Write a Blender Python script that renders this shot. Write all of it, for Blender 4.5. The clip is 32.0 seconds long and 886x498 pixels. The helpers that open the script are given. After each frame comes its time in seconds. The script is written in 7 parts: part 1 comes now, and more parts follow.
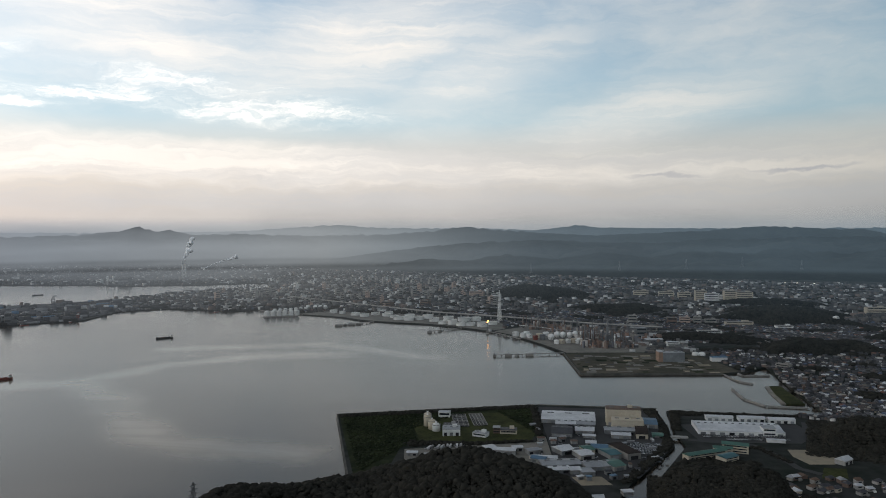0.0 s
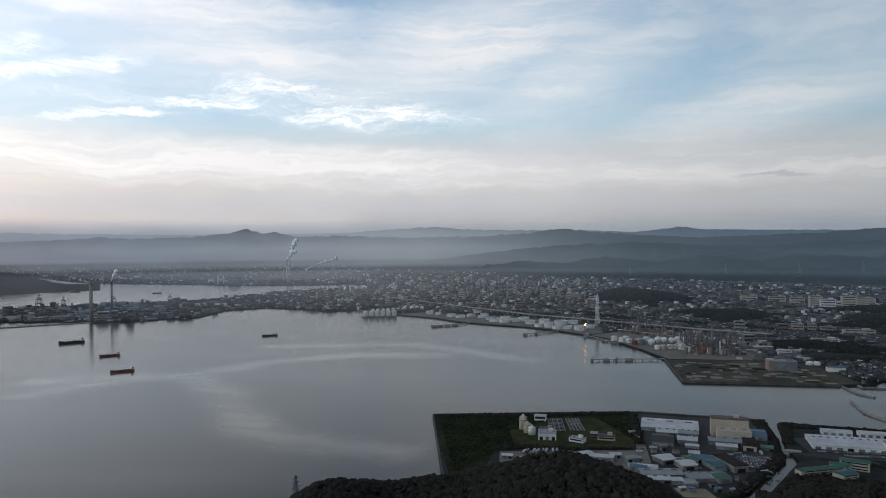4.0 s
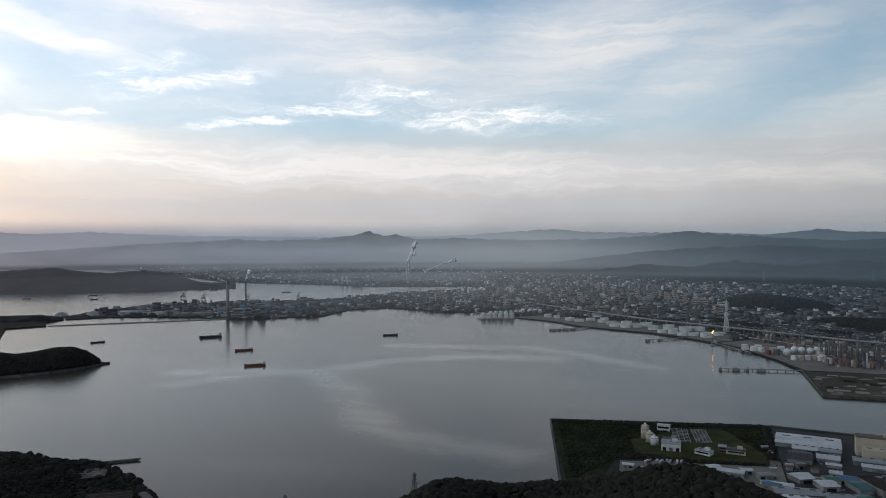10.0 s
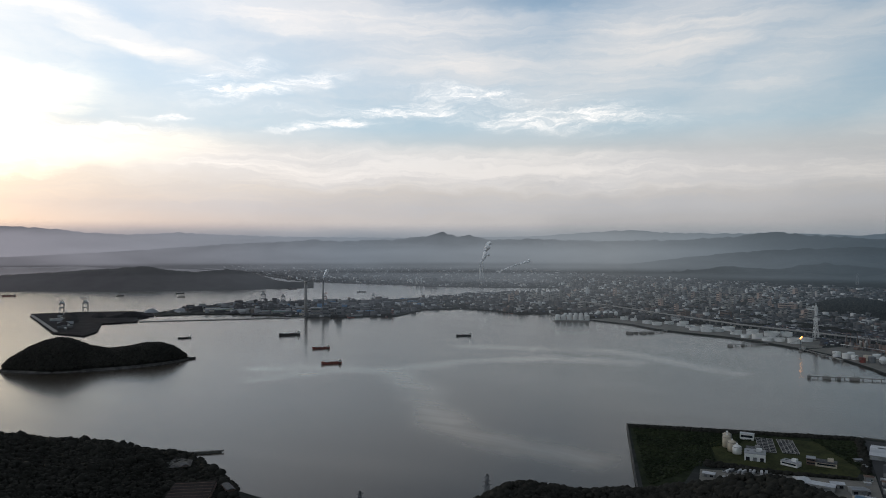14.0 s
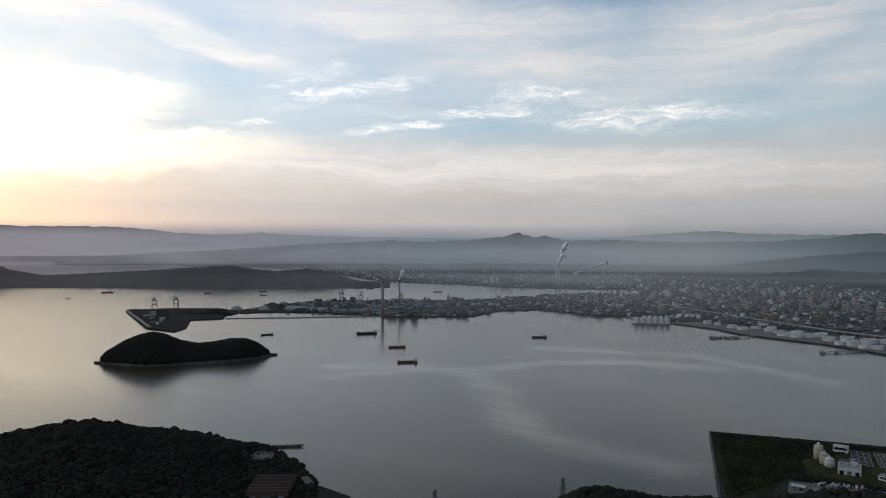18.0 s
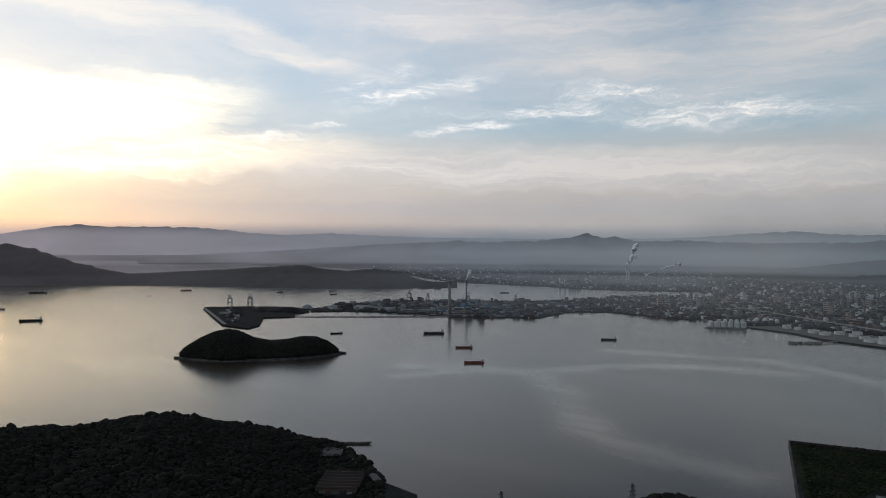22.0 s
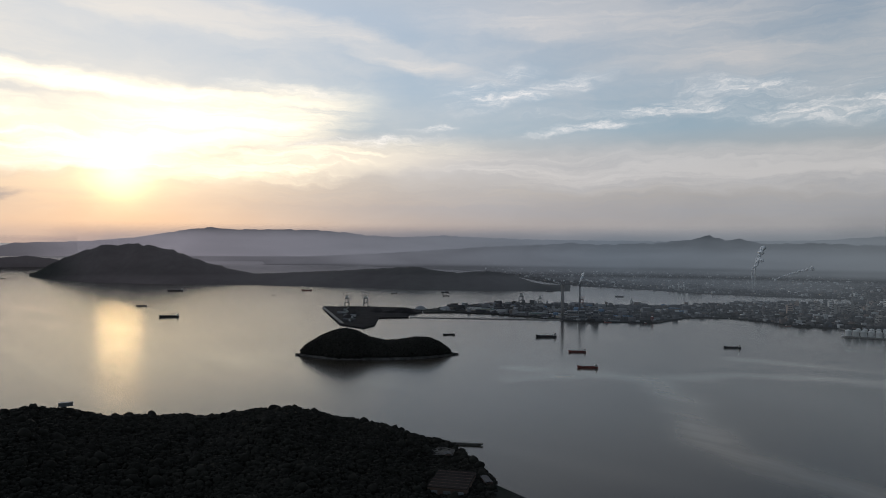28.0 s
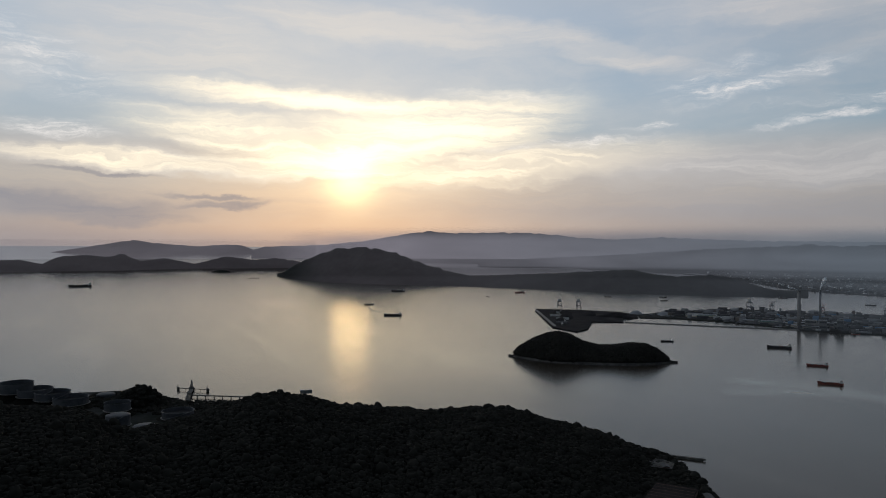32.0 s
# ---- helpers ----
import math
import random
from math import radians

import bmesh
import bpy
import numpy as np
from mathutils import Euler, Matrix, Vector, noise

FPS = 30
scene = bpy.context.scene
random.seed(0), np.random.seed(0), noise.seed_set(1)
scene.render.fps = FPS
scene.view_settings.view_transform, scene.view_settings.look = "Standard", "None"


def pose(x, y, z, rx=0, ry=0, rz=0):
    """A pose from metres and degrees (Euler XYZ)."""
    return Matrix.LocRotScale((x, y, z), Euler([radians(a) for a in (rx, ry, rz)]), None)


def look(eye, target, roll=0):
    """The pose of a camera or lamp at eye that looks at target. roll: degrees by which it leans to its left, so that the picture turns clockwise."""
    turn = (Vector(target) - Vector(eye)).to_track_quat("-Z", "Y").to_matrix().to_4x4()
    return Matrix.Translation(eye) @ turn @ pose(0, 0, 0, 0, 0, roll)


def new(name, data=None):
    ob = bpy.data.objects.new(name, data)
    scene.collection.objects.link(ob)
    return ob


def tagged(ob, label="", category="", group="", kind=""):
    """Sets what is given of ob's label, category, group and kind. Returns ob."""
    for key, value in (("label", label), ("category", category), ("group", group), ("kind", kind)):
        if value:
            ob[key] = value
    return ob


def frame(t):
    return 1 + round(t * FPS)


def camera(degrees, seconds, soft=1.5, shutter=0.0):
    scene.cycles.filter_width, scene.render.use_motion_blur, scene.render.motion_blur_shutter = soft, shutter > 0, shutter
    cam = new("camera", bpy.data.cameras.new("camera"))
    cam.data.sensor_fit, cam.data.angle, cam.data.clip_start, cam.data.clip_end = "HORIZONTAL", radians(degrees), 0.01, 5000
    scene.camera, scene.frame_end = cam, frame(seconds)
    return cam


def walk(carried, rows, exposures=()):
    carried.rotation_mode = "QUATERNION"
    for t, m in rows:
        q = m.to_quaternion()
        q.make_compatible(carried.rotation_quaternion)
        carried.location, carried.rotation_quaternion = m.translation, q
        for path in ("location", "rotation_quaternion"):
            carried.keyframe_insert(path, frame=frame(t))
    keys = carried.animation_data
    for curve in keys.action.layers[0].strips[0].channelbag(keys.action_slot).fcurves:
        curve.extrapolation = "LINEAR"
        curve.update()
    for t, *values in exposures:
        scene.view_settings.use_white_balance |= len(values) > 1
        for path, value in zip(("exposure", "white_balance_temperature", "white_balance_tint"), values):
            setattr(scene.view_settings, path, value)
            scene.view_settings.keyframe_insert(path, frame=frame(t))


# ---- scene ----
cam = camera(64.65, 32.0, soft=1.0)
EYE, SCALE = 250.0, 0.5         # the eye's height in the plan; metres to one unit of the plan
# seconds, yaw, pitch, roll: the camera hovers over the bay and turns where it is
ROWS = [
    (0, 3.15, -0.95, 0.32), (0.5, 4.07, -0.92, 0.30), (1, 5.01, -0.90, 0.33), (1.5, 6.00, -0.86, 0.28),
    (2, 7.06, -0.85, 0.30), (2.5, 8.12, -0.83, 0.27), (3, 9.08, -0.81, 0.27), (3.5, 10.05, -0.78, 0.28),
    (5.5, 13.43, -0.69, 0.26), (6, 14.20, -0.66, 0.27), (6.5, 15.08, -0.65, 0.26), (7, 15.97, -0.62, 0.23),
    (7.5, 16.82, -0.62, 0.21), (8, 17.62, -0.59, 0.21), (8.5, 18.38, -0.58, 0.19), (9, 19.13, -0.56, 0.19),
    (9.5, 19.86, -0.54, 0.16), (10, 20.60, -0.53, 0.14), (10.5, 21.33, -0.51, 0.14), (11, 22.05, -0.50, 0.13),
    (11.5, 22.81, -0.49, 0.09), (12, 23.52, -0.50, 0.09), (12.5, 24.25, -0.48, 0.06), (13, 25.03, -0.48, 0.02),
    (13.5, 25.87, -0.46, 0.03), (14, 26.62, -0.46, 0.01), (14.5, 27.39, -0.45, -0.06), (15, 28.19, -0.46, -0.09),
    (15.5, 29.06, -0.44, -0.06), (17.5, 32.11, -0.43, -0.19), (18, 32.80, -0.42, -0.18), (18.5, 33.52, -0.43, -0.26),
    (19, 34.19, -0.43, -0.24), (19.5, 34.66, -0.43, -0.26), (20, 34.88, -0.42, -0.22), (20.5, 35.45, -0.43, -0.27),
    (21, 36.86, -0.43, -0.26), (21.5, 37.91, -0.42, -0.24), (22, 38.28, -0.40, -0.29), (22.5, 38.74, -0.38, -0.29),
    (23, 39.61, -0.38, -0.28), (23.5, 40.51, -0.36, -0.29), (24, 41.44, -0.34, -0.29), (24.5, 42.25, -0.34, -0.34),
    (25, 43.00, -0.33, -0.35), (25.5, 43.73, -0.32, -0.32), (27.5, 46.67, -0.28, -0.39), (28, 47.43, -0.27, -0.41),
    (28.5, 48.34, -0.24, -0.41), (29, 50.44, -0.23, -0.39), (29.5, 55.83, -0.24, -0.33), (30, 58.85, -0.24, -0.31),
    (30.5, 59.95, -0.20, -0.27), (31, 61.10, -0.19, -0.29), (31.5, 62.97, -0.16, -0.24), (32, 64.68, -0.14, -0.21),
]
EXPOSURES = [(0, 0.62, 6850, 10), (1.5, 0.58, 6500, 10), (3, 0.53, 6300, 10), (9, 0.43, 6300, 10), (11, 0.36, 6450, 10), (13, 0.33, 6500, 10), (19, 0.16, 6450, 10), (25, -0.14, 6400, 10), (28, -0.28, 6300, 10), (32, -0.51, 6250, 10)]
walk(cam, [(t, pose(0, 0, EYE * SCALE, 90 + pitch, roll, yaw)) for t, yaw, pitch, roll in ROWS], EXPOSURES)

# ---- sky, sun ----
SUN_AZ, SUN_EL = 72.2, 5.2          # degrees left of +y, degrees up


def way(az, el):
    a, e = radians(az), radians(el)
    return Vector((-math.sin(a) * math.cos(e), math.cos(a) * math.cos(e), math.sin(e)))


class Nodes:
    """Small helper to wire shader nodes."""

    def __init__(self, tree):
        self.tree = tree
        tree.nodes.clear()

    def node(self, kind, **inputs):
        n = self.tree.nodes.new(kind)
        for k, v in inputs.items():
            if k == "op":
                n.operation = v
            elif k == "vector_type":
                n.vector_type = v
            else:
                self.put(n.inputs[int(k[1:])] if k[0] == "i" and k[1:].isdigit() else n.inputs[k.replace("_", " ")], v)
        return n

    def put(self, socket, v):
        if isinstance(v, bpy.types.NodeSocket):
            self.tree.links.new(v, socket)
        elif hasattr(v, "outputs"):
            self.tree.links.new(v.outputs[0], socket)
        else:
            if isinstance(v, (tuple, list)) and len(v) == 3 and len(socket.default_value) == 4:
                v = (*v, 1)
            socket.default_value = v

    def math(self, op, a, b=0.0, c=0.0, clamp=False):
        n = self.node("ShaderNodeMath", op=op, i0=a, i1=b, i2=c)
        n.use_clamp = clamp
        return n.outputs[0]

    def mix(self, f, a, b, blend="MIX"):
        n = self.node("ShaderNodeMix")
        n.data_type, n.blend_type = "RGBA", blend
        self.put(n.inputs[0], f), self.put(n.inputs[6], a), self.put(n.inputs[7], b)
        return n.outputs[2]

    def ramp(self, f, *stops, interp="LINEAR"):
        n = self.node("ShaderNodeValToRGB", i0=f)
        r = n.color_ramp
        r.interpolation = interp
        while len(r.elements) < len(stops):
            r.elements.new(0.5)
        for e, (p, c) in zip(r.elements, stops):
            e.position, e.color = p, ((*c, 1) if isinstance(c, tuple) else (c, c, c, 1))
        return n.outputs[0]

    def smooth(self, x, lo, hi, a=0.0, b=1.0):
        n = self.node("ShaderNodeMapRange", i0=x, i1=lo, i2=hi, i3=a, i4=b)
        n.interpolation_type = "SMOOTHSTEP"
        return n.outputs[0]

    def noise(self, vec, scale, detail=4.0, rough=0.5, distort=0.0):
        n = self.node("ShaderNodeTexNoise", Scale=scale, Detail=detail, Roughness=rough, Distortion=distort)
        if vec is not None:
            self.put(n.inputs["Vector"], vec)
        return n.outputs["Fac"]


world = bpy.data.worlds.new("evening_sky")
scene.world = world
world.use_nodes = True
w = Nodes(world.node_tree)
co = w.node("ShaderNodeTexCoord").outputs["Generated"]
sep = w.node("ShaderNodeSeparateXYZ", i0=co)
up = w.math("ABSOLUTE", sep.outputs[2])
AZ = w.math("MULTIPLY", w.math("ARCTAN2", w.math("MULTIPLY", sep.outputs[0], -1.0), sep.outputs[1]), 57.2958)
EL = w.math("MULTIPLY", w.math("ARCSINE", up), 57.2958)
sky = w.node("ShaderNodeTexSky")
sky.sky_type, sky.sun_disc, sky.dust_density = "NISHITA", False, 2.0
sky.sun_elevation, sky.sun_rotation = radians(SUN_EL), radians(-SUN_AZ)
clear = w.mix(1.0, sky, (0.10, 0.10, 0.10), "MULTIPLY")
flat = w.node("ShaderNodeCombineXYZ", i0=AZ, i1=EL, i2=0.0)
# clear air between the clouds: pale grey-blue, warmer low down, deeper blue away from the sun
away = w.smooth(AZ, 70.0, 16.0)
ELN = w.math("DIVIDE", EL, 40.0)
air = w.mix(away, w.ramp(ELN, (0.0, (0.37, 0.34, 0.345)), (0.08, (0.44, 0.41, 0.405)), (0.135, (0.60, 0.55, 0.49)), (0.18, (0.56, 0.55, 0.53)), (0.23, (0.45, 0.54, 0.60)), (0.31, (0.46, 0.57, 0.66)), (0.45, (0.51, 0.60, 0.69)), (0.75, (0.53, 0.58, 0.63)), (1.0, (0.28, 0.32, 0.38))),
            w.ramp(ELN, (0.0, (0.35, 0.35, 0.36)), (0.08, (0.41, 0.40, 0.405)), (0.135, (0.50, 0.47, 0.445)), (0.18, (0.45, 0.47, 0.475)), (0.23, (0.32, 0.44, 0.52)), (0.31, (0.30, 0.42, 0.52)), (0.45, (0.20, 0.32, 0.45)), (0.60, (0.155, 0.18, 0.225)), (1.0, (0.085, 0.10, 0.12))))
air = w.mix(0.10, air, clear)


def warp(scale, amount, seed):
    n = w.node("ShaderNodeTexNoise", Scale=scale, Detail=5.0, Roughness=0.55)
    w.put(n.inputs["Vector"], w.node("ShaderNodeMapping", i0=flat, i1=(0, 0, seed), i3=(0.45, 1.0, 1.0)))
    c = w.node("ShaderNodeVectorMath", op="SUBTRACT", i0=n.outputs["Color"], i1=(0.5, 0.5, 0.5))
    return w.node("ShaderNodeVectorMath", op="MULTIPLY", i0=c, i1=(amount * 2.2, amount, 0)).outputs[0]


bent = w.node("ShaderNodeVectorMath", op="ADD", i0=flat, i1=warp(0.25, 2.2, 3.0)).outputs[0]
bent = w.node("ShaderNodeVectorMath", op="ADD", i0=bent, i1=warp(0.9, 1.3, 8.0)).outputs[0]


def streaks(scale, sx, sy, tilt, seed, detail=6.0, rough=0.6):
    m = w.node("ShaderNodeMapping", i0=bent, i1=(seed, seed * 0.7, seed), i2=(0, 0, radians(tilt)), i3=(sx, sy, 1.0))
    return w.noise(m, scale, detail, rough)


def puff(az, el, wa, we, tilt=0.0, soft=0.6):
    """A long soft cloud at az, el in degrees, wa by we degrees across, tilted up towards its left."""
    d = w.node("ShaderNodeVectorMath", op="SUBTRACT", i0=bent, i1=(az, el, 0)).outputs[0]
    d = w.node("ShaderNodeMapping", vector_type="TEXTURE", i0=d, i2=(0, 0, radians(tilt)), i3=(wa, we, 1.0))
    r = w.node("ShaderNodeVectorMath", op="LENGTH", i0=d).outputs["Value"]
    return w.smooth(r, 1.0 + soft, 1.0 - soft)


def most(values):
    out = values[0]
    for v in values[1:]:
        out = w.math("MAXIMUM", out, v)
    return out


veil = w.smooth(streaks(0.10, 0.5, 1.6, 8.0, 1.0), 0.34, 0.78)
fibre = w.smooth(streaks(0.45, 0.28, 2.0, 6.0, 5.0, 9.0, 0.72), 0.40, 0.66)
ripple = w.smooth(streaks(1.7, 0.5, 1.6, 20.0, 9.0, 6.0, 0.65), 0.36, 0.66)
comb = w.smooth(streaks(0.22, 0.16, 2.4, 4.0, 13.0, 8.0, 0.66), 0.38, 0.66)
# the broad banks: high warm veil, cream band above the horizon
banks = most([puff(9, 15.5, 13, 4.2, -16, 0.8), puff(0, 13, 8, 2.2, -18, 0.9), puff(24, 14.5, 14, 2.0, 4, 0.9), puff(-13, 9.6, 9, 2.0, -10, 0.9), puff(33, 17.5, 18, 2.4, 6), puff(86, 15.5, 13, 4.2, 22), puff(70, 17.5, 14, 1.6, 6), puff(55, 16.2, 12, 1.0, 14), puff(22, 6.0, 44, 1.5, 1), puff(86, 6.3, 12, 0.9, 2)])
bright = most([puff(43.6, 12.9, 3.0, 0.7, -16, 0.8), puff(44.5, 11.6, 2.2, 0.5, -12, 0.8), puff(40, 12.2, 4.5, 0.6, -14, 0.8), puff(32.5, 10.6, 6.5, 0.36, -2, 0.7), puff(27, 10.9, 3, 0.5, 5, 0.8), puff(18.5, 10.3, 8, 1.0, 4, 0.8), puff(21, 11.6, 7, 0.7, 6, 0.8), puff(36, 9.4, 4, 0.25, -8, 0.8), puff(60, 12.3, 5, 0.3, 2, 0.6), puff(55, 8.2, 6, 0.4, -4, 0.7), puff(48.3, 9.45, 2.0, 0.26, -3, 0.5), puff(93.6, 8.3, 3.2, 0.65, 3, 0.7), puff(96, 14, 6, 1.6, 20, 0.9), puff(84.5, 8.2, 1.0, 0.2)])
lit = most([puff(66, 9.2, 10, 2.2, -9, 0.7), puff(73, 11.5, 12, 0.8, 2, 0.7), puff(80, 8.6, 8, 1.2, 6, 0.7), puff(57, 6.6, 12, 1.1, -5, 0.7), puff(74, 6.6, 9, 1.0, 0, 0.7), puff(71, 8.0, 7, 1.8, 0, 0.8), puff(88, 6.4, 9, 0.5, 2, 0.7)])
cover = w.math("MULTIPLY", banks, w.math("ADD", 0.34, w.math("ADD", w.math("MULTIPLY", veil, 0.42), w.math("MULTIPLY", comb, 0.36))), clamp=True)
cover = w.math("MAXIMUM", cover, w.math("MULTIPLY", w.math("MULTIPLY", veil, 0.6), w.smooth(EL, 6.0, 13.0, 0.35, 1.0)))
cover = w.math("MULTIPLY", cover, w.smooth(EL, w.math("SUBTRACT", 36.0, w.math("MULTIPLY", away, 10.0)), 17.0, 0.08, 1.0))
off_sun = w.node("ShaderNodeVectorMath", op="MULTIPLY", i1=(0.55, 1.0, 0), i0=w.node("ShaderNodeVectorMath", op="SUBTRACT", i0=flat, i1=(SUN_AZ, 6.0, 0)).outputs[0]).outputs[0]
near_sun = w.smooth(w.node("ShaderNodeVectorMath", op="LENGTH", i0=off_sun).outputs["Value"], 24.0, 0.0)
cream = w.mix(near_sun, w.mix(away, (0.74, 0.705, 0.67), (0.66, 0.635, 0.61)), (1.0, 0.90, 0.75))
col = w.mix(cover, air, cream)
layers = w.math("MULTIPLY", w.math("MULTIPLY", w.smooth(EL, 1.2, 3.2), w.smooth(EL, 9.5, 6.0)), w.math("MULTIPLY", w.math("SUBTRACT", 1.0, comb), w.math("SUBTRACT", 0.40, w.math("MULTIPLY", near_sun, 0.20))))
col = w.mix(layers, col, w.mix(near_sun, (0.36, 0.38, 0.415), (0.46, 0.42, 0.40)))
wisp = w.math("ADD", 0.06, w.math("MULTIPLY", fibre, w.math("ADD", 0.30, w.math("MULTIPLY", ripple, 0.75))))
col = w.mix(w.math("MULTIPLY", bright, wisp, clamp=True), col, w.mix(near_sun, (0.92, 0.89, 0.85), (1.12, 1.03, 0.90)))
col = w.mix(w.math("MULTIPLY", lit, w.math("MULTIPLY", w.math("ADD", 0.30, w.math("MULTIPLY", comb, 0.8)), w.smooth(near_sun, 0.1, 0.7)), clamp=True), col, (1.68, 1.42, 0.99))
# grey low bank and thin dark bars near the horizon
grey = most([puff(95, 2.9, 9, 0.8, 1, 0.55), puff(89, 2.2, 4, 0.5, 0, 0.6), puff(82.5, 3.3, 3.4, 0.3, -3), puff(-15, 4.75, 2.6, 0.14, 2), puff(-24, 5.0, 2.6, 0.14, -3), puff(91, 5.4, 3.5, 0.18, 1), puff(83, 3.9, 3, 0.2, 2)])
col = w.mix(w.math("MULTIPLY", grey, w.math("ADD", 0.45, w.math("MULTIPLY", comb, 0.5)), clamp=True), col, w.mix(near_sun, (0.37, 0.37, 0.39), (0.33, 0.30, 0.31)))
# the veiled sun: a burnt-out core, a broad glow broken by the clouds, orange at the foot
aim = w.node("ShaderNodeVectorMath", op="DOT_PRODUCT", i0=co, i1=tuple(way(SUN_AZ, SUN_EL))).outputs["Value"]
ang = w.math("MULTIPLY", w.math("ARCCOSINE", w.math("MINIMUM", aim, 0.999999)), 57.2958)
glow = w.math("POWER", 2.71828, w.math("MULTIPLY", w.math("POWER", w.math("DIVIDE", ang, 1.75), 2.0), -1.0))
halo = w.math("MULTIPLY", w.math("POWER", 2.71828, w.math("DIVIDE", ang, -4.5)), w.math("ADD", 0.35, w.math("MULTIPLY", w.math("MAXIMUM", lit, w.math("MULTIPLY", veil, 0.6)), 0.75)))
low = w.math("MULTIPLY", w.smooth(EL, 5.0, 0.8), w.smooth(w.math("ABSOLUTE", w.math("SUBTRACT", AZ, SUN_AZ)), 17.0, 0.0))
col = w.mix(w.math("MULTIPLY", low, 0.45), col, (0.68, 0.43, 0.30))
col = w.mix(w.math("MULTIPLY", halo, 0.7), col, (0.82, 0.60, 0.27), "ADD")
col = w.mix(glow, col, (0.85, 0.62, 0.22), "ADD")
col = w.mix(1.0, col, w.ramp(w.math("DIVIDE", w.math("ADD", AZ, 50.0), 150.0), (0.14, (0.72, 0.75, 0.76)), (0.25, (0.83, 0.85, 0.86)), (0.35, (1.0, 1.0, 1.0)), (0.48, (1.06, 1.06, 1.07)), (0.64, (1.19, 1.19, 1.22)), (0.85, (1.2, 1.2, 1.22))), "MULTIPLY")
out = w.node("ShaderNodeBackground", Color=col, Strength=1.0)
w.node("ShaderNodeOutputWorld", Surface=out)

sun = new("sun", bpy.data.lights.new("sun", "SUN"))
sun.data.energy, sun.data.angle, sun.data.color = 0.015, radians(3.2), (1.0, 0.62, 0.26)
sun.matrix_world = look(way(SUN_AZ, SUN_EL + 0.6) * 4000, (0, 0, 0))

# ---- materials ----
def material(name, a, b=None, scale=0.2, rough=0.85, metal=0.0, bump=0.0, fine=8.0, vary=0.0, island=False, spec=0.3):
    """Two colours mixed by noise at two scales, in metres; vary: lightness by object or by island."""
    m = bpy.data.materials.new(name)
    m.use_nodes = True
    n = Nodes(m.node_tree)
    pos = n.node("ShaderNodeNewGeometry").outputs["Position"]
    f = n.math("ADD", n.math("MULTIPLY", n.noise(pos, scale, 5.0, 0.6), 0.7), n.math("MULTIPLY", n.noise(pos, scale * fine, 3.0, 0.6), 0.3))
    col = n.mix(n.smooth(f, 0.36, 0.64), a, b or tuple(v * 0.75 for v in a))
    if vary:
        rnd = n.node("ShaderNodeNewGeometry").outputs["Random Per Island"] if island else n.node("ShaderNodeObjectInfo").outputs["Random"]
        col = n.node("ShaderNodeHueSaturation", Hue=0.5, Saturation=1.0, Value=n.math("ADD", 1 - vary, n.math("MULTIPLY", rnd, 2 * vary)), Color=col).outputs[0]
    p = n.node("ShaderNodeBsdfPrincipled", Base_Color=col, Roughness=rough, Metallic=metal)
    p.inputs["Specular IOR Level"].default_value = spec
    if bump:
        n.put(p.inputs["Normal"], n.node("ShaderNodeBump", Strength=bump, Distance=1.0, Height=f))
    n.node("ShaderNodeOutputMaterial", Surface=p)
    return m


def island_colours(name, stops, rough=0.8, grain=0.15):
    """A colour of its own for every joined piece, picked from stops."""
    m = bpy.data.materials.new(name)
    m.use_nodes = True
    n = Nodes(m.node_tree)
    g = n.node("ShaderNodeNewGeometry")
    col = n.ramp(g.outputs["Random Per Island"], *stops, interp="CONSTANT")
    col = n.mix(n.math("MULTIPLY", n.noise(g.outputs["Position"], 0.25, 4.0), grain * 2), col, (0.08, 0.08, 0.08))
    p = n.node("ShaderNodeBsdfPrincipled", Base_Color=col, Roughness=rough)
    n.node("ShaderNodeOutputMaterial", Surface=p)
    return m


CURRENTS = [([(-937, 1086), (-825, 1167), (-686, 1159), (-565, 1038), (-488, 932), (-418, 849), (-364, 827), (-222, 802)], 66),
            ([(-882, 1001), (-809, 1129), (-698, 1199), (-614, 1347), (-479, 1466), (-292, 1477)], 58), ([(-707, 1552), (-389, 1622), (-110, 1459)], 54)]


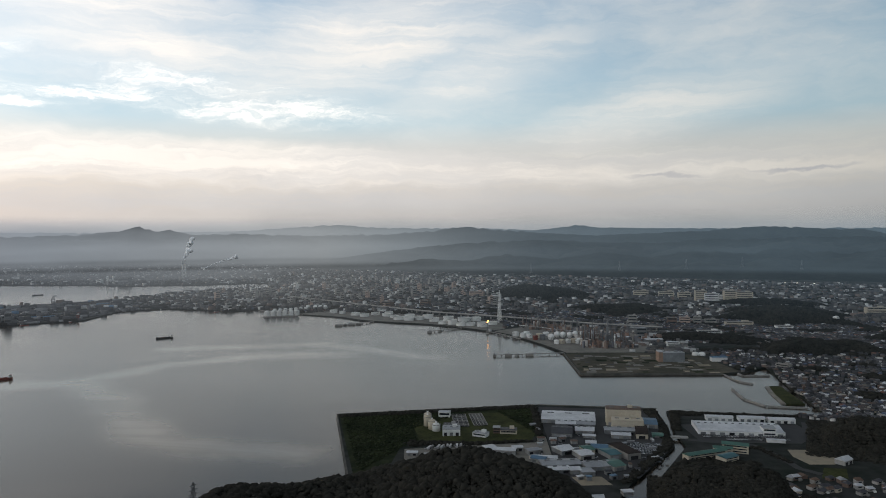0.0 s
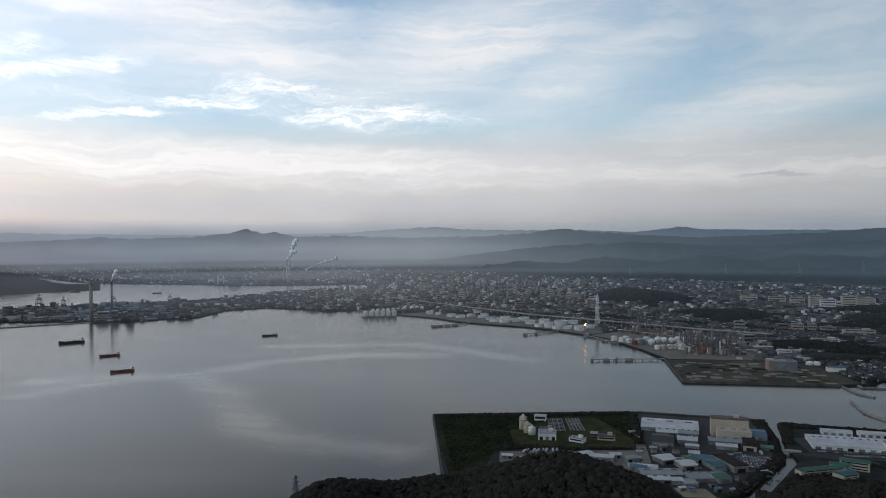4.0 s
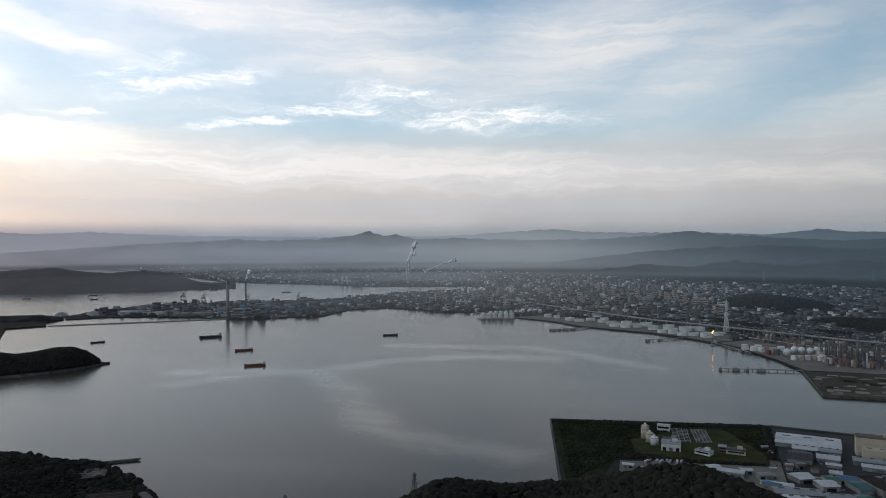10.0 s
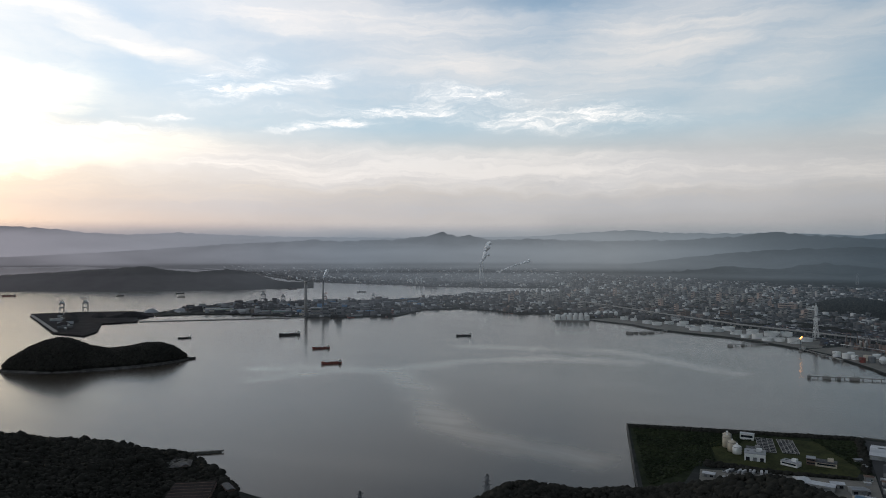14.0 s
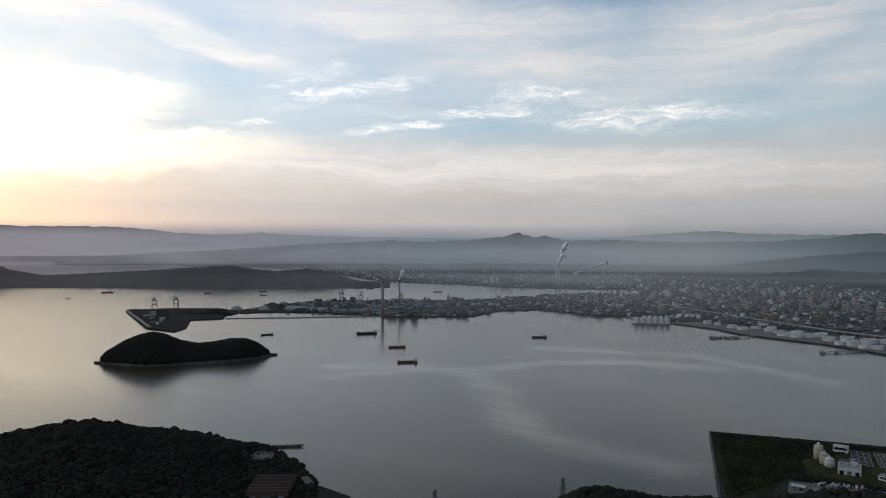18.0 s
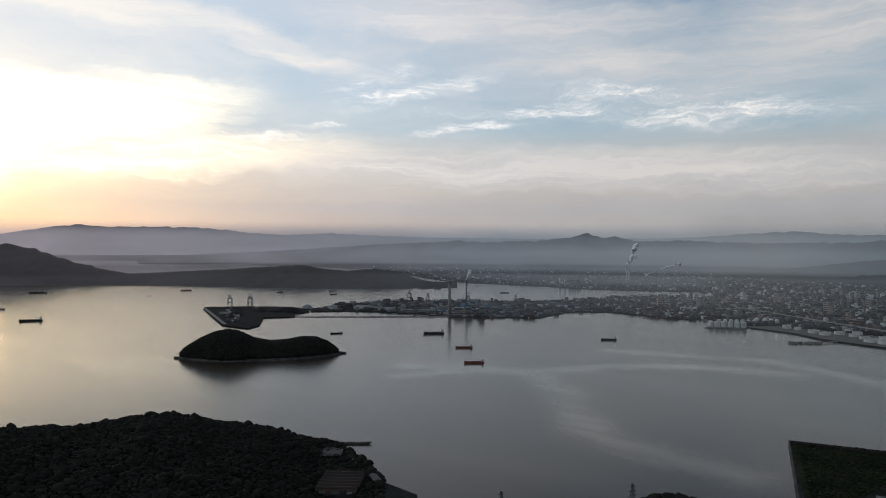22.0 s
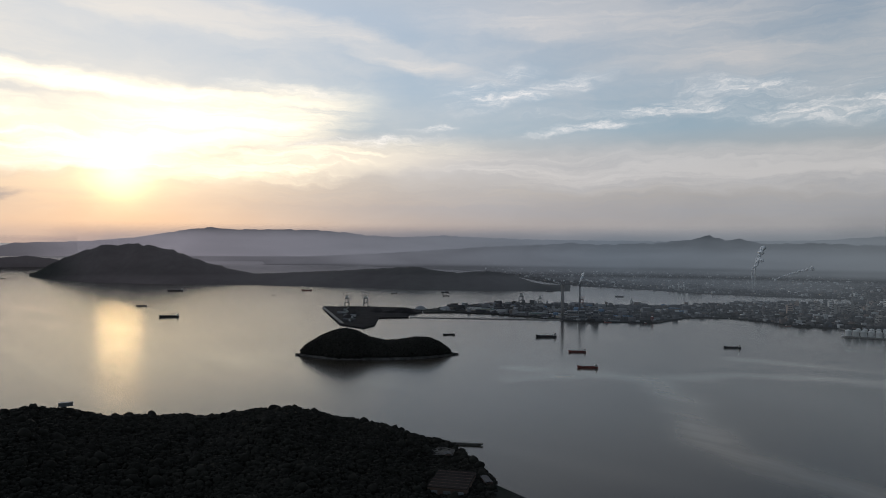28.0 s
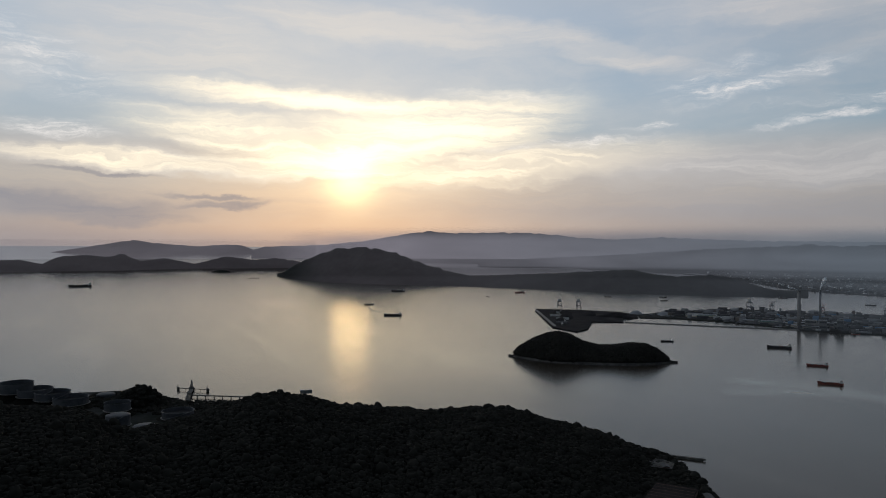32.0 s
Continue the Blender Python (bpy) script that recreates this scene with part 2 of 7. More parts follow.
def water_material():
    m = bpy.data.materials.new("sea_water")
    m.use_nodes = True
    n = Nodes(m.node_tree)
    pos = n.node("ShaderNodeNewGeometry").outputs["Position"]
    slick = n.noise(n.node("ShaderNodeMapping", i0=pos, i2=(0, 0, radians(25)), i3=(0.0016, 0.0075, 0.002)), 1.0, 8.0, 0.62, 2.2)
    calm = n.smooth(slick, 0.46, 0.68)
    # winding silty currents: nearness to a few bent lines on the plan
    stir = n.node("ShaderNodeTexNoise", Scale=0.011, Detail=5.0, Roughness=0.6)
    n.put(stir.inputs["Vector"], pos)
    spot = n.node("ShaderNodeVectorMath", op="MULTIPLY", i0=n.node("ShaderNodeVectorMath", op="SUBTRACT", i0=stir.outputs["Color"], i1=(0.5, 0.5, 0.5)).outputs[0], i1=(46, 46, 0)).outputs[0]
    spot = n.node("ShaderNodeVectorMath", op="ADD", i0=spot, i1=pos).outputs[0]
    silt = None
    for line, width in CURRENTS:
        for (x0, y0), (x1, y1) in zip(line, line[1:]):
            a, d = Vector((x0, y0, 0)) * SCALE, Vector((x1 - x0, y1 - y0, 0)) * SCALE
            rel = n.node("ShaderNodeVectorMath", op="SUBTRACT", i0=spot, i1=tuple(a)).outputs[0]
            k = n.math("MULTIPLY", n.node("ShaderNodeVectorMath", op="DOT_PRODUCT", i0=rel, i1=tuple(d / d.length_squared)).outputs["Value"], 1.0, clamp=True)
            foot = n.node("ShaderNodeVectorMath", op="SCALE", i0=tuple(d))
            n.put(foot.inputs["Scale"], k)
            far = n.node("ShaderNodeVectorMath", op="DISTANCE", i0=rel, i1=foot.outputs[0]).outputs["Value"]
            near = n.smooth(far, width * SCALE, 0.0)
            silt = near if silt is None else n.math("MAXIMUM", silt, near)
    silt = n.math("MULTIPLY", silt, n.smooth(slick, 0.30, 0.55, 0.45, 1.0))
    calm = n.math("MAXIMUM", calm, silt)
    rough = n.math("ADD", n.math("ADD", 0.20, n.math("MULTIPLY", calm, -0.025)), n.math("MULTIPLY", silt, -0.05))
    chop = n.node("ShaderNodeTexNoise", Scale=0.5, Detail=3.0, Roughness=0.6)
    n.put(chop.inputs["Vector"], pos)
    tilt = n.node("ShaderNodeVectorMath", op="SUBTRACT", i0=chop.outputs["Color"], i1=(0.5, 0.5, 0.5)).outputs[0]
    tilt = n.node("ShaderNodeVectorMath", op="MULTIPLY", i0=tilt, i1=n.node("ShaderNodeCombineXYZ", i0=n.math("ADD", 0.045, n.math("MULTIPLY", calm, -0.03)), i1=n.math("ADD", 0.045, n.math("MULTIPLY", calm, -0.03)), i2=0.0)).outputs[0]
    facet = n.node("ShaderNodeVectorMath", op="NORMALIZE", i0=n.node("ShaderNodeVectorMath", op="ADD", i0=n.node("ShaderNodeNewGeometry").outputs["Normal"], i1=tilt).outputs[0]).outputs[0]
    p = n.node("ShaderNodeBsdfPrincipled", Base_Color=n.mix(n.math("MAXIMUM", silt, n.math("MULTIPLY", calm, 0.09)), (0.040, 0.032, 0.023), (0.205, 0.172, 0.130)), Roughness=rough, IOR=1.33, Normal=facet)
    n.node("ShaderNodeOutputMaterial", Surface=p)
    return m


WATER = water_material()
GROUND = material("town_ground", (0.046, 0.047, 0.046), (0.016, 0.021, 0.016), 0.012, bump=0.2, spec=0.03)
GRASS = material("rough_grass", (0.030, 0.036, 0.018), (0.012, 0.017, 0.009), 0.03, bump=0.5, spec=0.03)
FOREST = material("forest_floor", (0.015, 0.015, 0.0115), (0.009, 0.009, 0.0072), 0.05, bump=0.6, spec=0.03)
LEAVES = material("evergreen_leaves", (0.033, 0.032, 0.027), (0.024, 0.0235, 0.020), 0.06, bump=0.2, vary=0.16, island=True, spec=0.03)
FARWOOD = material("far_woods", (0.022, 0.027, 0.024), (0.009, 0.012, 0.012), 0.004, bump=1.0, spec=0.03)
CONCRETE = material("concrete", (0.30, 0.29, 0.27), (0.20, 0.19, 0.18), 0.08)
ASPHALT = material("asphalt", (0.042, 0.042, 0.043), (0.03, 0.03, 0.031), 0.05)
WHITE = material("white_paint", (0.76, 0.76, 0.74), (0.60, 0.60, 0.58), 0.06, rough=0.5)
STEEL = material("steel", (0.20, 0.21, 0.22), (0.13, 0.13, 0.13), 0.2, rough=0.6, metal=0.3)
STONE = material("rock_shore", (0.26, 0.24, 0.21), (0.15, 0.14, 0.12), 0.1, bump=0.5)
SAND = material("bare_earth", (0.30, 0.25, 0.18), (0.22, 0.19, 0.14), 0.04)
CITY = island_colours("city_walls", [(0.0, (0.12, 0.118, 0.116)), (0.22, (0.055, 0.055, 0.058)), (0.46, (0.10, 0.09, 0.082)), (0.58, (0.46, 0.46, 0.45)), (0.67, (0.035, 0.034, 0.036)), (0.82, (0.17, 0.125, 0.105)), (0.88, (0.065, 0.07, 0.08)), (0.95, (0.66, 0.65, 0.63))])
ROOFS = island_colours("house_roofs", [(0.0, (0.022, 0.022, 0.027)), (0.36, (0.042, 0.042, 0.048)), (0.60, (0.075, 0.058, 0.052)), (0.73, (0.11, 0.11, 0.12)), (0.83, (0.58, 0.59, 0.60)), (0.88, (0.07, 0.10, 0.17)), (0.92, (0.19, 0.08, 0.055)), (0.96, (0.34, 0.31, 0.27))])
PLANT = island_colours("refinery_steel", [(0.0, (0.17, 0.115, 0.09)), (0.22, (0.30, 0.27, 0.24)), (0.40, (0.09, 0.08, 0.078)), (0.62, (0.50, 0.47, 0.43)), (0.74, (0.22, 0.13, 0.095)), (0.88, (0.14, 0.14, 0.15))])
COAL = material("coal_heap", (0.026, 0.025, 0.027), (0.014, 0.0135, 0.014), 0.05, bump=0.3, spec=0.03)
RUST = material("red_oxide_paint", (0.22, 0.055, 0.04), (0.15, 0.045, 0.035), 0.3, rough=0.6)
GREEN_ROOF = material("green_roof", (0.06, 0.15, 0.12), (0.05, 0.11, 0.09), 0.2, rough=0.5)
BLUE_ROOF = material("blue_roof", (0.08, 0.16, 0.24), (0.065, 0.125, 0.19), 0.2, rough=0.5)
CREAM = material("cream_cladding", (0.50, 0.44, 0.345), (0.42, 0.37, 0.30), 0.1)
GREY_ROOF = material("grey_metal_roof", (0.30, 0.31, 0.32), (0.22, 0.23, 0.24), 0.15, rough=0.5)
LIGHT_ROOF = material("pale_metal_roof", (0.56, 0.57, 0.58), (0.40, 0.41, 0.43), 0.12, rough=0.45)
DARK = material("dark_opening", (0.02, 0.02, 0.022), (0.014, 0.014, 0.016), 0.3)
BROWN = material("brown_wall", (0.15, 0.10, 0.08), (0.11, 0.08, 0.065), 0.2)
GLASSY = material("window_band", (0.03, 0.035, 0.04), (0.02, 0.025, 0.03), 0.3, rough=0.15, spec=0.6)
HULL_BLACK = material("black_hull", (0.02, 0.021, 0.024), (0.014, 0.015, 0.016), 0.3, rough=0.5)
PAINT_CARS = material("car_paint", (0.34, 0.34, 0.35), (0.27, 0.27, 0.28), 0.5, rough=0.3, vary=0.8)
ORANGE = material("orange_structure", (0.30, 0.20, 0.15), (0.24, 0.17, 0.13), 0.2)


def glowing(name, colour, strength):
    m = bpy.data.materials.new(name)
    m.use_nodes = True
    n = Nodes(m.node_tree)
    n.node("ShaderNodeOutputMaterial", Surface=n.node("ShaderNodeEmission", Color=colour, Strength=strength))
    return m


FLAME = glowing("flare_flame", (1.0, 0.42, 0.08), 6.0)
LAMP = glowing("floodlight_glass", (1.0, 0.95, 0.85), 1.6)


def glow_haze_material(name, density, lo, hi, tone=1.0, floor=0.0, lo_r=None, hi_r=None, clear_right=0.40, clear_left=1.0, ends=None, clear_sea=0.08, rise=None):
    """Glowing see-through sheet that paints in hazy light: fades with height, or thickens with the distance over the
    plain; warmer towards the sun, thinner to the east.
    """
    m = bpy.data.materials.new(name)
    m.use_nodes = True
    n = Nodes(m.node_tree)
    pos = n.node("ShaderNodeNewGeometry").outputs["Position"]
    pos = n.node("ShaderNodeVectorMath", op="MULTIPLY", i0=pos, i1=(1 / SCALE,) * 3).outputs[0]
    sep = n.node("ShaderNodeSeparateXYZ", i0=pos)
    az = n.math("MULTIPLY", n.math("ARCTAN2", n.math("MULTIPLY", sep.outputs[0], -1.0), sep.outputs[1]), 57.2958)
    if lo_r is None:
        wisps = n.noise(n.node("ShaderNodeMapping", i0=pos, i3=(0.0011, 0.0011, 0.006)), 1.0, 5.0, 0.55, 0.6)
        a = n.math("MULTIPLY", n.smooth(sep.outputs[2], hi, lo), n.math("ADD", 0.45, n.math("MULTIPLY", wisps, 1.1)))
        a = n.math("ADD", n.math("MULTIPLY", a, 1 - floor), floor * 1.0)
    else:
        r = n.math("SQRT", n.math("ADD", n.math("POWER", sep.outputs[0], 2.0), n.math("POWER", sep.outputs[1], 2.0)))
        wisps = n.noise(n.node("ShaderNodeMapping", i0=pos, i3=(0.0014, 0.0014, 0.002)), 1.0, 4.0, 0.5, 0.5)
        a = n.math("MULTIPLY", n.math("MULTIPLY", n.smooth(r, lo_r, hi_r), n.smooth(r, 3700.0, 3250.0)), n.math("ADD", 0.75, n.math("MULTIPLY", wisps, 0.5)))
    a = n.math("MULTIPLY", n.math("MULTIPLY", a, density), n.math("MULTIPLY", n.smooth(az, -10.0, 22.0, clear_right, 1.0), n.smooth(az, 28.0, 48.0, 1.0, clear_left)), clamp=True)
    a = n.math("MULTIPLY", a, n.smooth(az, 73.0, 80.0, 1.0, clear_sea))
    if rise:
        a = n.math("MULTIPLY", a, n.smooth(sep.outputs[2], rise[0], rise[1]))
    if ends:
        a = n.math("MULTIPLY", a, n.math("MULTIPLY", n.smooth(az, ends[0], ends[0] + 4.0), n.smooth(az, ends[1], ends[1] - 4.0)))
    # emission paints in the light that hazy air would scatter
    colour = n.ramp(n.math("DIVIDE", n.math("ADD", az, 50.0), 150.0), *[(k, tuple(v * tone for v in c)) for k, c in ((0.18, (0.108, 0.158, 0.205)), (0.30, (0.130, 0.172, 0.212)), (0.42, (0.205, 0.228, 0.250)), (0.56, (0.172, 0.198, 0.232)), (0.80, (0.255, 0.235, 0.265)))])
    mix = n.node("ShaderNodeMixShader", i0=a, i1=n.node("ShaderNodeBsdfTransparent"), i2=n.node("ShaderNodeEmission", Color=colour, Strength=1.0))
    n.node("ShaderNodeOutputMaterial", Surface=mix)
    return m


def steam_material():
    m = bpy.data.materials.new("steam")
    m.use_nodes = True
    n = Nodes(m.node_tree)
    body = n.node("ShaderNodeBsdfDiffuse", Color=(0.98, 0.98, 0.98))
    n.node("ShaderNodeOutputMaterial", Surface=body)
    return m


STEAM = steam_material()
GRASS2 = material("mown_grass", (0.056, 0.061, 0.025), (0.026, 0.030, 0.015), 0.08, bump=0.2, spec=0.03)
SCRUB = material("scrub_leaves", (0.029, 0.037, 0.018), (0.013, 0.018, 0.010), 0.05, bump=0.5, vary=0.35, island=True, spec=0.03)
TEAL_ROOF = material("teal_roof", (0.045, 0.13, 0.145), (0.035, 0.10, 0.115), 0.2, rough=0.5)
PINKISH = material("pinkish_plaster", (0.46, 0.34, 0.28), (0.38, 0.29, 0.25), 0.1)
TILE_DARK = material("dark_roof_tiles", (0.055, 0.055, 0.062), (0.04, 0.04, 0.045), 0.5, rough=0.6)
TILE_BROWN = material("brown_roof_tiles", (0.12, 0.075, 0.055), (0.09, 0.06, 0.045), 0.5, rough=0.7)
STEEL_PALE = material("weathered_pale_steel", (0.22, 0.235, 0.245), (0.15, 0.16, 0.17), 0.1, rough=0.6)
TANK_GREY = material("dull_grey_tank_paint", (0.13, 0.135, 0.145), (0.08, 0.083, 0.09), 0.1, rough=0.6)
WET_ROCK = material("wet_shore_rock", (0.10, 0.095, 0.088), (0.022, 0.022, 0.021), 0.06, bump=0.5)
FELT = material("brown_felt_roof", (0.050, 0.041, 0.038), (0.033, 0.028, 0.027), 0.1, rough=0.95, spec=0.03)
SEAWALL = material("stained_sea_wall", (0.13, 0.125, 0.11), (0.06, 0.06, 0.055), 0.05)
DULL_WALL = material("dull_painted_wall", (0.30, 0.295, 0.285), (0.20, 0.20, 0.195), 0.08)
WORKS = island_colours("works_roofs", [(0.0, (0.06, 0.06, 0.065)), (0.26, (0.13, 0.13, 0.135)), (0.50, (0.26, 0.265, 0.27)), (0.70, (0.04, 0.04, 0.045)), (0.86, (0.13, 0.11, 0.09)), (0.93, (0.40, 0.40, 0.40)), (0.97, (0.10, 0.20, 0.32))])
PALE = material("pale_concrete", (0.40, 0.385, 0.36), (0.31, 0.30, 0.285), 0.1)
RUSTY = material("rusty_steel", (0.16, 0.10, 0.075), (0.10, 0.075, 0.065), 0.3)
TERMINAL = material("dim_tank_paint", (0.085, 0.09, 0.10), (0.05, 0.053, 0.06), 0.1, rough=0.6)
PALE_LOT = material("pale_bare_ground", (0.20, 0.185, 0.16), (0.13, 0.125, 0.11), 0.06)

# ---- helpers for meshes ----
from mathutils import geometry

NEAR, RIM = 7200.0, 9840.0


def site(x, y, h=0.0):
    """A place of the plan: flat to NEAR metres; the distance beyond it is drawn together on a shallow rising rim. Returns the place and its scale."""
    d = math.hypot(x, y)
    if d <= NEAR:
        return Vector((x, y, h)), 1.0
    r = NEAR + (RIM - NEAR) * (1 - NEAR / d)
    s = r / d
    return Vector((x * s, y * s, EYE * (1 - s) + h * s)), s


def mesh_object(name, verts, faces, mat, parent=None, smooth=False, label="", category="", kind="", group=""):
    me = bpy.data.meshes.new(name)
    me.from_pydata([tuple(v) for v in verts], [], faces)
    me.materials.append(mat)
    if smooth:
        me.shade_smooth()
    ob = new(name, me)
    if parent:
        ob.parent = parent
    return tagged(ob, label, category, group, kind)


def part(name, bm, mat, parent=None, label="", smooth=False):
    """Links a bmesh as one mesh object under a thing or under a part."""
    bmesh.ops.recalc_face_normals(bm, faces=bm.faces)
    me = bpy.data.meshes.new(name)
    bm.to_mesh(me)
    bm.free()
    me.materials.append(mat)
    if smooth:
        me.shade_smooth()
    ob = new(name, me)
    if parent:
        ob.parent = parent
    if label:
        ob["label"] = label
    return ob


def thing(name, x, y, h=0.0, turn=0.0, label="", category="", group="", kind=""):
    """An empty at its base in the plan, scaled to the rim where it stands far off."""
    ob = new(name)
    p, s = site(x, y, h)
    ob.location, ob.rotation_euler, ob.scale = p, (0, 0, radians(turn)), (s, s, s)
    return tagged(ob, label, category, group, kind)


def box(bm, cx, cy, z0, sx, sy, sz, turn=0.0, taper=1.0):
    c, s = math.cos(radians(turn)), math.sin(radians(turn))
    vs = []
    for z, k in ((z0, 1.0), (z0 + sz, taper)):
        for a, b in ((-1, -1), (1, -1), (1, 1), (-1, 1)):
            dx, dy = a * sx / 2 * k, b * sy / 2 * k
            vs.append(bm.verts.new((cx + dx * c - dy * s, cy + dx * s + dy * c, z)))
    for f in ((3, 2, 1, 0), (4, 5, 6, 7), (0, 1, 5, 4), (1, 2, 6, 5), (2, 3, 7, 6), (3, 0, 4, 7)):
        bm.faces.new([vs[i] for i in f])
    return bm


def tube(bm, cx, cy, z0, r, h, r2=None, n=20, dome=0.0):
    r2 = r if r2 is None else r2
    rings = [(z0, r), (z0 + h, r2)]
    if dome:
        rings += [(z0 + h + dome * 0.6, r2 * 0.72), (z0 + h + dome * 0.93, r2 * 0.35)]
    vs = [[bm.verts.new((cx + q * math.cos(2 * math.pi * i / n), cy + q * math.sin(2 * math.pi * i / n), z)) for i in range(n)] for z, q in rings]
    for a, b in zip(vs, vs[1:]):
        for i in range(n):
            bm.faces.new((a[i], a[(i + 1) % n], b[(i + 1) % n], b[i]))
    bm.faces.new(vs[0][::-1])
    if dome:
        top = bm.verts.new((cx, cy, z0 + h + dome))
        for i in range(n):
            bm.faces.new((vs[-1][i], vs[-1][(i + 1) % n], top))
    else:
        bm.faces.new(vs[-1])
    return bm


def beam(bm, a, b, r, n=4):
    """A bar from a to b."""
    a, b = Vector(a), Vector(b)
    q = (b - a).to_track_quat("Z", "Y").to_matrix()
    rows = [[bm.verts.new(p + q @ Vector((r * math.cos(2 * math.pi * (i + 0.5) / n), r * math.sin(2 * math.pi * (i + 0.5) / n), 0))) for i in range(n)] for p in (a, b)]
    for i in range(n):
        bm.faces.new((rows[0][i], rows[0][(i + 1) % n], rows[1][(i + 1) % n], rows[1][i]))
    bm.faces.new(rows[0][::-1]), bm.faces.new(rows[1])
    return bm


def B():
    return bmesh.new()


def joined(name, proto, places, mat, label, category, kind="stuff", smooth=False, group=""):
    """Many copies of one small mesh (verts, faces) in one object. places: x, y, z, turn, sx, sy, sz."""
    pv, pf = np.array(proto[0], float), proto[1]
    P = np.array(places, float)
    c, s = np.cos(P[:, 3]), np.sin(P[:, 3])
    vx, vy = pv[None, :, 0] * P[:, 4, None], pv[None, :, 1] * P[:, 5, None]
    V = np.stack([P[:, 0, None] + vx * c[:, None] - vy * s[:, None], P[:, 1, None] + vx * s[:, None] + vy * c[:, None], P[:, 2, None] + pv[None, :, 2] * P[:, 6, None]], 2).reshape(-1, 3)
    k = len(pv)
    me = bpy.data.meshes.new(name)
    loops = np.concatenate([np.array(f) for f in pf])
    sizes = np.array([len(f) for f in pf])
    n = len(P)
    allloops = (loops[None, :] + (np.arange(n) * k)[:, None]).ravel()
    allsizes = np.tile(sizes, n)
    me.vertices.add(len(V)), me.loops.add(len(allloops)), me.polygons.add(len(allsizes))
    me.vertices.foreach_set("co", V.ravel())
    me.loops.foreach_set("vertex_index", allloops.astype(np.int32))
    me.polygons.foreach_set("loop_start", np.concatenate([[0], np.cumsum(allsizes)[:-1]]).astype(np.int32))
    me.update(calc_edges=True)
    me.materials.append(mat)
    if smooth:
        me.shade_smooth()
    return tagged(new(name, me), label, category, group, kind)


CUBE = ([(a / 2, b / 2, z) for z in (0, 1) for a, b in ((-1, -1), (1, -1), (1, 1), (-1, 1))], [(4, 5, 6, 7), (0, 1, 5, 4), (1, 2, 6, 5), (2, 3, 7, 6), (3, 0, 4, 7)])
GABLE = ([(-.5, -.5, 0), (.5, -.5, 0), (.5, .5, 0), (-.5, .5, 0), (-.5, 0, 1), (.5, 0, 1)], [(0, 1, 5, 4), (2, 3, 4, 5), (1, 2, 5), (3, 0, 4)])


def lump(seed):
    """An uneven leafy clump about one metre in radius."""
    rnd = random.Random(seed)
    bm = bmesh.new()
    bmesh.ops.create_icosphere(bm, subdivisions=2, radius=1.0)
    off = Vector((rnd.uniform(0, 50), rnd.uniform(0, 50), 0))
    for v in bm.verts:
        v.co *= 1 + 0.38 * noise.noise(v.co * 1.6 + off) + 0.22 * noise.noise(v.co * 4 + off)
    data = ([tuple(v.co) for v in bm.verts], [tuple(v.index for v in f.verts) for f in bm.faces])
    bm.free()
    return data


def tuft(seed):
    """A ragged small clump of foliage for woods seen from far off."""
    rnd = random.Random(seed)
    bm = bmesh.new()
    bmesh.ops.create_icosphere(bm, subdivisions=1, radius=1.0)
    for v in bm.verts:
        v.co *= rnd.uniform(0.42, 1.5)
    data = ([tuple(v.co) for v in bm.verts], [tuple(v.index for v in f.verts) for f in bm.faces])
    bm.free()
    return data


LUMPS = [lump(k) for k in range(4)]
TUFTS = [tuft(k) for k in range(5)]


def inside(x, y, poly):
    hit = False
    for (x1, y1), (x2, y2) in zip(poly, poly[1:] + poly[:1]):
        if (y1 > y) != (y2 > y) and x < (x2 - x1) * (y - y1) / (y2 - y1) + x1:
            hit = not hit
    return hit


def curve(pairs, x):
    """Smooth interpolation through (x, value) pairs in rising order."""
    if x <= pairs[0][0]:
        return pairs[0][1]
    for (a, u), (b, v) in zip(pairs, pairs[1:]):
        if x <= b:
            k = (x - a) / (b - a)
            return u + (v - u) * k
    return pairs[-1][1]


# ---- sea ----
def polar_sheet(name, azs, start, end, rows, h, mat, **tags):
    """A sheet of ground between two distances for each azimuth, on the rim where far."""
    verts, faces = [], []
    for az in azs:
        d0, d1 = start(az), end
        for j in range(rows + 1):
            k = j / rows
            d = 1 / ((1 - k) / d0 + k / d1) if d0 > 2000 else d0 + (d1 - d0) * k * k
            v = way(az, 0) * d
            verts.append(site(v.x, v.y, h)[0])
    for i in range(len(azs) - 1):
        for j in range(rows):
            a = i * (rows + 1) + j
            faces.append((a, a + 1, a + rows + 2, a + rows + 1))
    return mesh_object(name, verts, faces, mat, smooth=True, **tags)


sea_v, sea_f = [(0, 0, 0)], []
radii = [150, 400, 800, 1400, 2200, 3000, 3500, 4000, 4500, 5000, 5250, 5600, 6000, 6500, 7500, 9000, 11500, 15000, 22000, 40000, 120000, 900000]
SEG = 180
for d in radii:
    for i in range(SEG):
        v = way(i * 360 / SEG, 0) * d
        sea_v.append(site(v.x, v.y)[0])
for i in range(SEG):
    sea_f.append((0, 1 + i, 1 + (i + 1) % SEG))
for j in range(len(radii) - 1):
    for i in range(SEG):
        a, b = 1 + j * SEG, 1 + (j + 1) * SEG
        sea_f.append((a + i, b + i, b + (i + 1) % SEG, a + (i + 1) % SEG))
mesh_object("water", sea_v, sea_f, WATER, smooth=True, label="calm grey evening sea with faint slicks", category="sea", kind="structure")


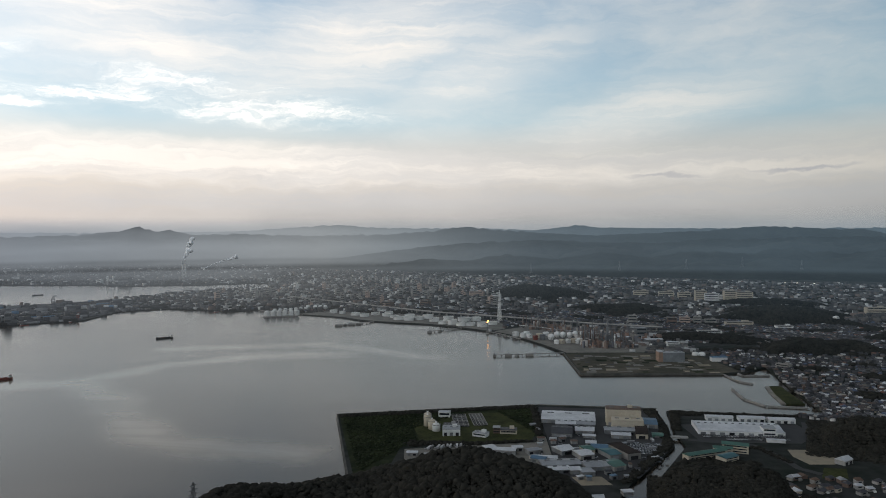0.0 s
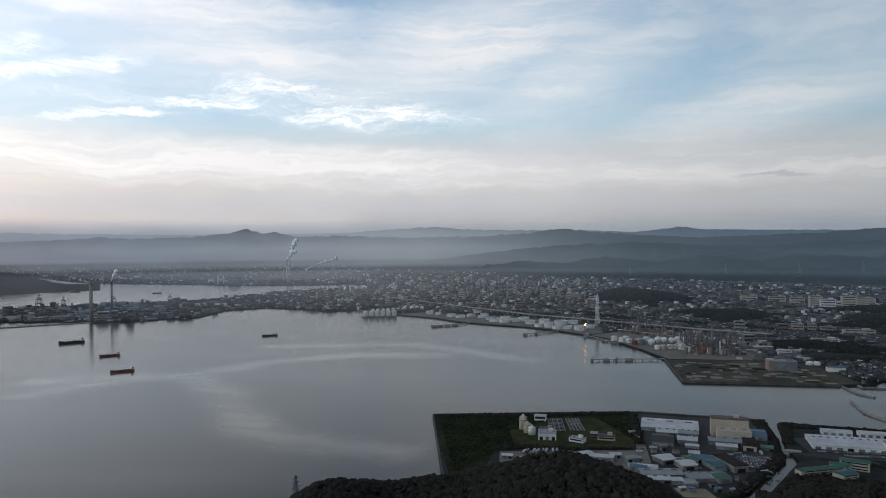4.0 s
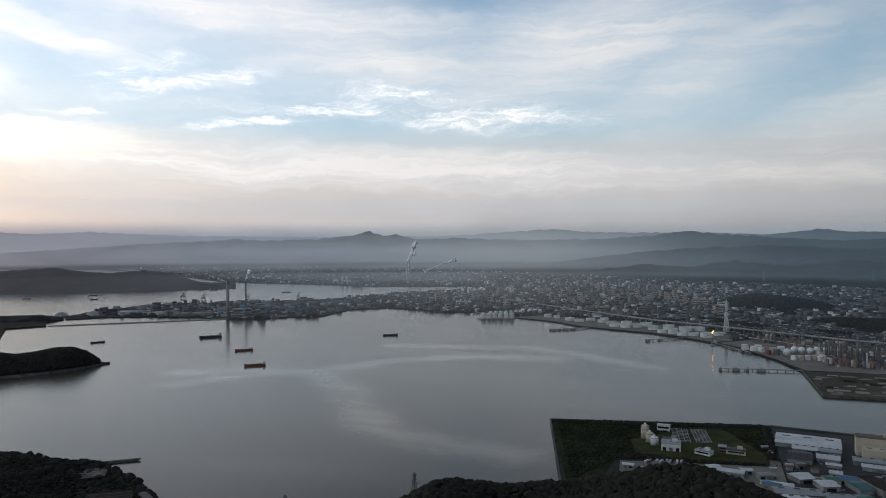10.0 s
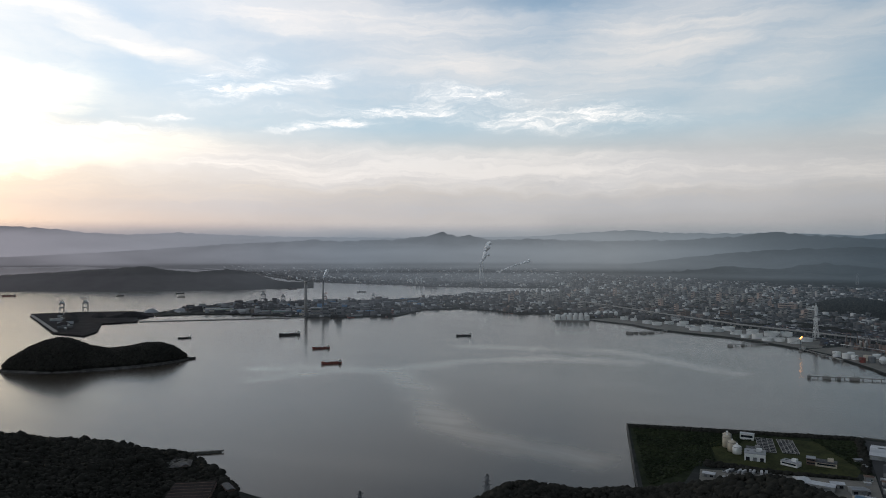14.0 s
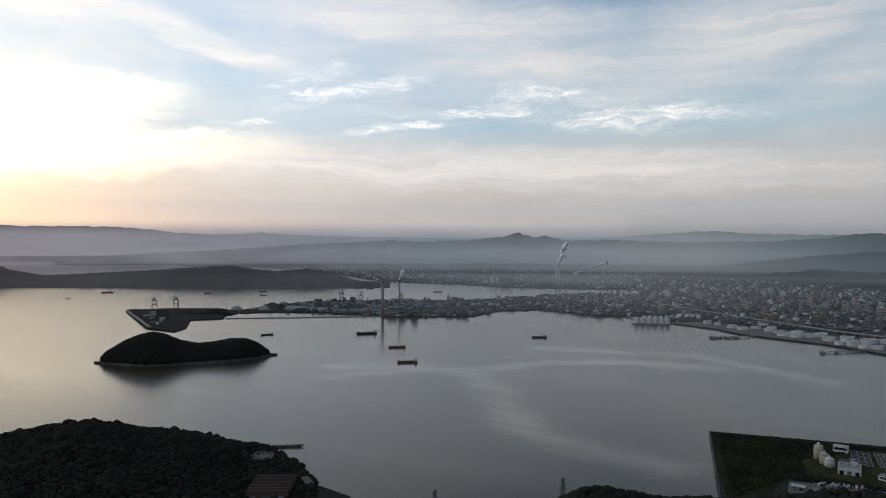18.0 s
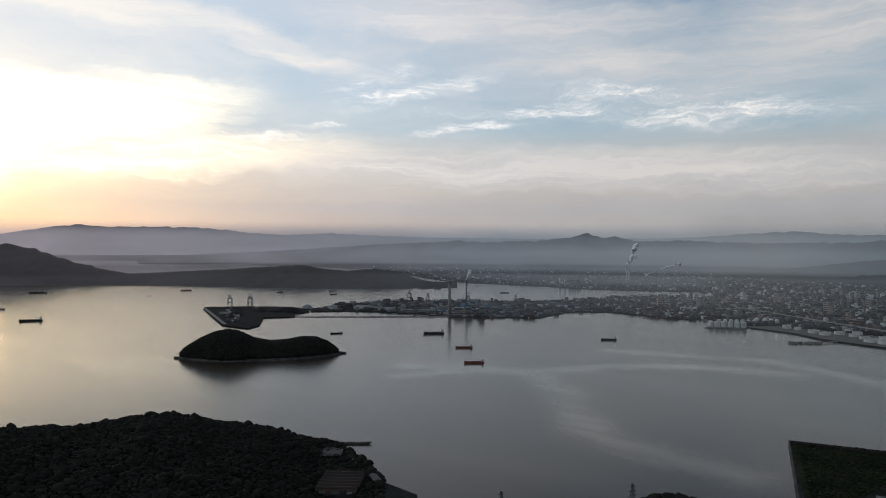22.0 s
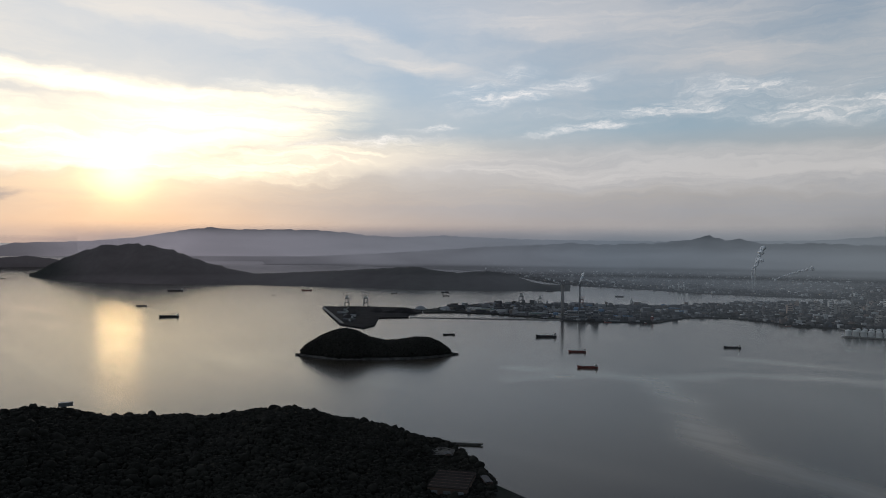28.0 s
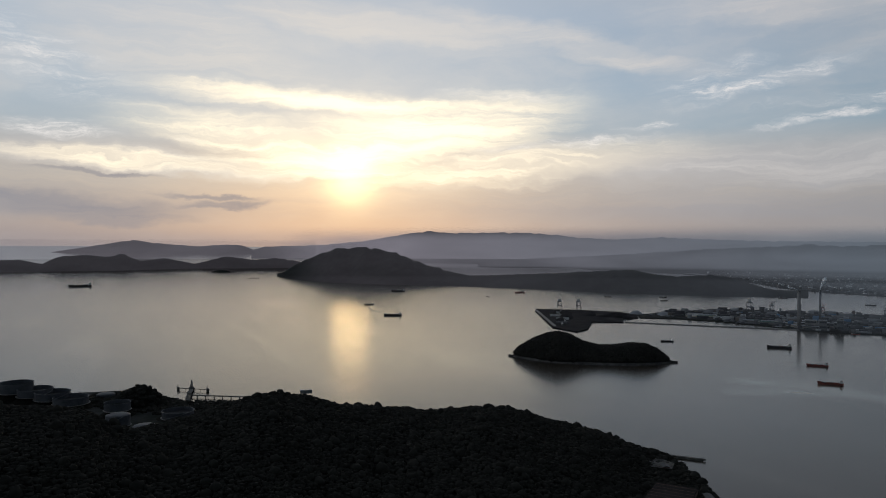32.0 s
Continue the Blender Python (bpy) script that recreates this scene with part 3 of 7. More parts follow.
# ---- land ----
def land(name, outline, h, mat, label, category="ground", depth=2.0, kind="structure"):
    bm = B()
    top = [bm.verts.new((x, y, h)) for x, y in outline]
    low = [bm.verts.new((x, y, -depth)) for x, y in outline]
    n = len(outline)
    for i in range(n):
        bm.faces.new((low[i], low[(i + 1) % n], top[(i + 1) % n], top[i]))
    for a, b, c in geometry.tessellate_polygon([[Vector((x, y, 0)) for x, y in outline]]):
        bm.faces.new((top[a], top[b], top[c]))
    return tagged(part(name, bm, mat), label, category, "", kind)


NEAR_LAND = [(-204, 968), (78, 1032), (247, 1014), (240, 916), (226, 834), (150, 707), (88, 580), (60, 400), (60, -700), (-1500, -700), (-1480, -250), (-1330, -60), (-1310, 40), (-1180, 110), (-1130, 200), (-1050, 330), (-850, 535), (-690, 588), (-652, 598), (-614, 567), (-523, 535), (-445, 525), (-400, 470), (-300, 540), (-190, 650), (-139, 708)]
TOWN = [(260, 1002), (340, 985), (450, 974), (472, 980), (499, 1159), (533, 1346), (476, 1290), (432, 1279), (177, 1267), (173, 1491), (138, 1614), (67, 1780), (13, 1843), (-82, 1934), (-148, 1983), (-250, 2021), (-359, 2075), (-445, 2163), (-591, 2242), (-640, 2375), (-767, 2382), (-866, 2327), (-946, 2381), (-1104, 2419), (-1240, 2326), (-1213, 2070), (-1373, 1948), (-1461, 1900), (-1600, 1900), (-1740, 1872), (-1877, 1799), (-1950, 1700), (-2030, 1760), (-2100, 1990), (-2060, 2330), (-1874, 2403), (-1688, 2552), (-1480, 2830), (-1380, 3030), (-1150, 3290), (-400, 3477), (300, 3487), (1200, 3287), (2200, 2700), (2600, 1500), (2000, -300), (400, -700), (140, 300), (125, 560), (159, 673), (182, 724), (239, 832), (242, 890)]
ISTHMUS = [(-1955, 1695), (-2035, 1755), (-2150, 1775), (-2287, 1680), (-2391, 1548), (-2329, 1503), (-1825, 1242), (-1698, 1242), (-1743, 1316), (-1904, 1454), (-1856, 1547), (-1946, 1621)]
LEVEE = [(-1856, 1552), (-1862, 1560), (-1468, 1912), (-1461, 1905), (-1628, 1751)]
land("ground_near", NEAR_LAND, 3.0, GROUND, "near shore land with dark vegetation and yards")
land("ground_town", TOWN, 3.0, GROUND, "flat built-up coastal plain")
land("ground_peninsula", ISTHMUS, 3.4, COAL, "coal wharf on a reclaimed spit", depth=2)
land("ground_levee", LEVEE, 2.2, CONCRETE, "thin dark breakwater closing a lagoon", category="breakwater")
INLET_QUAY = [(-1438, 3022), (-1453, 3183), (-1346, 3250), (-1283, 3433), (-1233, 3283), (-1283, 3036), (-1364, 2933)]
land("ground_inlet_quay", INLET_QUAY, 2.7, GROUND, "low industrial quay lying in the inlet")
SHORE = [(-45, 3470), (17, 3470), (17.2, 3990), (22, 3950), (27, 4020), (30, 4200), (32.3, 4320), (36, 4508), (38.7, 4818), (41, 5540), (45, 6800), (50, 7500), (52.5, 7900), (55, 9000), (58, 10300), (62, 10600), (66, 10700), (72, 14000), (76, 24000)]
polar_sheet("ground_plain", [-45 + 0.8 * i for i in range(151)], lambda a: curve(SHORE, a), 60000, 14, 3.0, GROUND, label="far hazy coastal plain under the hills", category="ground", kind="structure")


# ---- hills ----
def ridge(name, profile, crest, foot, mat, label, seed, back=1.25, rough=0.10, steps=14, kind="structure", category="hill", step=0.35):
    """A wooded ridge: crest elevation in degrees along azimuth, crest and foot distance in the plan."""
    az0, az1 = profile[0][0], profile[-1][0]
    n = int((az1 - az0) / step)
    verts, faces = [], []
    for i in range(n + 1):
        az = az0 + (az1 - az0) * i / n
        el = curve(profile, az)
        w0 = way(az, 0)
        cd = crest(az) if callable(crest) else crest
        fd = foot(az) if callable(foot) else foot
        pc, sc = site(w0.x * cd, w0.y * cd)
        top = EYE + math.hypot(pc.x, pc.y) * math.tan(radians(el)) - pc.z      # height above the ground at the crest
        top = max(top, 0.5)
        for j in range(steps + 5):
            if j <= steps:
                k = j / steps
                d = fd + (cd - fd) * k
                hh = math.sin(k * math.pi / 2) ** 1.25
            else:
                k = (j - steps) / 4
                d = cd + cd * (back - 1) * k
                hh = 1 - k ** 1.5
            x, y = w0.x * d, w0.y * d
            p, s = site(x, y)
            q = Vector((az * 0.9, d / cd * 9, seed))
            g = (noise.fractal(q, 1.0, 2.0, 5) + 0.5 * noise.ridged_multi_fractal(Vector((az * 0.42 + d / cd * 2.0, d / cd * 2.6, seed)), 1.0, 2.1, 4, 1.0, 2.0) - 0.5) * rough * top * (1 - abs(2 * hh - 1) ** 4 if j < steps else 0.15)
            spike = noise.fractal(Vector((az * 2.3, seed, 1.0)), 0.7, 2.2, 6) * top * 0.075 if hh > 0.3 else 0
            p.z += max(top * hh + g + spike, -1.0)
            verts.append(p)
    m = steps + 5
    for i in range(n):
        for j in range(m - 1):
            a = i * m + j
            faces.append((a, a + 1, a + m + 1, a + m))
    return mesh_object(name, verts, faces, mat, smooth=True, label=label, category=category, kind=kind)


FAR_RANGE = [(-45, 0.3), (-29, 0.5), (-20, 0.55), (-9.9, 0.70), (-7.6, 0.91), (-4.5, 0.55), (-0.8, 0.7), (5.2, 0.75), (9.3, 0.82), (11.6, 1.07), (16, 0.80), (19.5, 0.55), (24, 0.50), (30, 0.45), (40, 0.55), (44, 0.67), (47.5, 0.83), (50.6, 0.67), (53.5, 0.78), (56.3, 1.12), (59.4, 1.22), (63.9, 1.16), (65.6, 1.32), (66.9, 1.19), (68.6, 0.91), (71.3, 0.45), (75, 0.12), (79, 0.0), (80, -0.3)]
PEAK_RANGE = [(-45, 0.2), (-29.2, 0.12), (-27.9, 0.44), (-25.5, 0.47), (-23.3, 0.62), (-20.6, 0.69), (-17.5, 0.40), (-9, 0.10), (-4.5, 0.35), (-0.8, 0.60), (1.5, 0.89), (4, 0.5), (8, 0.25), (14, 0.2), (19.5, 0.36), (22.9, 0.30), (24.5, 0.68), (25.4, 0.50), (26.6, 0.93), (27.6, 0.66), (30.2, 0.37), (32.7, 0.24), (35.3, 0.16), (37.1, 0.29), (38.1, 0.20), (42.9, 0.0), (50, -0.5), (57, -0.9), (62, -1.2)]
FOOTHILLS = [(-45, 0.1), (-29, -0.1), (-24, -0.1), (-20.6, -0.25), (-17.5, -0.2), (-14.6, -0.52), (-11.2, -0.51), (-4.5, -0.25), (2.4, -0.54), (7.0, -1.0), (11.6, -1.7), (16, -2.1), (20, -2.4)]
SHOULDER = [(-45, -1.4), (-30, -1.6), (-27, -1.5), (-24.5, -1.9), (-22, -1.6), (-19.5, -2.3), (-17, -1.9), (-14.5, -2.6), (-12, -2.1), (-9.5, -2.6), (-7, -1.9), (-4, -2.5), (-1, -2.2), (3, -2.6), (8, -2.9)]
ridge("backdrop_far_range", FAR_RANGE, 30000, 15000, FARWOOD, "pale distant mountain range in haze", 3.0, rough=0.06)
ridge("backdrop_peak_range", PEAK_RANGE, 12000, 8600, FARWOOD, "wooded mountain range with one pointed peak", 9.0, rough=0.2)
ridge("foothills", FOOTHILLS, 8000, 5400, FARWOOD, "dark forested foothills above the town", 17.0, rough=0.34)
LOWER_SPURS = [(-45, -0.7), (-29, -0.45), (-26.5, -0.9), (-23, -0.35), (-20, -0.95), (-16.5, -0.6), (-13.5, -1.35), (-9.5, -0.8), (-6, -1.5), (-2, -1.0), (1, -1.6), (4.5, -1.4), (7.5, -1.9), (11, -2.3)]
ridge("lower_spurs", LOWER_SPURS, 6500, 5000, FARWOOD, "dark wooded spurs before the foothills", 33.0, rough=0.12)
ridge("shoulder_hills", SHOULDER, 5200, 4300, FARWOOD, "low wooded slopes with house clusters at the foot", 27.0, rough=0.2)
ISLAND_BIG = [(37.1, -3.5), (40.1, -2.94), (42.1, -2.22), (43.7, -2.04), (46.1, -2.21), (48.2, -2.02), (49.5, -1.69), (52.1, -1.85), (54.8, -2.01), (57.5, -2.13), (60.2, -2.24), (62.5, -2.30), (63.9, -2.03), (66.2, -1.39), (68.1, -0.66), (69.5, -0.25), (71.3, 0.02), (73.1, -0.12), (74.5, -0.49), (76.3, -1.27), (78.0, -2.35)]
big_foot = [(37.1, 3960), (43, 3880), (46, 3900), (50, 3960), (55, 4120), (60, 4330), (66, 4560), (70, 4700), (74, 5000), (76.5, 5400), (78, 5900)]
ridge("wooded_island_large", ISLAND_BIG, lambda a: curve(big_foot, a) + 520 - 300 * (a < 40) - 350 * max(0, (a - 75) / 3), lambda a: curve(big_foot, a), FARWOOD, "large wooded island with a rounded summit and a low tail", 41.0, kind="", category="island", rough=0.12, back=1.12)
ISLAND_WEST = [(75.0, -2.1), (75.6, -1.3), (78.0, -0.91), (79.8, -1.04), (81.9, -0.77), (84.2, -1.34), (86.4, -0.90), (88.2, -1.10), (89.3, -0.55), (90.3, -0.80), (91.8, -0.63), (93.6, -0.79), (94.5, -1.31), (95.7, -0.98), (97.0, -1.01), (100, -0.8), (104, -1.6)]
ridge("wooded_island_low", ISLAND_WEST, 8600, lambda a: curve([(75, 8900), (84, 8600), (90, 8000), (104, 7700)], a) * 0.985, FARWOOD, "long low wooded island chain", 55.0, kind="", category="island", back=1.05)
ISLAND_FAR = [(79.3, -0.5), (80.6, 0.1), (81.9, 0.16), (84.0, 0.0), (86.4, 0.18), (88.6, 0.46), (89.9, 0.24), (91.4, -0.01), (93.9, -0.45)]
ridge("distant_island", ISLAND_FAR, 32000, 29500, FARWOOD, "pale distant island on the sea horizon", 63.0, kind="", category="island", back=1.05)

# ---- glowing sheets painting mist between the ranges, and haze over the far plain ----
def curtain(name, r, z0, z1, mat, az0=-50, az1=112):
    verts, faces = [], []
    for i in range(82):
        v = way(az0 + (az1 - az0) * i / 81, 0) * r
        verts += [(v.x, v.y, z0), (v.x, v.y, z1)]
    for i in range(81):
        faces.append((2 * i, 2 * i + 2, 2 * i + 3, 2 * i + 1))
    return mesh_object(name, verts, faces, mat, smooth=True, label="glowing sheet painting grey evening mist before the hills", category="mist", kind="structure")


curtain("backdrop_mist", 8580, 100, 680, glow_haze_material("glow_haze_far", 0.68, 300, 520, tone=1.5, clear_sea=0.42, clear_right=0.30))
curtain("backdrop_mist", 7560, 18, 520, glow_haze_material("glow_haze_middle", 0.58, 290, 480, tone=0.95, rise=(18, 60), clear_right=0.14, ends=(-60, 70)))
curtain("backdrop_mist", 7540, 16, 300, glow_haze_material("glow_mist_band", 0.50, 120, 275, tone=1.2, clear_right=0.04, clear_left=0.6, rise=(20, 190), ends=(-60, 62)))
curtain("backdrop_mist", 4285, 1, 500, glow_haze_material("glow_haze_foot", 0.36, 290, 490, tone=0.9, clear_right=0.85, ends=(-60, 20), rise=(30, 85)), -50, 20)
curtain("backdrop_mist", 5900, 2, 430, glow_haze_material("glow_haze_near", 0.56, 90, 420, tone=0.98, clear_left=0.50, clear_right=0.12, rise=(0, 60), ends=(-60, 57)))
# flat glowing sheet added overhead, lightening the plain like distance haze
polar_sheet("backdrop_haze", [-50 + 2 * i for i in range(82)], lambda a: 330, 3750, 14, 105.0, glow_haze_material("glow_haze_plain", 0.31, 0, 0, lo_r=500, hi_r=3000, clear_left=0.10, clear_right=0.5, clear_sea=0.6), label="glowing sheet painting thin evening haze over the far shore", category="haze", kind="structure")


def shore_glow_haze(name, foot, az0, az1, z1, mat):
    """Glowing sheet along a shore that paints distance haze over the land behind."""
    verts, faces = [], []
    for i in range(61):
        az = az0 + (az1 - az0) * i / 60
        v = way(az, 0) * (curve(foot, az) - 12)
        p, s = site(v.x, v.y, -0.5)
        verts += [p, p + Vector((0, 0, z1))]
    for i in range(60):
        faces.append((2 * i, 2 * i + 2, 2 * i + 3, 2 * i + 1))
    return mesh_object(name, verts, faces, mat, smooth=True, label="glowing sheet painting distance haze before a wooded shore", category="mist", kind="structure")


shore_glow_haze("backdrop_mist", big_foot, 37.3, 78.0, 420, glow_haze_material("glow_haze_island", 0.17, 260, 400, tone=0.7, clear_sea=1.0, ends=(38.0, 77.9)))
shore_glow_haze("backdrop_mist", [(75, 8380), (84, 8300), (90, 7820), (104, 7540)], 75.0, 104, 300, glow_haze_material("glow_haze_island_far", 0.19, 280, 340, tone=0.8, clear_sea=1.0, ends=(70, 110)))
shore_glow_haze("backdrop_mist", [(16, 4330), (22, 4330), (30, 4560), (38, 5150), (45, 7050)], 16, 45, 250, glow_haze_material("glow_haze_far_shore", 0.30, 60, 240, tone=0.8, ends=(15, 44), rise=(-40, 60)))

# ---- the wooded hills near the eye ----
def hill(name, profile, crest, front, behind, label, seed, mat=FOREST, step=0.4, base=2.0):
    """A near hill whose crest follows the profile; slopes fall to the ground in front and behind."""
    az0, az1 = profile[0][0], profile[-1][0]
    n = max(8, int((az1 - az0) / step))
    verts, faces, m = [], [], 25
    for i in range(n + 1):
        az = az0 + (az1 - az0) * i / n
        w0 = way(az, 0)
        cd = curve(crest, az)
        top = max(1.0, EYE + cd * math.tan(radians(curve(profile, az))) - base)
        for j in range(m):
            k = j / (m - 1) * 2 - 1
            d = cd + (k * front if k < 0 else k * (curve(behind, az) if isinstance(behind, list) else behind))
            hh = 0.5 + 0.5 * math.cos(math.pi * abs(k) ** (1.0 if k < 0 else 1.15))
            z = base + top * hh + noise.fractal(Vector((w0.x * d / 60, w0.y * d / 60, seed)), 1.0, 2.0, 4) * 5 * (hh ** 0.5) * (abs(k) > 0.05)
            verts.append((w0.x * d, w0.y * d, z - 1.0 if abs(k) > 0.99 else z))
    for i in range(n):
        for j in range(m - 1):
            a = i * m + j
            faces.append((a, a + 1, a + m + 1, a + m))
    ob = mesh_object(name, verts, faces, mat, smooth=True, label=label, category="hill", kind="structure")
    return ob, verts, faces


def woods(name, verts, faces, count, size, label, seed, keep=None, lo=0.45, kit=None):
    """Leafy clumps strewn over the faces of a hill."""
    rnd = random.Random(seed)
    kit = kit or TUFTS
    V = np.array([tuple(v) for v in verts])
    F = np.array(faces)
    a, b, c, d = (V[F[:, i]] for i in range(4))
    area = np.linalg.norm(np.cross(c - a, d - b), axis=1)
    pick = rnd.choices(range(len(F)), weights=list(area), k=count)
    places = [[] for _ in kit]
    for f in pick:
        u, v = rnd.random(), rnd.random()
        p = (a[f] * (1 - u) + b[f] * u) * (1 - v) + (d[f] * (1 - u) + c[f] * u) * v
        if keep and not keep(p):
            continue
        r = size * rnd.uniform(lo, 1.25)
        places[rnd.randrange(len(kit))].append((p[0], p[1], p[2] + r * 0.25, rnd.uniform(0, 6.3), r, r * rnd.uniform(0.8, 1.2), r * rnd.uniform(0.7, 1.05)))
    for proto, pl in zip(kit, places):
        if pl:
            joined(name, proto, pl, LEAVES, label, "woods")


HILL_MID = [(-9.5, -22), (-8.3, -20.6), (-6.7, -19.4), (-4.9, -18.6), (-2.7, -18.1), (-1.2, -17.7), (0.3, -17.6), (4.0, -17.8), (6.8, -18.6), (11.2, -19.6), (15.3, -19.85), (18.2, -19.4), (19.5, -19.35), (21.8, -19.9), (25, -21.5), (27, -23)]
h1 = hill("hill_middle", HILL_MID, [(-9.5, 500), (0, 560), (10, 590), (20, 560), (27, 520)], 300, 120, "dark wooded hill on the near shore", 2.0)
woods("hill_wood", h1[1], h1[2], 8000, 3.3, "dense dark evergreen woods on the near hill", 1, kit=LUMPS)
woods("hill_wood", [Vector(v) + Vector((0, 0, 1.6)) for v in h1[1]], h1[2], 26000, 1.5, "leafy tops of the near evergreen woods", 12)
HILL_EAST = [(-25, -22), (-23.8, -19.6), (-23.0, -18.1), (-22.2, -17.2), (-20.3, -17.0), (-18.5, -17.7), (-16.8, -17.6), (-14.6, -18.5), (-13.2, -20.5)]
h2 = hill("hill_school", HILL_EAST, [(-26, 690), (-13, 690)], 200, 60, "small dark wooded hill behind the school", 5.0)
woods("hill_wood", h2[1], h2[2], 9000, 2.4, "dense dark evergreen woods on the small hill", 2)
HILL_FAR_EAST = [(-36, -13.0), (-32, -12.5), (-29.2, -12.75), (-27.4, -13.0), (-26.2, -13.6), (-25.3, -14.4), (-24.4, -15.6)]
h3 = hill("hill_east", HILL_FAR_EAST, [(-36, 975), (-23, 960)], 80, 90, "wooded hill at the edge of the town", 7.0)
woods("hill_wood", h3[1], h3[2], 9000, 2.6, "dense dark woods on the hill by the town", 3)
HEADLAND = [(43.0, -20.30), (43.6, -19.00), (44.8, -17.90), (46.5, -16.60), (47.7, -16.10), (49.4, -15.30), (50.3, -15.25), (52.5, -14.70), (54.7, -14.40), (56.5, -14.10), (58.4, -13.45), (60.2, -13.20), (61.6, -13.15), (63.9, -13.45), (67.6, -13.35), (70.3, -13.15), (73.1, -12.80), (75.8, -12.20), (78.4, -11.80), (80.2, -11.90), (81.9, -12.35), (83.5, -12.95), (86.0, -13.50), (88.7, -13.95), (90.3, -13.20), (91.8, -12.05), (97.0, -11.10), (102, -10.60)]
h4 = hill("hill_headland", HEADLAND, [(43, 735), (44.8, 800), (46.5, 868), (47.7, 890), (50.3, 870), (60, 850), (75, 850), (85, 780), (88, 730), (91, 740), (102, 760)], 520, [(43, 2), (48, 6), (52, 90), (56, 150)], "broad black wooded headland against the evening sea", 11.0)
woods("hill_wood", h4[1], h4[2], 1100, 4.8, "broad rounded crowns standing out of the headland woods", 14, kit=LUMPS)
woods("hill_wood", h4[1], h4[2], 60000, 2.7, "dense black evergreen woods on the headland", 4)

# ---- the small island in the bay ----
ISLE = [(46.2, -8.95), (46.9, -8.3), (47.6, -7.75), (48.5, -7.38), (49.6, -7.36), (50.7, -7.57), (52.1, -7.67), (53.4, -7.37), (54.5, -6.81), (55.3, -6.61), (56.2, -6.77), (57.2, -7.17), (58.5, -7.9), (59.2, -8.8)]
isle_d = [(46.2, 1615), (49, 1612), (52, 1605), (56, 1610), (59.2, 1625)]
isle_verts, isle_faces = [], []
for i in range(61):
    az = 46.2 + 13.0 * i / 60
    w0 = way(az, 0)
    cd = curve(isle_d, az)
    top = max(0.5, EYE + cd * math.tan(radians(curve(ISLE, az))))
    wide = 115 * (1 - abs((az - 52.7) / 6.5) ** 3.0) + 8
    for j in range(17):
        k = j / 8 - 1
        d = cd + k * wide * (0.62 if k < 0 else 1.0)
        hh = (1 - abs(k) ** 2.2)
        isle_verts.append((w0.x * d, w0.y * d, max(-2.5 if abs(k) > 0.99 else 0.5, top * hh - 6)))
for i in range(60):
    for j in range(16):
        a = i * 17 + j
        isle_faces.append((a, a + 1, a + 18, a + 17))
rim_v, rim_f = [], []
for i in range(121):
    az = 46.1 + 13.2 * i / 120
    w0 = way(az, 0)
    wide = 115 * (1 - min(1, abs((az - 52.7) / 6.5)) ** 3.0) + 8
    jag = 4 * noise.noise(Vector((az * 3, 0, 0)))
    for k, z in ((-0.90, 4.0), (-0.97, 1.6), (-1.05 - 0.05 * noise.noise(Vector((az * 7, 3, 0))), -1.0)):
        d = curve(isle_d, az) + k * (wide + jag) * 0.62
        rim_v.append((w0.x * d, w0.y * d, z))
for i in range(120):
    for j in range(2):
        a = i * 3 + j
        rim_f.append((a, a + 1, a + 4, a + 3))
isle = mesh_object("wooded_island_small", isle_verts, isle_faces, FOREST, smooth=True, label="small dark wooded island with two humps", category="island")
mesh_object("shore_rocks", rim_v, rim_f, WET_ROCK, parent=isle)
woods("island_wood", isle_verts, isle_faces, 14000, 3.2, "dense dark woods covering the small island", 6, keep=lambda p: p[2] > 6)

# ---- harbour works and industry ----
rng = random.Random(7)


def storage_tank(x, y, r, h, roof="float", wall=WHITE, label="white cylindrical oil storage tank on the shore", group="oil tanks", z=3.0):
    t = thing("storage_tank", x, y, z, rng.uniform(0, 360), label, "tank", group)
    if roof == "float":
        part("shell", ring(0, 0, 0, r, r * 0.97, h), wall, t)
        part("rim", ring(0, 0, h - 0.3, r * 1.03, r, 0.6), wall, t)
        part("floating_roof", tube(B(), 0, 0, h * 0.45, r * 0.965, 0.4, n=28), DARK, t, "dark sunken floating roof")
    else:
        part("shell", tube(B(), 0, 0, 0, r, h, n=28), wall, t)
        part("roof", tube(B(), 0, 0, h, r * 1.01, 0.25, n=28, dome=r * (0.16 if roof == "cone" else 0.45)), wall, t, smooth=True)
    bm = B()
    inner = [(bm.verts.new((q * math.cos(k * 0.2), q * math.sin(k * 0.2), h * k / 9 + dz))) for k in range(10) for q in (r + 0.05, r + 0.9) for dz in (0, 0.5)]
    for k in range(9):
        a = inner[4 * k:4 * k + 8]
        for f in ((0, 4, 6, 2), (1, 3, 7, 5), (2, 6, 7, 3)):
            bm.faces.new([a[i] for i in f])
    part("stair", bm, STEEL, t)
    part("base_ring", tube(B(), 0, 0, -0.3, r * 1.08, 0.5, n=28), CONCRETE, t)
    return t


def ring(cx, cy, z, r, r2, h, n=28):
    bm = B()
    rows = [[bm.verts.new((cx + q * math.cos(2 * math.pi * i / n), cy + q * math.sin(2 * math.pi * i / n), zz)) for i in range(n)] for q, zz in ((r, z), (r, z + h), (r2, z + h), (r2, z))]
    for a, b in zip(rows, rows[1:] + rows[:1]):
        for i in range(n):
            bm.faces.new((a[i], a[(i + 1) % n], b[(i + 1) % n], b[i]))
    return bm


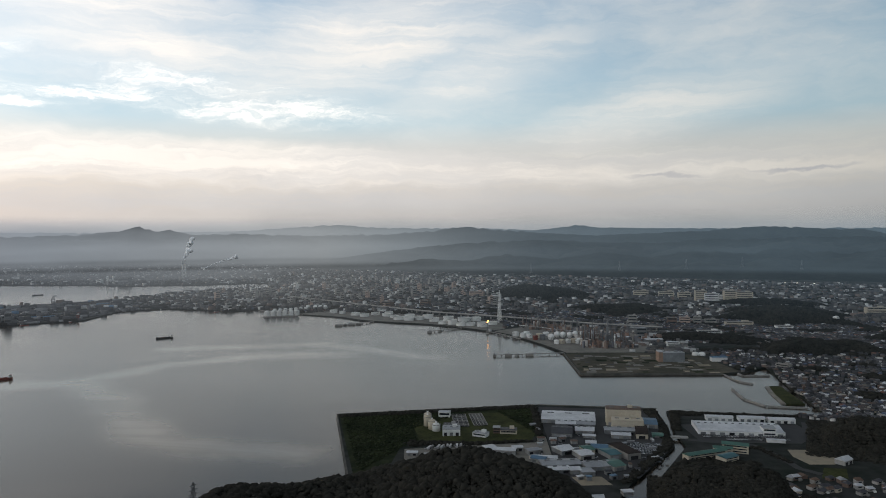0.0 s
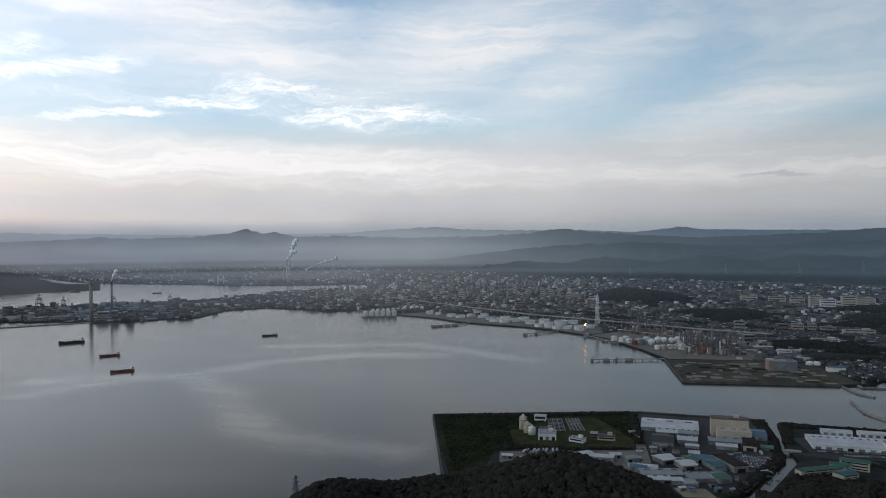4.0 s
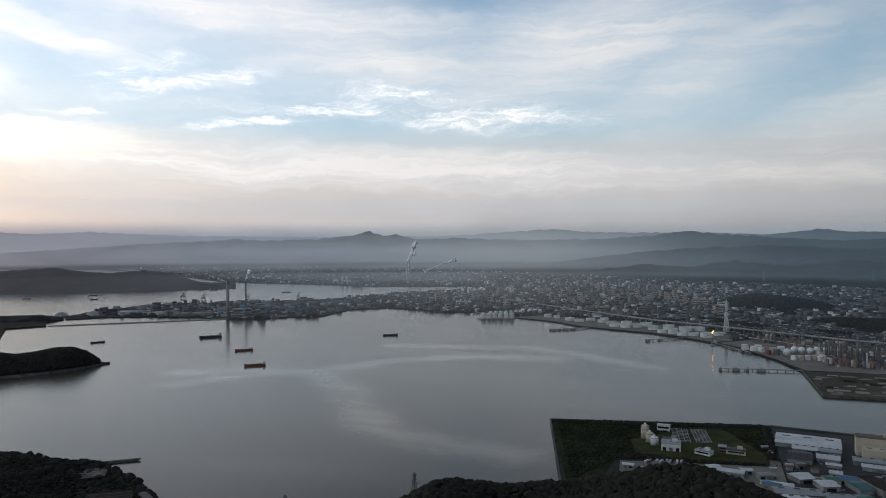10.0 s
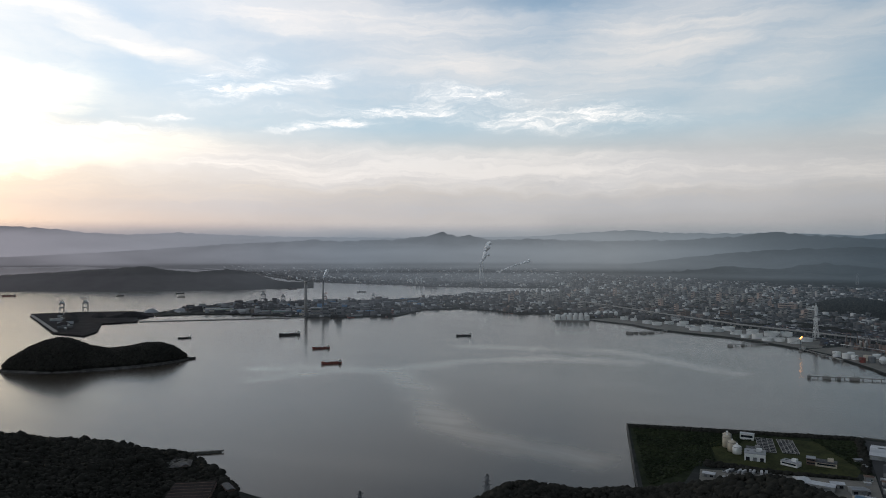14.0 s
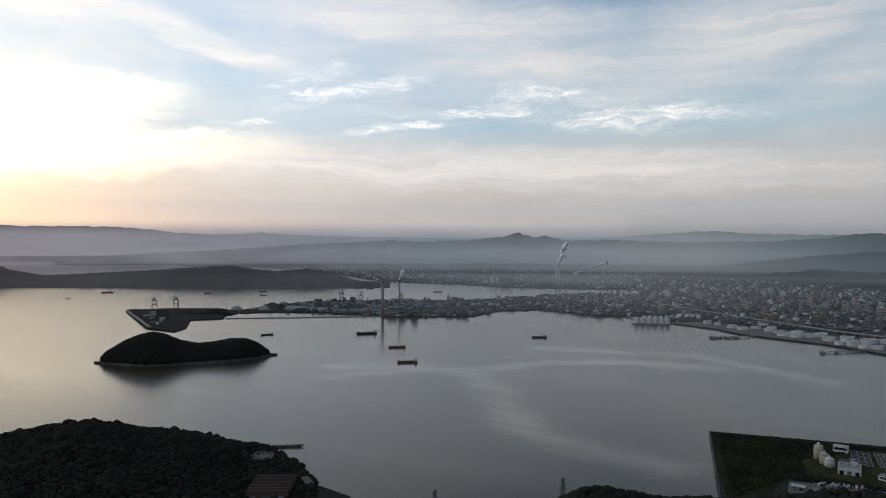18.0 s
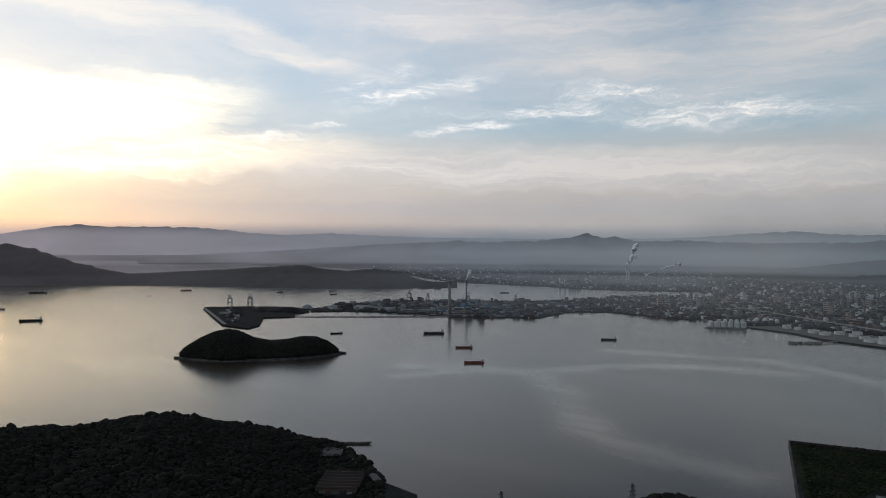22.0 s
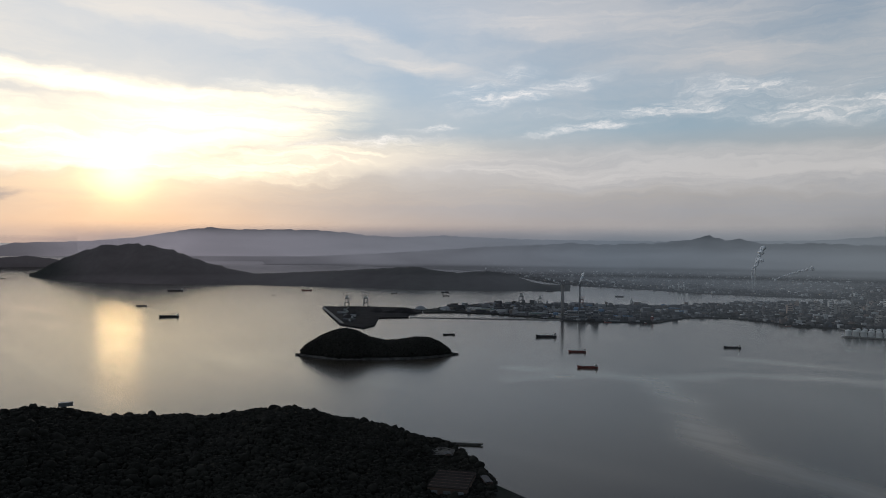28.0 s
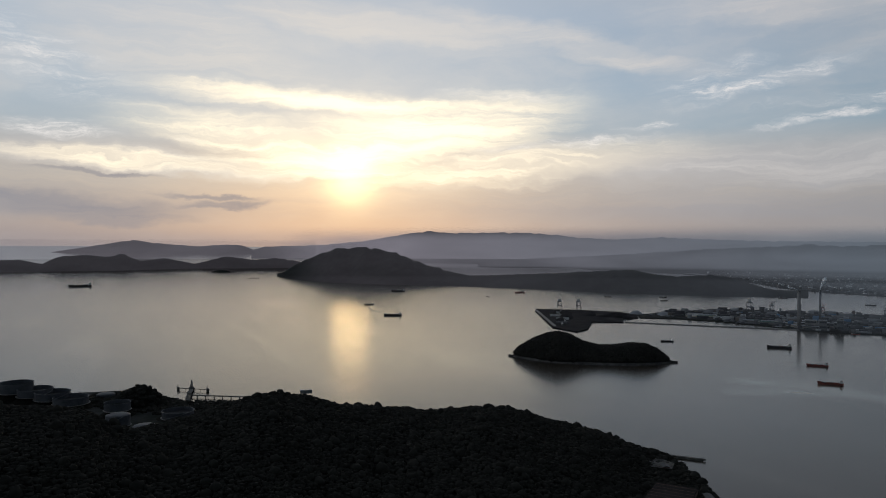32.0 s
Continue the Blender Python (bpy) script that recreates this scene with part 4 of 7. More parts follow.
def sphere_tank(x, y, r, z=3.0):
    t = thing("sphere_tank", x, y, z, 0, "white spherical gas tank on steel legs", "tank", "sphere tanks")
    bm = B()
    bmesh.ops.create_uvsphere(bm, u_segments=20, v_segments=12, radius=r, matrix=Matrix.Translation((0, 0, r * 1.25)))
    part("sphere", bm, WHITE, t, smooth=True)
    for k in range(8):
        a = k * math.pi / 4
        part("leg", tube(B(), r * 0.95 * math.cos(a), r * 0.95 * math.sin(a), -0.2, 0.35, r * 1.2, n=8), STEEL, t)
    part("walkway", ring(0, 0, r * 1.25, r * 1.1, r * 0.98, 0.3), STEEL, t)
    return t


# long tanks row along the quay: x, y, radius, height
for x, y, r, h in [(-404, 2214, 13, 8), (-369, 2183, 13, 8), (-340, 2222, 12, 8), (-300, 2190, 12, 8), (-270, 2150, 12, 7), (-250, 2100, 15, 9), (-218, 2082, 14, 9), (-190, 2100, 14, 9),
                   (-165, 2135, 15, 10), (-140, 2055, 13, 10), (-112, 1995, 11, 8), (-84, 1985, 12, 13), (-100, 2085, 14, 11), (-52, 2060, 17, 11), (-58, 1957, 13, 8), (-32, 1957, 12, 8),
                   (2, 1935, 14, 12), (-18, 2075, 14, 10), (-488, 2280, 11, 10), (-455, 2262, 9, 8), (-300, 2245, 12, 8), (-225, 2170, 14, 8), (-330, 2310, 14, 9), (30, 1985, 12, 8)]:
    storage_tank(x, y, r * 1.12, h)
for k in range(6):
    storage_tank(-681 + 17.5 * k, 2185 + 6.2 * k, 8.2, 14, "dome", label="white domed tank in a row on the pier", group="domed pier tanks")
for k in range(7):
    storage_tank(-690 + 15 * k, 2300 + 10 * k, 6.5, 9, "dome", label="small white domed tank behind the pier", group="small domed tanks")
for x, y, r in [(-596, 2372, 8), (-572, 2372, 8), (-553, 2372, 8), (-535, 2366, 8)]:
    sphere_tank(x, y, r)
for x, y, r, h, c in [(84, 1748, 8, 10, WHITE), (101, 1729, 8, 10, WHITE), (116, 1718, 7, 9, WHITE), (128, 1683, 6, 10, RUST), (112, 1760, 8, 9, WHITE), (140, 1720, 8, 10, CREAM), (145, 1690, 7, 12, STEEL),
                      (160, 1760, 8, 8, WHITE), (185, 1628, 7, 9, CREAM), (200, 1636, 6, 9, WHITE), (213, 1640, 7, 9, CREAM), (230, 1655, 8, 8, WHITE), (252, 1650, 8, 10, CREAM), (172, 1625, 6, 8, WHITE), (240, 1690, 8, 9, CREAM), (222, 1632, 6, 8, WHITE)]:
    storage_tank(x, y, r, h, "cone", c, "refinery tank with a low conical roof" if c is WHITE else ("rust-red steel tank in the refinery" if c is RUST else "tan-coloured steel tank in the refinery"), "refinery tanks")
for x, y, r in [(163, 1664, 8), (182, 1712, 7.5), (196, 1708, 7.5), (212, 1706, 7.5), (228, 1730, 7), (246, 1735, 6.5)]:
    sphere_tank(x, y, r)
for x, y in [(441, 1472), (454, 1472)]:
    storage_tank(x, y, 7, 4, "dome", label="low white dome in the refinery yard", group="yard domes")
storage_tank(971, 1975, 8, 3, "dome", label="white ball-shaped water tank among trees", group="yard domes", z=22)


def chimney(x, y, h, r, r2, label, bands=0, mat=CONCRETE, z=3.0):
    t = thing("chimney", x, y, z, 0, label, "chimney", "tall chimneys")
    part("shaft", tube(B(), 0, 0, -0.5, r, h, r2, n=20), mat, t, smooth=True)
    part("lip", ring(0, 0, h - 1.8, r2 * 1.12, r2 * 0.8, 1.8, 20), STEEL, t)
    for k in range(3):
        hh = h * (0.35 + 0.25 * k)
        rr = r + (r2 - r) * hh / h
        part("platform", ring(0, 0, hh, rr * 1.45, rr * 0.98, 0.8, 20), STEEL, t)
    for k in range(bands):
        hh = h * (0.70 + 0.12 * k)
        rr = r + (r2 - r) * hh / h
        part("band", ring(0, 0, hh, rr * 1.03, rr * 0.9, h * 0.06, 20), RUST, t)
    part("foot", box(B(), 0, 0, -0.5, r * 3.4, r * 3.4, 6), CONCRETE, t)
    return t


chimney(-1496, 1935, 116, 5.6, 4.8, "tall thick grey concrete power station chimney")
chimney(-1501, 2040, 116, 4.0, 2.6, "tall slender steaming steel chimney", mat=STEEL)
chimney(-2034, 3702, 50, 6, 5, "one of two short pale stacks", mat=WHITE)
chimney(-2000, 3701, 50, 6, 5, "one of two short pale stacks", mat=WHITE)
chimney(-1835, 4204, 112, 6, 4, "tall pale chimney with white steam", mat=WHITE)
chimney(-1895, 4385, 130, 6, 4, "tall pale chimney with white steam", mat=WHITE)
chimney(-2005, 4726, 60, 4, 3, "short far chimney beside the steaming ones", mat=STEEL)


def steam(x, y, h, dx, dy, rise, n, size, label):
    """A drifting plume of steam from a stack's mouth."""
    rnd = random.Random(int(x) & 255)
    places = []
    p0, s = site(x, y, h)
    for i in range(n):
        k = i / (n - 1)
        j = 1.5 * size * k ** 1.2
        places.append((p0.x + s * (dx * k ** 1.4 + rnd.uniform(-j, j)), p0.y + s * (dy * k ** 1.4 + rnd.uniform(-j, j)), p0.z + s * (rise * k + rnd.uniform(-j, j)), rnd.uniform(0, 6), *([s * size * (0.35 + 1.1 * k ** 0.8) * rnd.uniform(0.6, 1.2)] * 3)))
    return joined("steam_plume", LUMPS[0], places, STEAM, label, "steam", smooth=True)


steam(-1501, 2040, 120, 14, 10, 38, 40, 3.4, "white steam blown from a chimney mouth")
steam(-1502, 1936, 120, -20, -20, 10, 14, 1.6, "faint wisp of white steam from a chimney")
steam(-1835, 4204, 116, 40, 30, 60, 30, 7, "white steam rising from far chimneys")
steam(-1895, 4385, 132, 35, 30, 120, 50, 8, "tall white steam column from far chimneys")
steam(-2157, 5301, 5, 260, 60, 105, 50, 6, "pale slanting smoke over the far plain")


def lattice_tower(name, x, y, h, w, label, arms=0, mat=STEEL, levels=8, z=3.0, turn=20, category="tower", group="", bar=0.45):
    t = thing(name, x, y, z, turn, label, category, group)
    def half(zz):
        return w / 2 * (1 - 0.86 * (zz / h) ** 0.8)
    for sx, sy in ((1, 1), (1, -1), (-1, 1), (-1, -1)):
        bm = B()
        for k in range(levels):
            z0, z1 = h * k / levels, h * (k + 1) / levels
            beam(bm, (sx * half(z0), sy * half(z0), z0), (sx * half(z1), sy * half(z1), z1), bar)
        part("leg", bm, mat, t)
    bm = B()
    for k in range(levels):
        z0, z1 = h * k / levels, h * (k + 1) / levels
        a, b = half(z0), half(z1)
        for q in range(4):
            c, s = (1, 0, -1, 0)[q], (0, 1, 0, -1)[q]
            p = lambda u, m, zz: (m * c - u * s, m * s + u * c, zz)
            beam(bm, p(-a, a, z0), p(b, b, z1), bar * 0.6)
            beam(bm, p(a, a, z0), p(-b, b, z1), bar * 0.6)
            beam(bm, p(-b, b, z1), p(b, b, z1), bar * 0.6)
    part("bracing", bm, mat, t)
    for k in range(arms):
        zz = h * (0.68 + 0.12 * k)
        bm = B()
        beam(bm, (-w * 0.75 + k, 0, zz), (w * 0.75 - k, 0, zz), bar * 0.8)
        beam(bm, (-w * 0.75 + k, 0, zz), (0, 0, zz + h * 0.05), bar * 0.6)
        beam(bm, (w * 0.75 - k, 0, zz), (0, 0, zz + h * 0.05), bar * 0.6)
        part("cross_arm", bm, mat, t)
    return t


lt = lattice_tower("flare_tower", 51, 2030, 88, 13, "tall pale lattice tower in the refinery", mat=WHITE, levels=9, bar=0.42)
part("pipe", tube(B(), 0, 0, 0, 0.8, 94, n=10), WHITE, lt)
part("collar", ring(0, 0, 60, 6, 1, 1.0, 16), STEEL, lt)
lattice_tower("power_pylon", -236, 556, 31, 7, "dark lattice power pylon on the wooded shore", 3, z=20, turn=60, category="pylon", group="pylons", bar=0.25)
lattice_tower("power_pylon", -308, 467, 30, 7, "dark lattice power pylon on the wooded shore", 3, z=23, turn=60, category="pylon", group="pylons", bar=0.25)
for az, d, z in [(-4, 4300, 30), (-11, 4400, 40), (-16, 4500, 50), (-20, 4600, 60), (-24, 4500, 50)]:
    v = way(az, 0) * d
    lattice_tower("power_pylon", v.x, v.y, 60, 14, "far pale power pylon on the wooded slope", 3, z=z, levels=5, category="pylon", group="pylons", bar=0.5)
fl = thing("flare_stack", 14, 1806, 2.0, 0, "flare stack with a small orange flame at the quay", "flare stack")
part("mast", tube(B(), 0, 0, -3, 0.7, 31, n=10), STEEL, fl)
part("flame", beam(beam(B(), (0, 0, 28), (1.5, -1, 32), 1.3, 7), (1.5, -1, 31.5), (3.5, -2.0, 34), 0.9, 7), FLAME, fl, "bright orange gas flame")
part("dolphin", box(B(), 0, 0, -4, 9, 7, 5), CONCRETE, fl)

# refinery columns, racks and furnaces
for k in range(110):
    u = k / 109
    if k < 34:
        x, y = 120 + 230 * (k % 17) / 16 + rng.uniform(-6, 6), 1935 - 240 * (k % 17) / 16 + (0 if k < 17 else 45) + rng.uniform(-12, 12)
        h = rng.uniform(14, 36)
    else:
        x, y = 240 + rng.uniform(-10, 85), 1620 + rng.uniform(-50, 70)
        h = rng.uniform(12, 40)
    t = thing("refinery_column", x, y, 3, rng.uniform(0, 360), rng.choice(["slim rusty-grey refinery column with platforms", "pale steel refinery column with ladders"]), "column", "refinery columns")
    r = rng.uniform(0.55, 1.25)
    m = rng.choice([TANK_GREY, STEEL, RUSTY, BROWN, RUSTY, TANK_GREY])
    part("vessel", tube(B(), 0, 0, -0.5, r, h, n=12, dome=r * 0.6), m, t, smooth=True)
    for j in range(3):
        part("platform", ring(0, 0, h * (0.4 + 0.25 * j), r * 1.7, r * 0.95, 0.4, 12), STEEL, t)
    part("ladder", box(B(), r + 0.4, 0, 0, 0.3, 0.8, h * 0.9), STEEL, t)
    if k % 2 == 0:
        part("skirt", box(B(), rng.uniform(-4, 4), rng.uniform(-4, 4), -0.5, rng.uniform(4, 9), rng.uniform(3, 6), rng.uniform(4, 10)), m, t)
chimney(283, 1596, 62, 2.2, 1.6, "tall slim refinery chimney", mat=STEEL)
chimney(252, 1630, 34, 1.8, 1.5, "pale slim refinery stack", mat=WHITE)
chimney(296, 1580, 30, 1.8, 1.5, "pale slim refinery stack", mat=WHITE)
for k in range(14):
    x0, y0 = 110 + 19 * k, 1900 - 17 * k
    t = thing("pipe_rack", x0, y0, 3, -42, "steel pipe rack in the refinery", "pipe rack", "pipe racks")
    for j in range(4):
        part("frame", beam(beam(beam(B(), (-9 + 6 * j, -3, -0.3), (-9 + 6 * j, -3, 7), 0.3), (-9 + 6 * j, 3, -0.3), (-9 + 6 * j, 3, 7), 0.3), (-9 + 6 * j, -3, 7), (-9 + 6 * j, 3, 7), 0.3), STEEL, t)
    for j in range(5):
        part("pipe", beam(B(), (-12.5, -2.4 + 1.2 * j, 7.5), (12.5, -2.4 + 1.2 * j, 7.5), 0.4, 6), rng.choice([STEEL, WHITE, CONCRETE]), t)


def block(name, x, y, sx, sy, h, turn, wall, roof, label, category="building", group="", storeys=0, gable=0.0, z=3.0, doors=0, vents=0, overhang=0.6):
    """A building: walls, roof, window bands by storey, doors and roof vents as parts."""
    t = thing(name, x, y, z, turn, label, category, group)
    part("wall", box(B(), 0, 0, -0.5, sx, sy, h + 0.5), wall, t)
    if gable:
        bm = B()
        a, b = sx / 2 + overhang, sy / 2 + overhang
        vs = [bm.verts.new(p) for p in [(-a, -b, h), (a, -b, h), (a, b, h), (-a, b, h), (-a, 0, h + gable), (a, 0, h + gable)]]
        for f in ((0, 1, 5, 4), (2, 3, 4, 5), (1, 2, 5), (3, 0, 4), (3, 2, 1, 0)):
            bm.faces.new([vs[i] for i in f])
        part("roof", bm, roof, t)
    else:
        part("roof", box(B(), 0, 0, h, sx + 0.5, sy + 0.5, 0.5), roof, t)
        if vents:
            part("stair_house", box(B(), sx * 0.2, sy * 0.1, h + 0.5, min(6, sx * 0.3), min(5, sy * 0.4), 3), wall, t)
    for k in range(storeys):
        zz = h * (k + 0.42) / storeys
        for side in (-1, 1):
            part("window_band", box(B(), 0, side * (sy / 2 + 0.03), zz, sx * 0.86, 0.12, h / storeys * 0.4), GLASSY, t)
    for k in range(doors):
        part("door", box(B(), -sx / 2 + sx * (k + 0.5) / doors, -sy / 2 - 0.06, 0, sx / doors * 0.55, 0.15, min(4.2, h * 0.65)), rng.choice([DARK, GREY_ROOF, STEEL]), t)
    for k in range(vents):
        part("roof_vent", box(B(), -sx / 2 + sx * (k + 0.5) / vents, 0, h + gable * 0.96 + (0.4 if not gable else 0), sx / vents * 0.4, 1.2, 0.9), STEEL, t)
    return t


# refinery buildings and the grey frame
block("boiler_house", 382, 1712, 26, 16, 26, 10, STEEL, GREY_ROOF, "tall grey steel-framed boiler house", storeys=3)
block("power_hall", 375, 1402, 42, 22, 18, 3, STEEL_PALE, GREY_ROOF, "large grey hall with an orange end wall", storeys=0, vents=4)
block("hall_end", 350, 1402, 8, 21.8, 19, 3, ORANGE, GREY_ROOF, "orange-brown end block of a large hall")
block("office_block", 429, 1600, 28, 12, 9, 0, WHITE, LIGHT_ROOF, "white low office block by the woods", storeys=2)
block("yard_shed", 466, 1406, 30, 14, 8, 0, WHITE, BLUE_ROOF, "low shed with a pale blue roof", gable=2)
block("yard_shed", 300, 1760, 50, 14, 8, -25, STEEL, GREY_ROOF, "grey metal refinery shed", gable=2)
block("yard_shed", 330, 1690, 40, 14, 8, -25, STEEL, LIGHT_ROOF, "pale metal-roofed refinery shed", gable=2)
block("yard_shed", 400, 1655, 40, 16, 7, 5, STEEL, LIGHT_ROOF, "pale metal-roofed refinery shed", gable=2)
gear = []
for k in range(900):
    u = rng.random()
    x, y = (110 + 260 * u + rng.uniform(-8, 60), 1930 - 260 * u + rng.uniform(-40, 60)) if k < 560 else (235 + rng.uniform(-10, 100), 1620 + rng.uniform(-60, 90))
    gear.append((x, y, 2.8, rng.uniform(-0.8, -0.6), rng.uniform(1.0, 12), rng.uniform(1.0, 6), rng.choice([2, 3, 4, 6, 9, 14])))
joined("refinery_gear", CUBE, gear, PLANT, "dense pipework, pumps and frames of the refinery", "machinery")
yard = []
for k in range(190):
    x, y = rng.uniform(300, 468), rng.uniform(1505, 1945)
    if x > 300 + (1945 - y) * 0.05 and not any(math.hypot(x - a, y - c) < 22 for a, c in ((382, 1712), (429, 1600), (400, 1655))):
        yard.append((x, y, 2.8, rng.uniform(-0.1, 0.1) - 0.3, rng.uniform(5, 24), rng.uniform(4, 11), rng.choice([3, 4, 5, 6, 9])))
joined("refinery_sheds", CUBE, yard, CITY, "crowded low sheds and stores behind the refinery", "buildings")
for pts, lab in [([(30, 1838), (110, 1925), (300, 1925), (460, 1900), (465, 1510), (180, 1500), (142, 1612), (72, 1778)], "pale dusty refinery yard"), ([(-600, 2248), (-440, 2172), (-354, 2084), (-247, 2030), (-145, 1992), (-78, 1942), (14, 1852), (60, 1880), (70, 1985), (-60, 2165), (-330, 2325), (-520, 2335)], "pale concrete apron between oil tanks")]:
    tagged(mesh_object("pavement_apron", [(x, y, 3.004) for x, y in pts], [tuple(range(len(pts)))], PALE_LOT), lab, "pavement", "", "structure")
# plots of the empty reclaimed field
FIELD = material("weedy_fill", (0.105, 0.093, 0.072), (0.056, 0.055, 0.042), 0.02, bump=0.3, spec=0.03)
tagged(mesh_object("ground_field", [(x, y, 3.006) for x, y in [(179, 1270), (431, 1281), (470, 1300), (445, 1480), (300, 1500), (177, 1488)]], [(0, 1, 2, 3, 4, 5)], FIELD), "empty reclaimed field with weeds and bare fill", "ground", "", "structure")
for k in range(95):
    x, y = 194 + 222 * (k % 12) / 11 + rng.uniform(-9, 9), 1292 + 23 * (k // 12) + rng.uniform(-7, 7)
    sx, sy = rng.uniform(6, 26), rng.uniform(5, 20)
    m = rng.choice([PALE_LOT, SAND, FIELD, ASPHALT, PALE_LOT, GRASS, CONCRETE, FIELD])
    tagged(mesh_object("pavement_plot", [(x + a * sx / 2 + rng.uniform(-2, 2), y + c * sy / 2 + rng.uniform(-2, 2), 3.012 + k * 0.005) for a, c in ((-1, -1), (1, -1), (1, 1), (-1, 1))], [(0, 1, 2, 3)], m), "bare plot on the reclaimed field", "ground", "", "structure")


# ---- piers, jetties, quays ----
def pier(name, pts, width, h, label, mat=CONCRETE, heads=(), posts=True, category="pier"):
    t = thing(name, pts[0][0], pts[0][1], 0, 0, label, category, "piers")
    ox, oy = pts[0]
    for (x0, y0), (x1, y1) in zip(pts, pts[1:]):
        L, a = math.hypot(x1 - x0, y1 - y0), math.degrees(math.atan2(y1 - y0, x1 - x0))
        part("deck", box(B(), (x0 + x1) / 2 - ox, (y0 + y1) / 2 - oy, h - 1.0, L + width * 0.4, width, 1.0, a), mat, t)
        if posts:
            n = max(2, int(L / 14))
            for k in range(n + 1):
                part("pile", tube(B(), x0 + (x1 - x0) * k / n - ox, y0 + (y1 - y0) * k / n - oy, -4, width * 0.2, h + 3, n=6), mat, t)
        else:
            part("core", box(B(), (x0 + x1) / 2 - ox, (y0 + y1) / 2 - oy, -3, L + width, width * 1.5, h + 1.8, a, 0.8), mat, t)
    for x, y, s in heads:
        part("dolphin", box(B(), x - ox, y - oy, -4, s, s * 0.6, h + 5), mat, t)
        part("loading_arm", beam(beam(B(), (x - ox, y - oy, h), (x - ox, y - oy, h + 6), 0.4), (x - ox, y - oy, h + 6), (x - ox + 3, y - oy - 3, h + 3), 0.3), STEEL, t)
    return t


pier("tanker_pier", [(172, 1494), (26, 1464)], 4, 4, "long dark tanker pier with mooring dolphins", heads=[(26, 1464, 6), (55, 1470, 14), (100, 1479, 16), (75, 1474, 6)])
pier("tanker_pier", [(-320, 2050), (-345, 2004), (-405, 1962)], 6, 4, "dark tanker pier with a bent head", heads=[(-405, 1962, 20), (-372, 1985, 16), (-355, 2000, 16), (-388, 1974, 8)])
pier("tanker_pier", [(-57, 1905), (-137, 1828)], 5, 4, "short dark tanker pier", heads=[(-137, 1828, 12), (-110, 1853, 8)])
pier("tanker_pier", [(13, 1838), (60, 1760), (92, 1700)], 5, 4, "low quay-side pier by the flare", heads=[(60, 1752, 10)])
pier("tanker_pier", [(-600, 2240), (-690, 2160)], 9, 3.4, "dark pier below the domed tanks", posts=False)
block("pier_platform", -640, 2200, 100, 30, 2.4, 21, CONCRETE, CONCRETE, "concrete platform carrying domed tanks", z=0.6)
pier("tanker_pier", [(-770, 2380), (-690, 2330)], 5, 3, "low dark breakwater in the harbour", posts=False)
pier("breakwater", [(406, 1160), (398, 1084), (413, 1041), (470, 1030)], 3.2, 2.4, "low bent concrete breakwater of a small harbour", posts=False, category="breakwater")
pier("breakwater", [(432, 1274), (437, 1216), (453, 1196)], 3.2, 2.4, "low concrete breakwater arm", posts=False, category="breakwater")
pier("breakwater", [(459, 1304), (462, 1266), (511, 1268)], 3.0, 2.4, "short concrete breakwater arm", posts=False, category="breakwater")
pier("fishing_jetty", [(-660, 590), (-646, 600), (-610, 630)], 4.0, 2.4, "low dark stone jetty at the headland", SEAWALL, posts=False)
land("ground_beach", [(448, 1053), (474, 1053), (490, 1178), (472, 1176), (458, 1120)], 2.4, GRASS2, "grassy strip behind the small harbour")
land("ground_beach_edge", [(448, 1056), (458, 1120), (472, 1178), (466, 1180), (452, 1122), (442, 1056)], 1.4, STONE, "pale rock revetment")


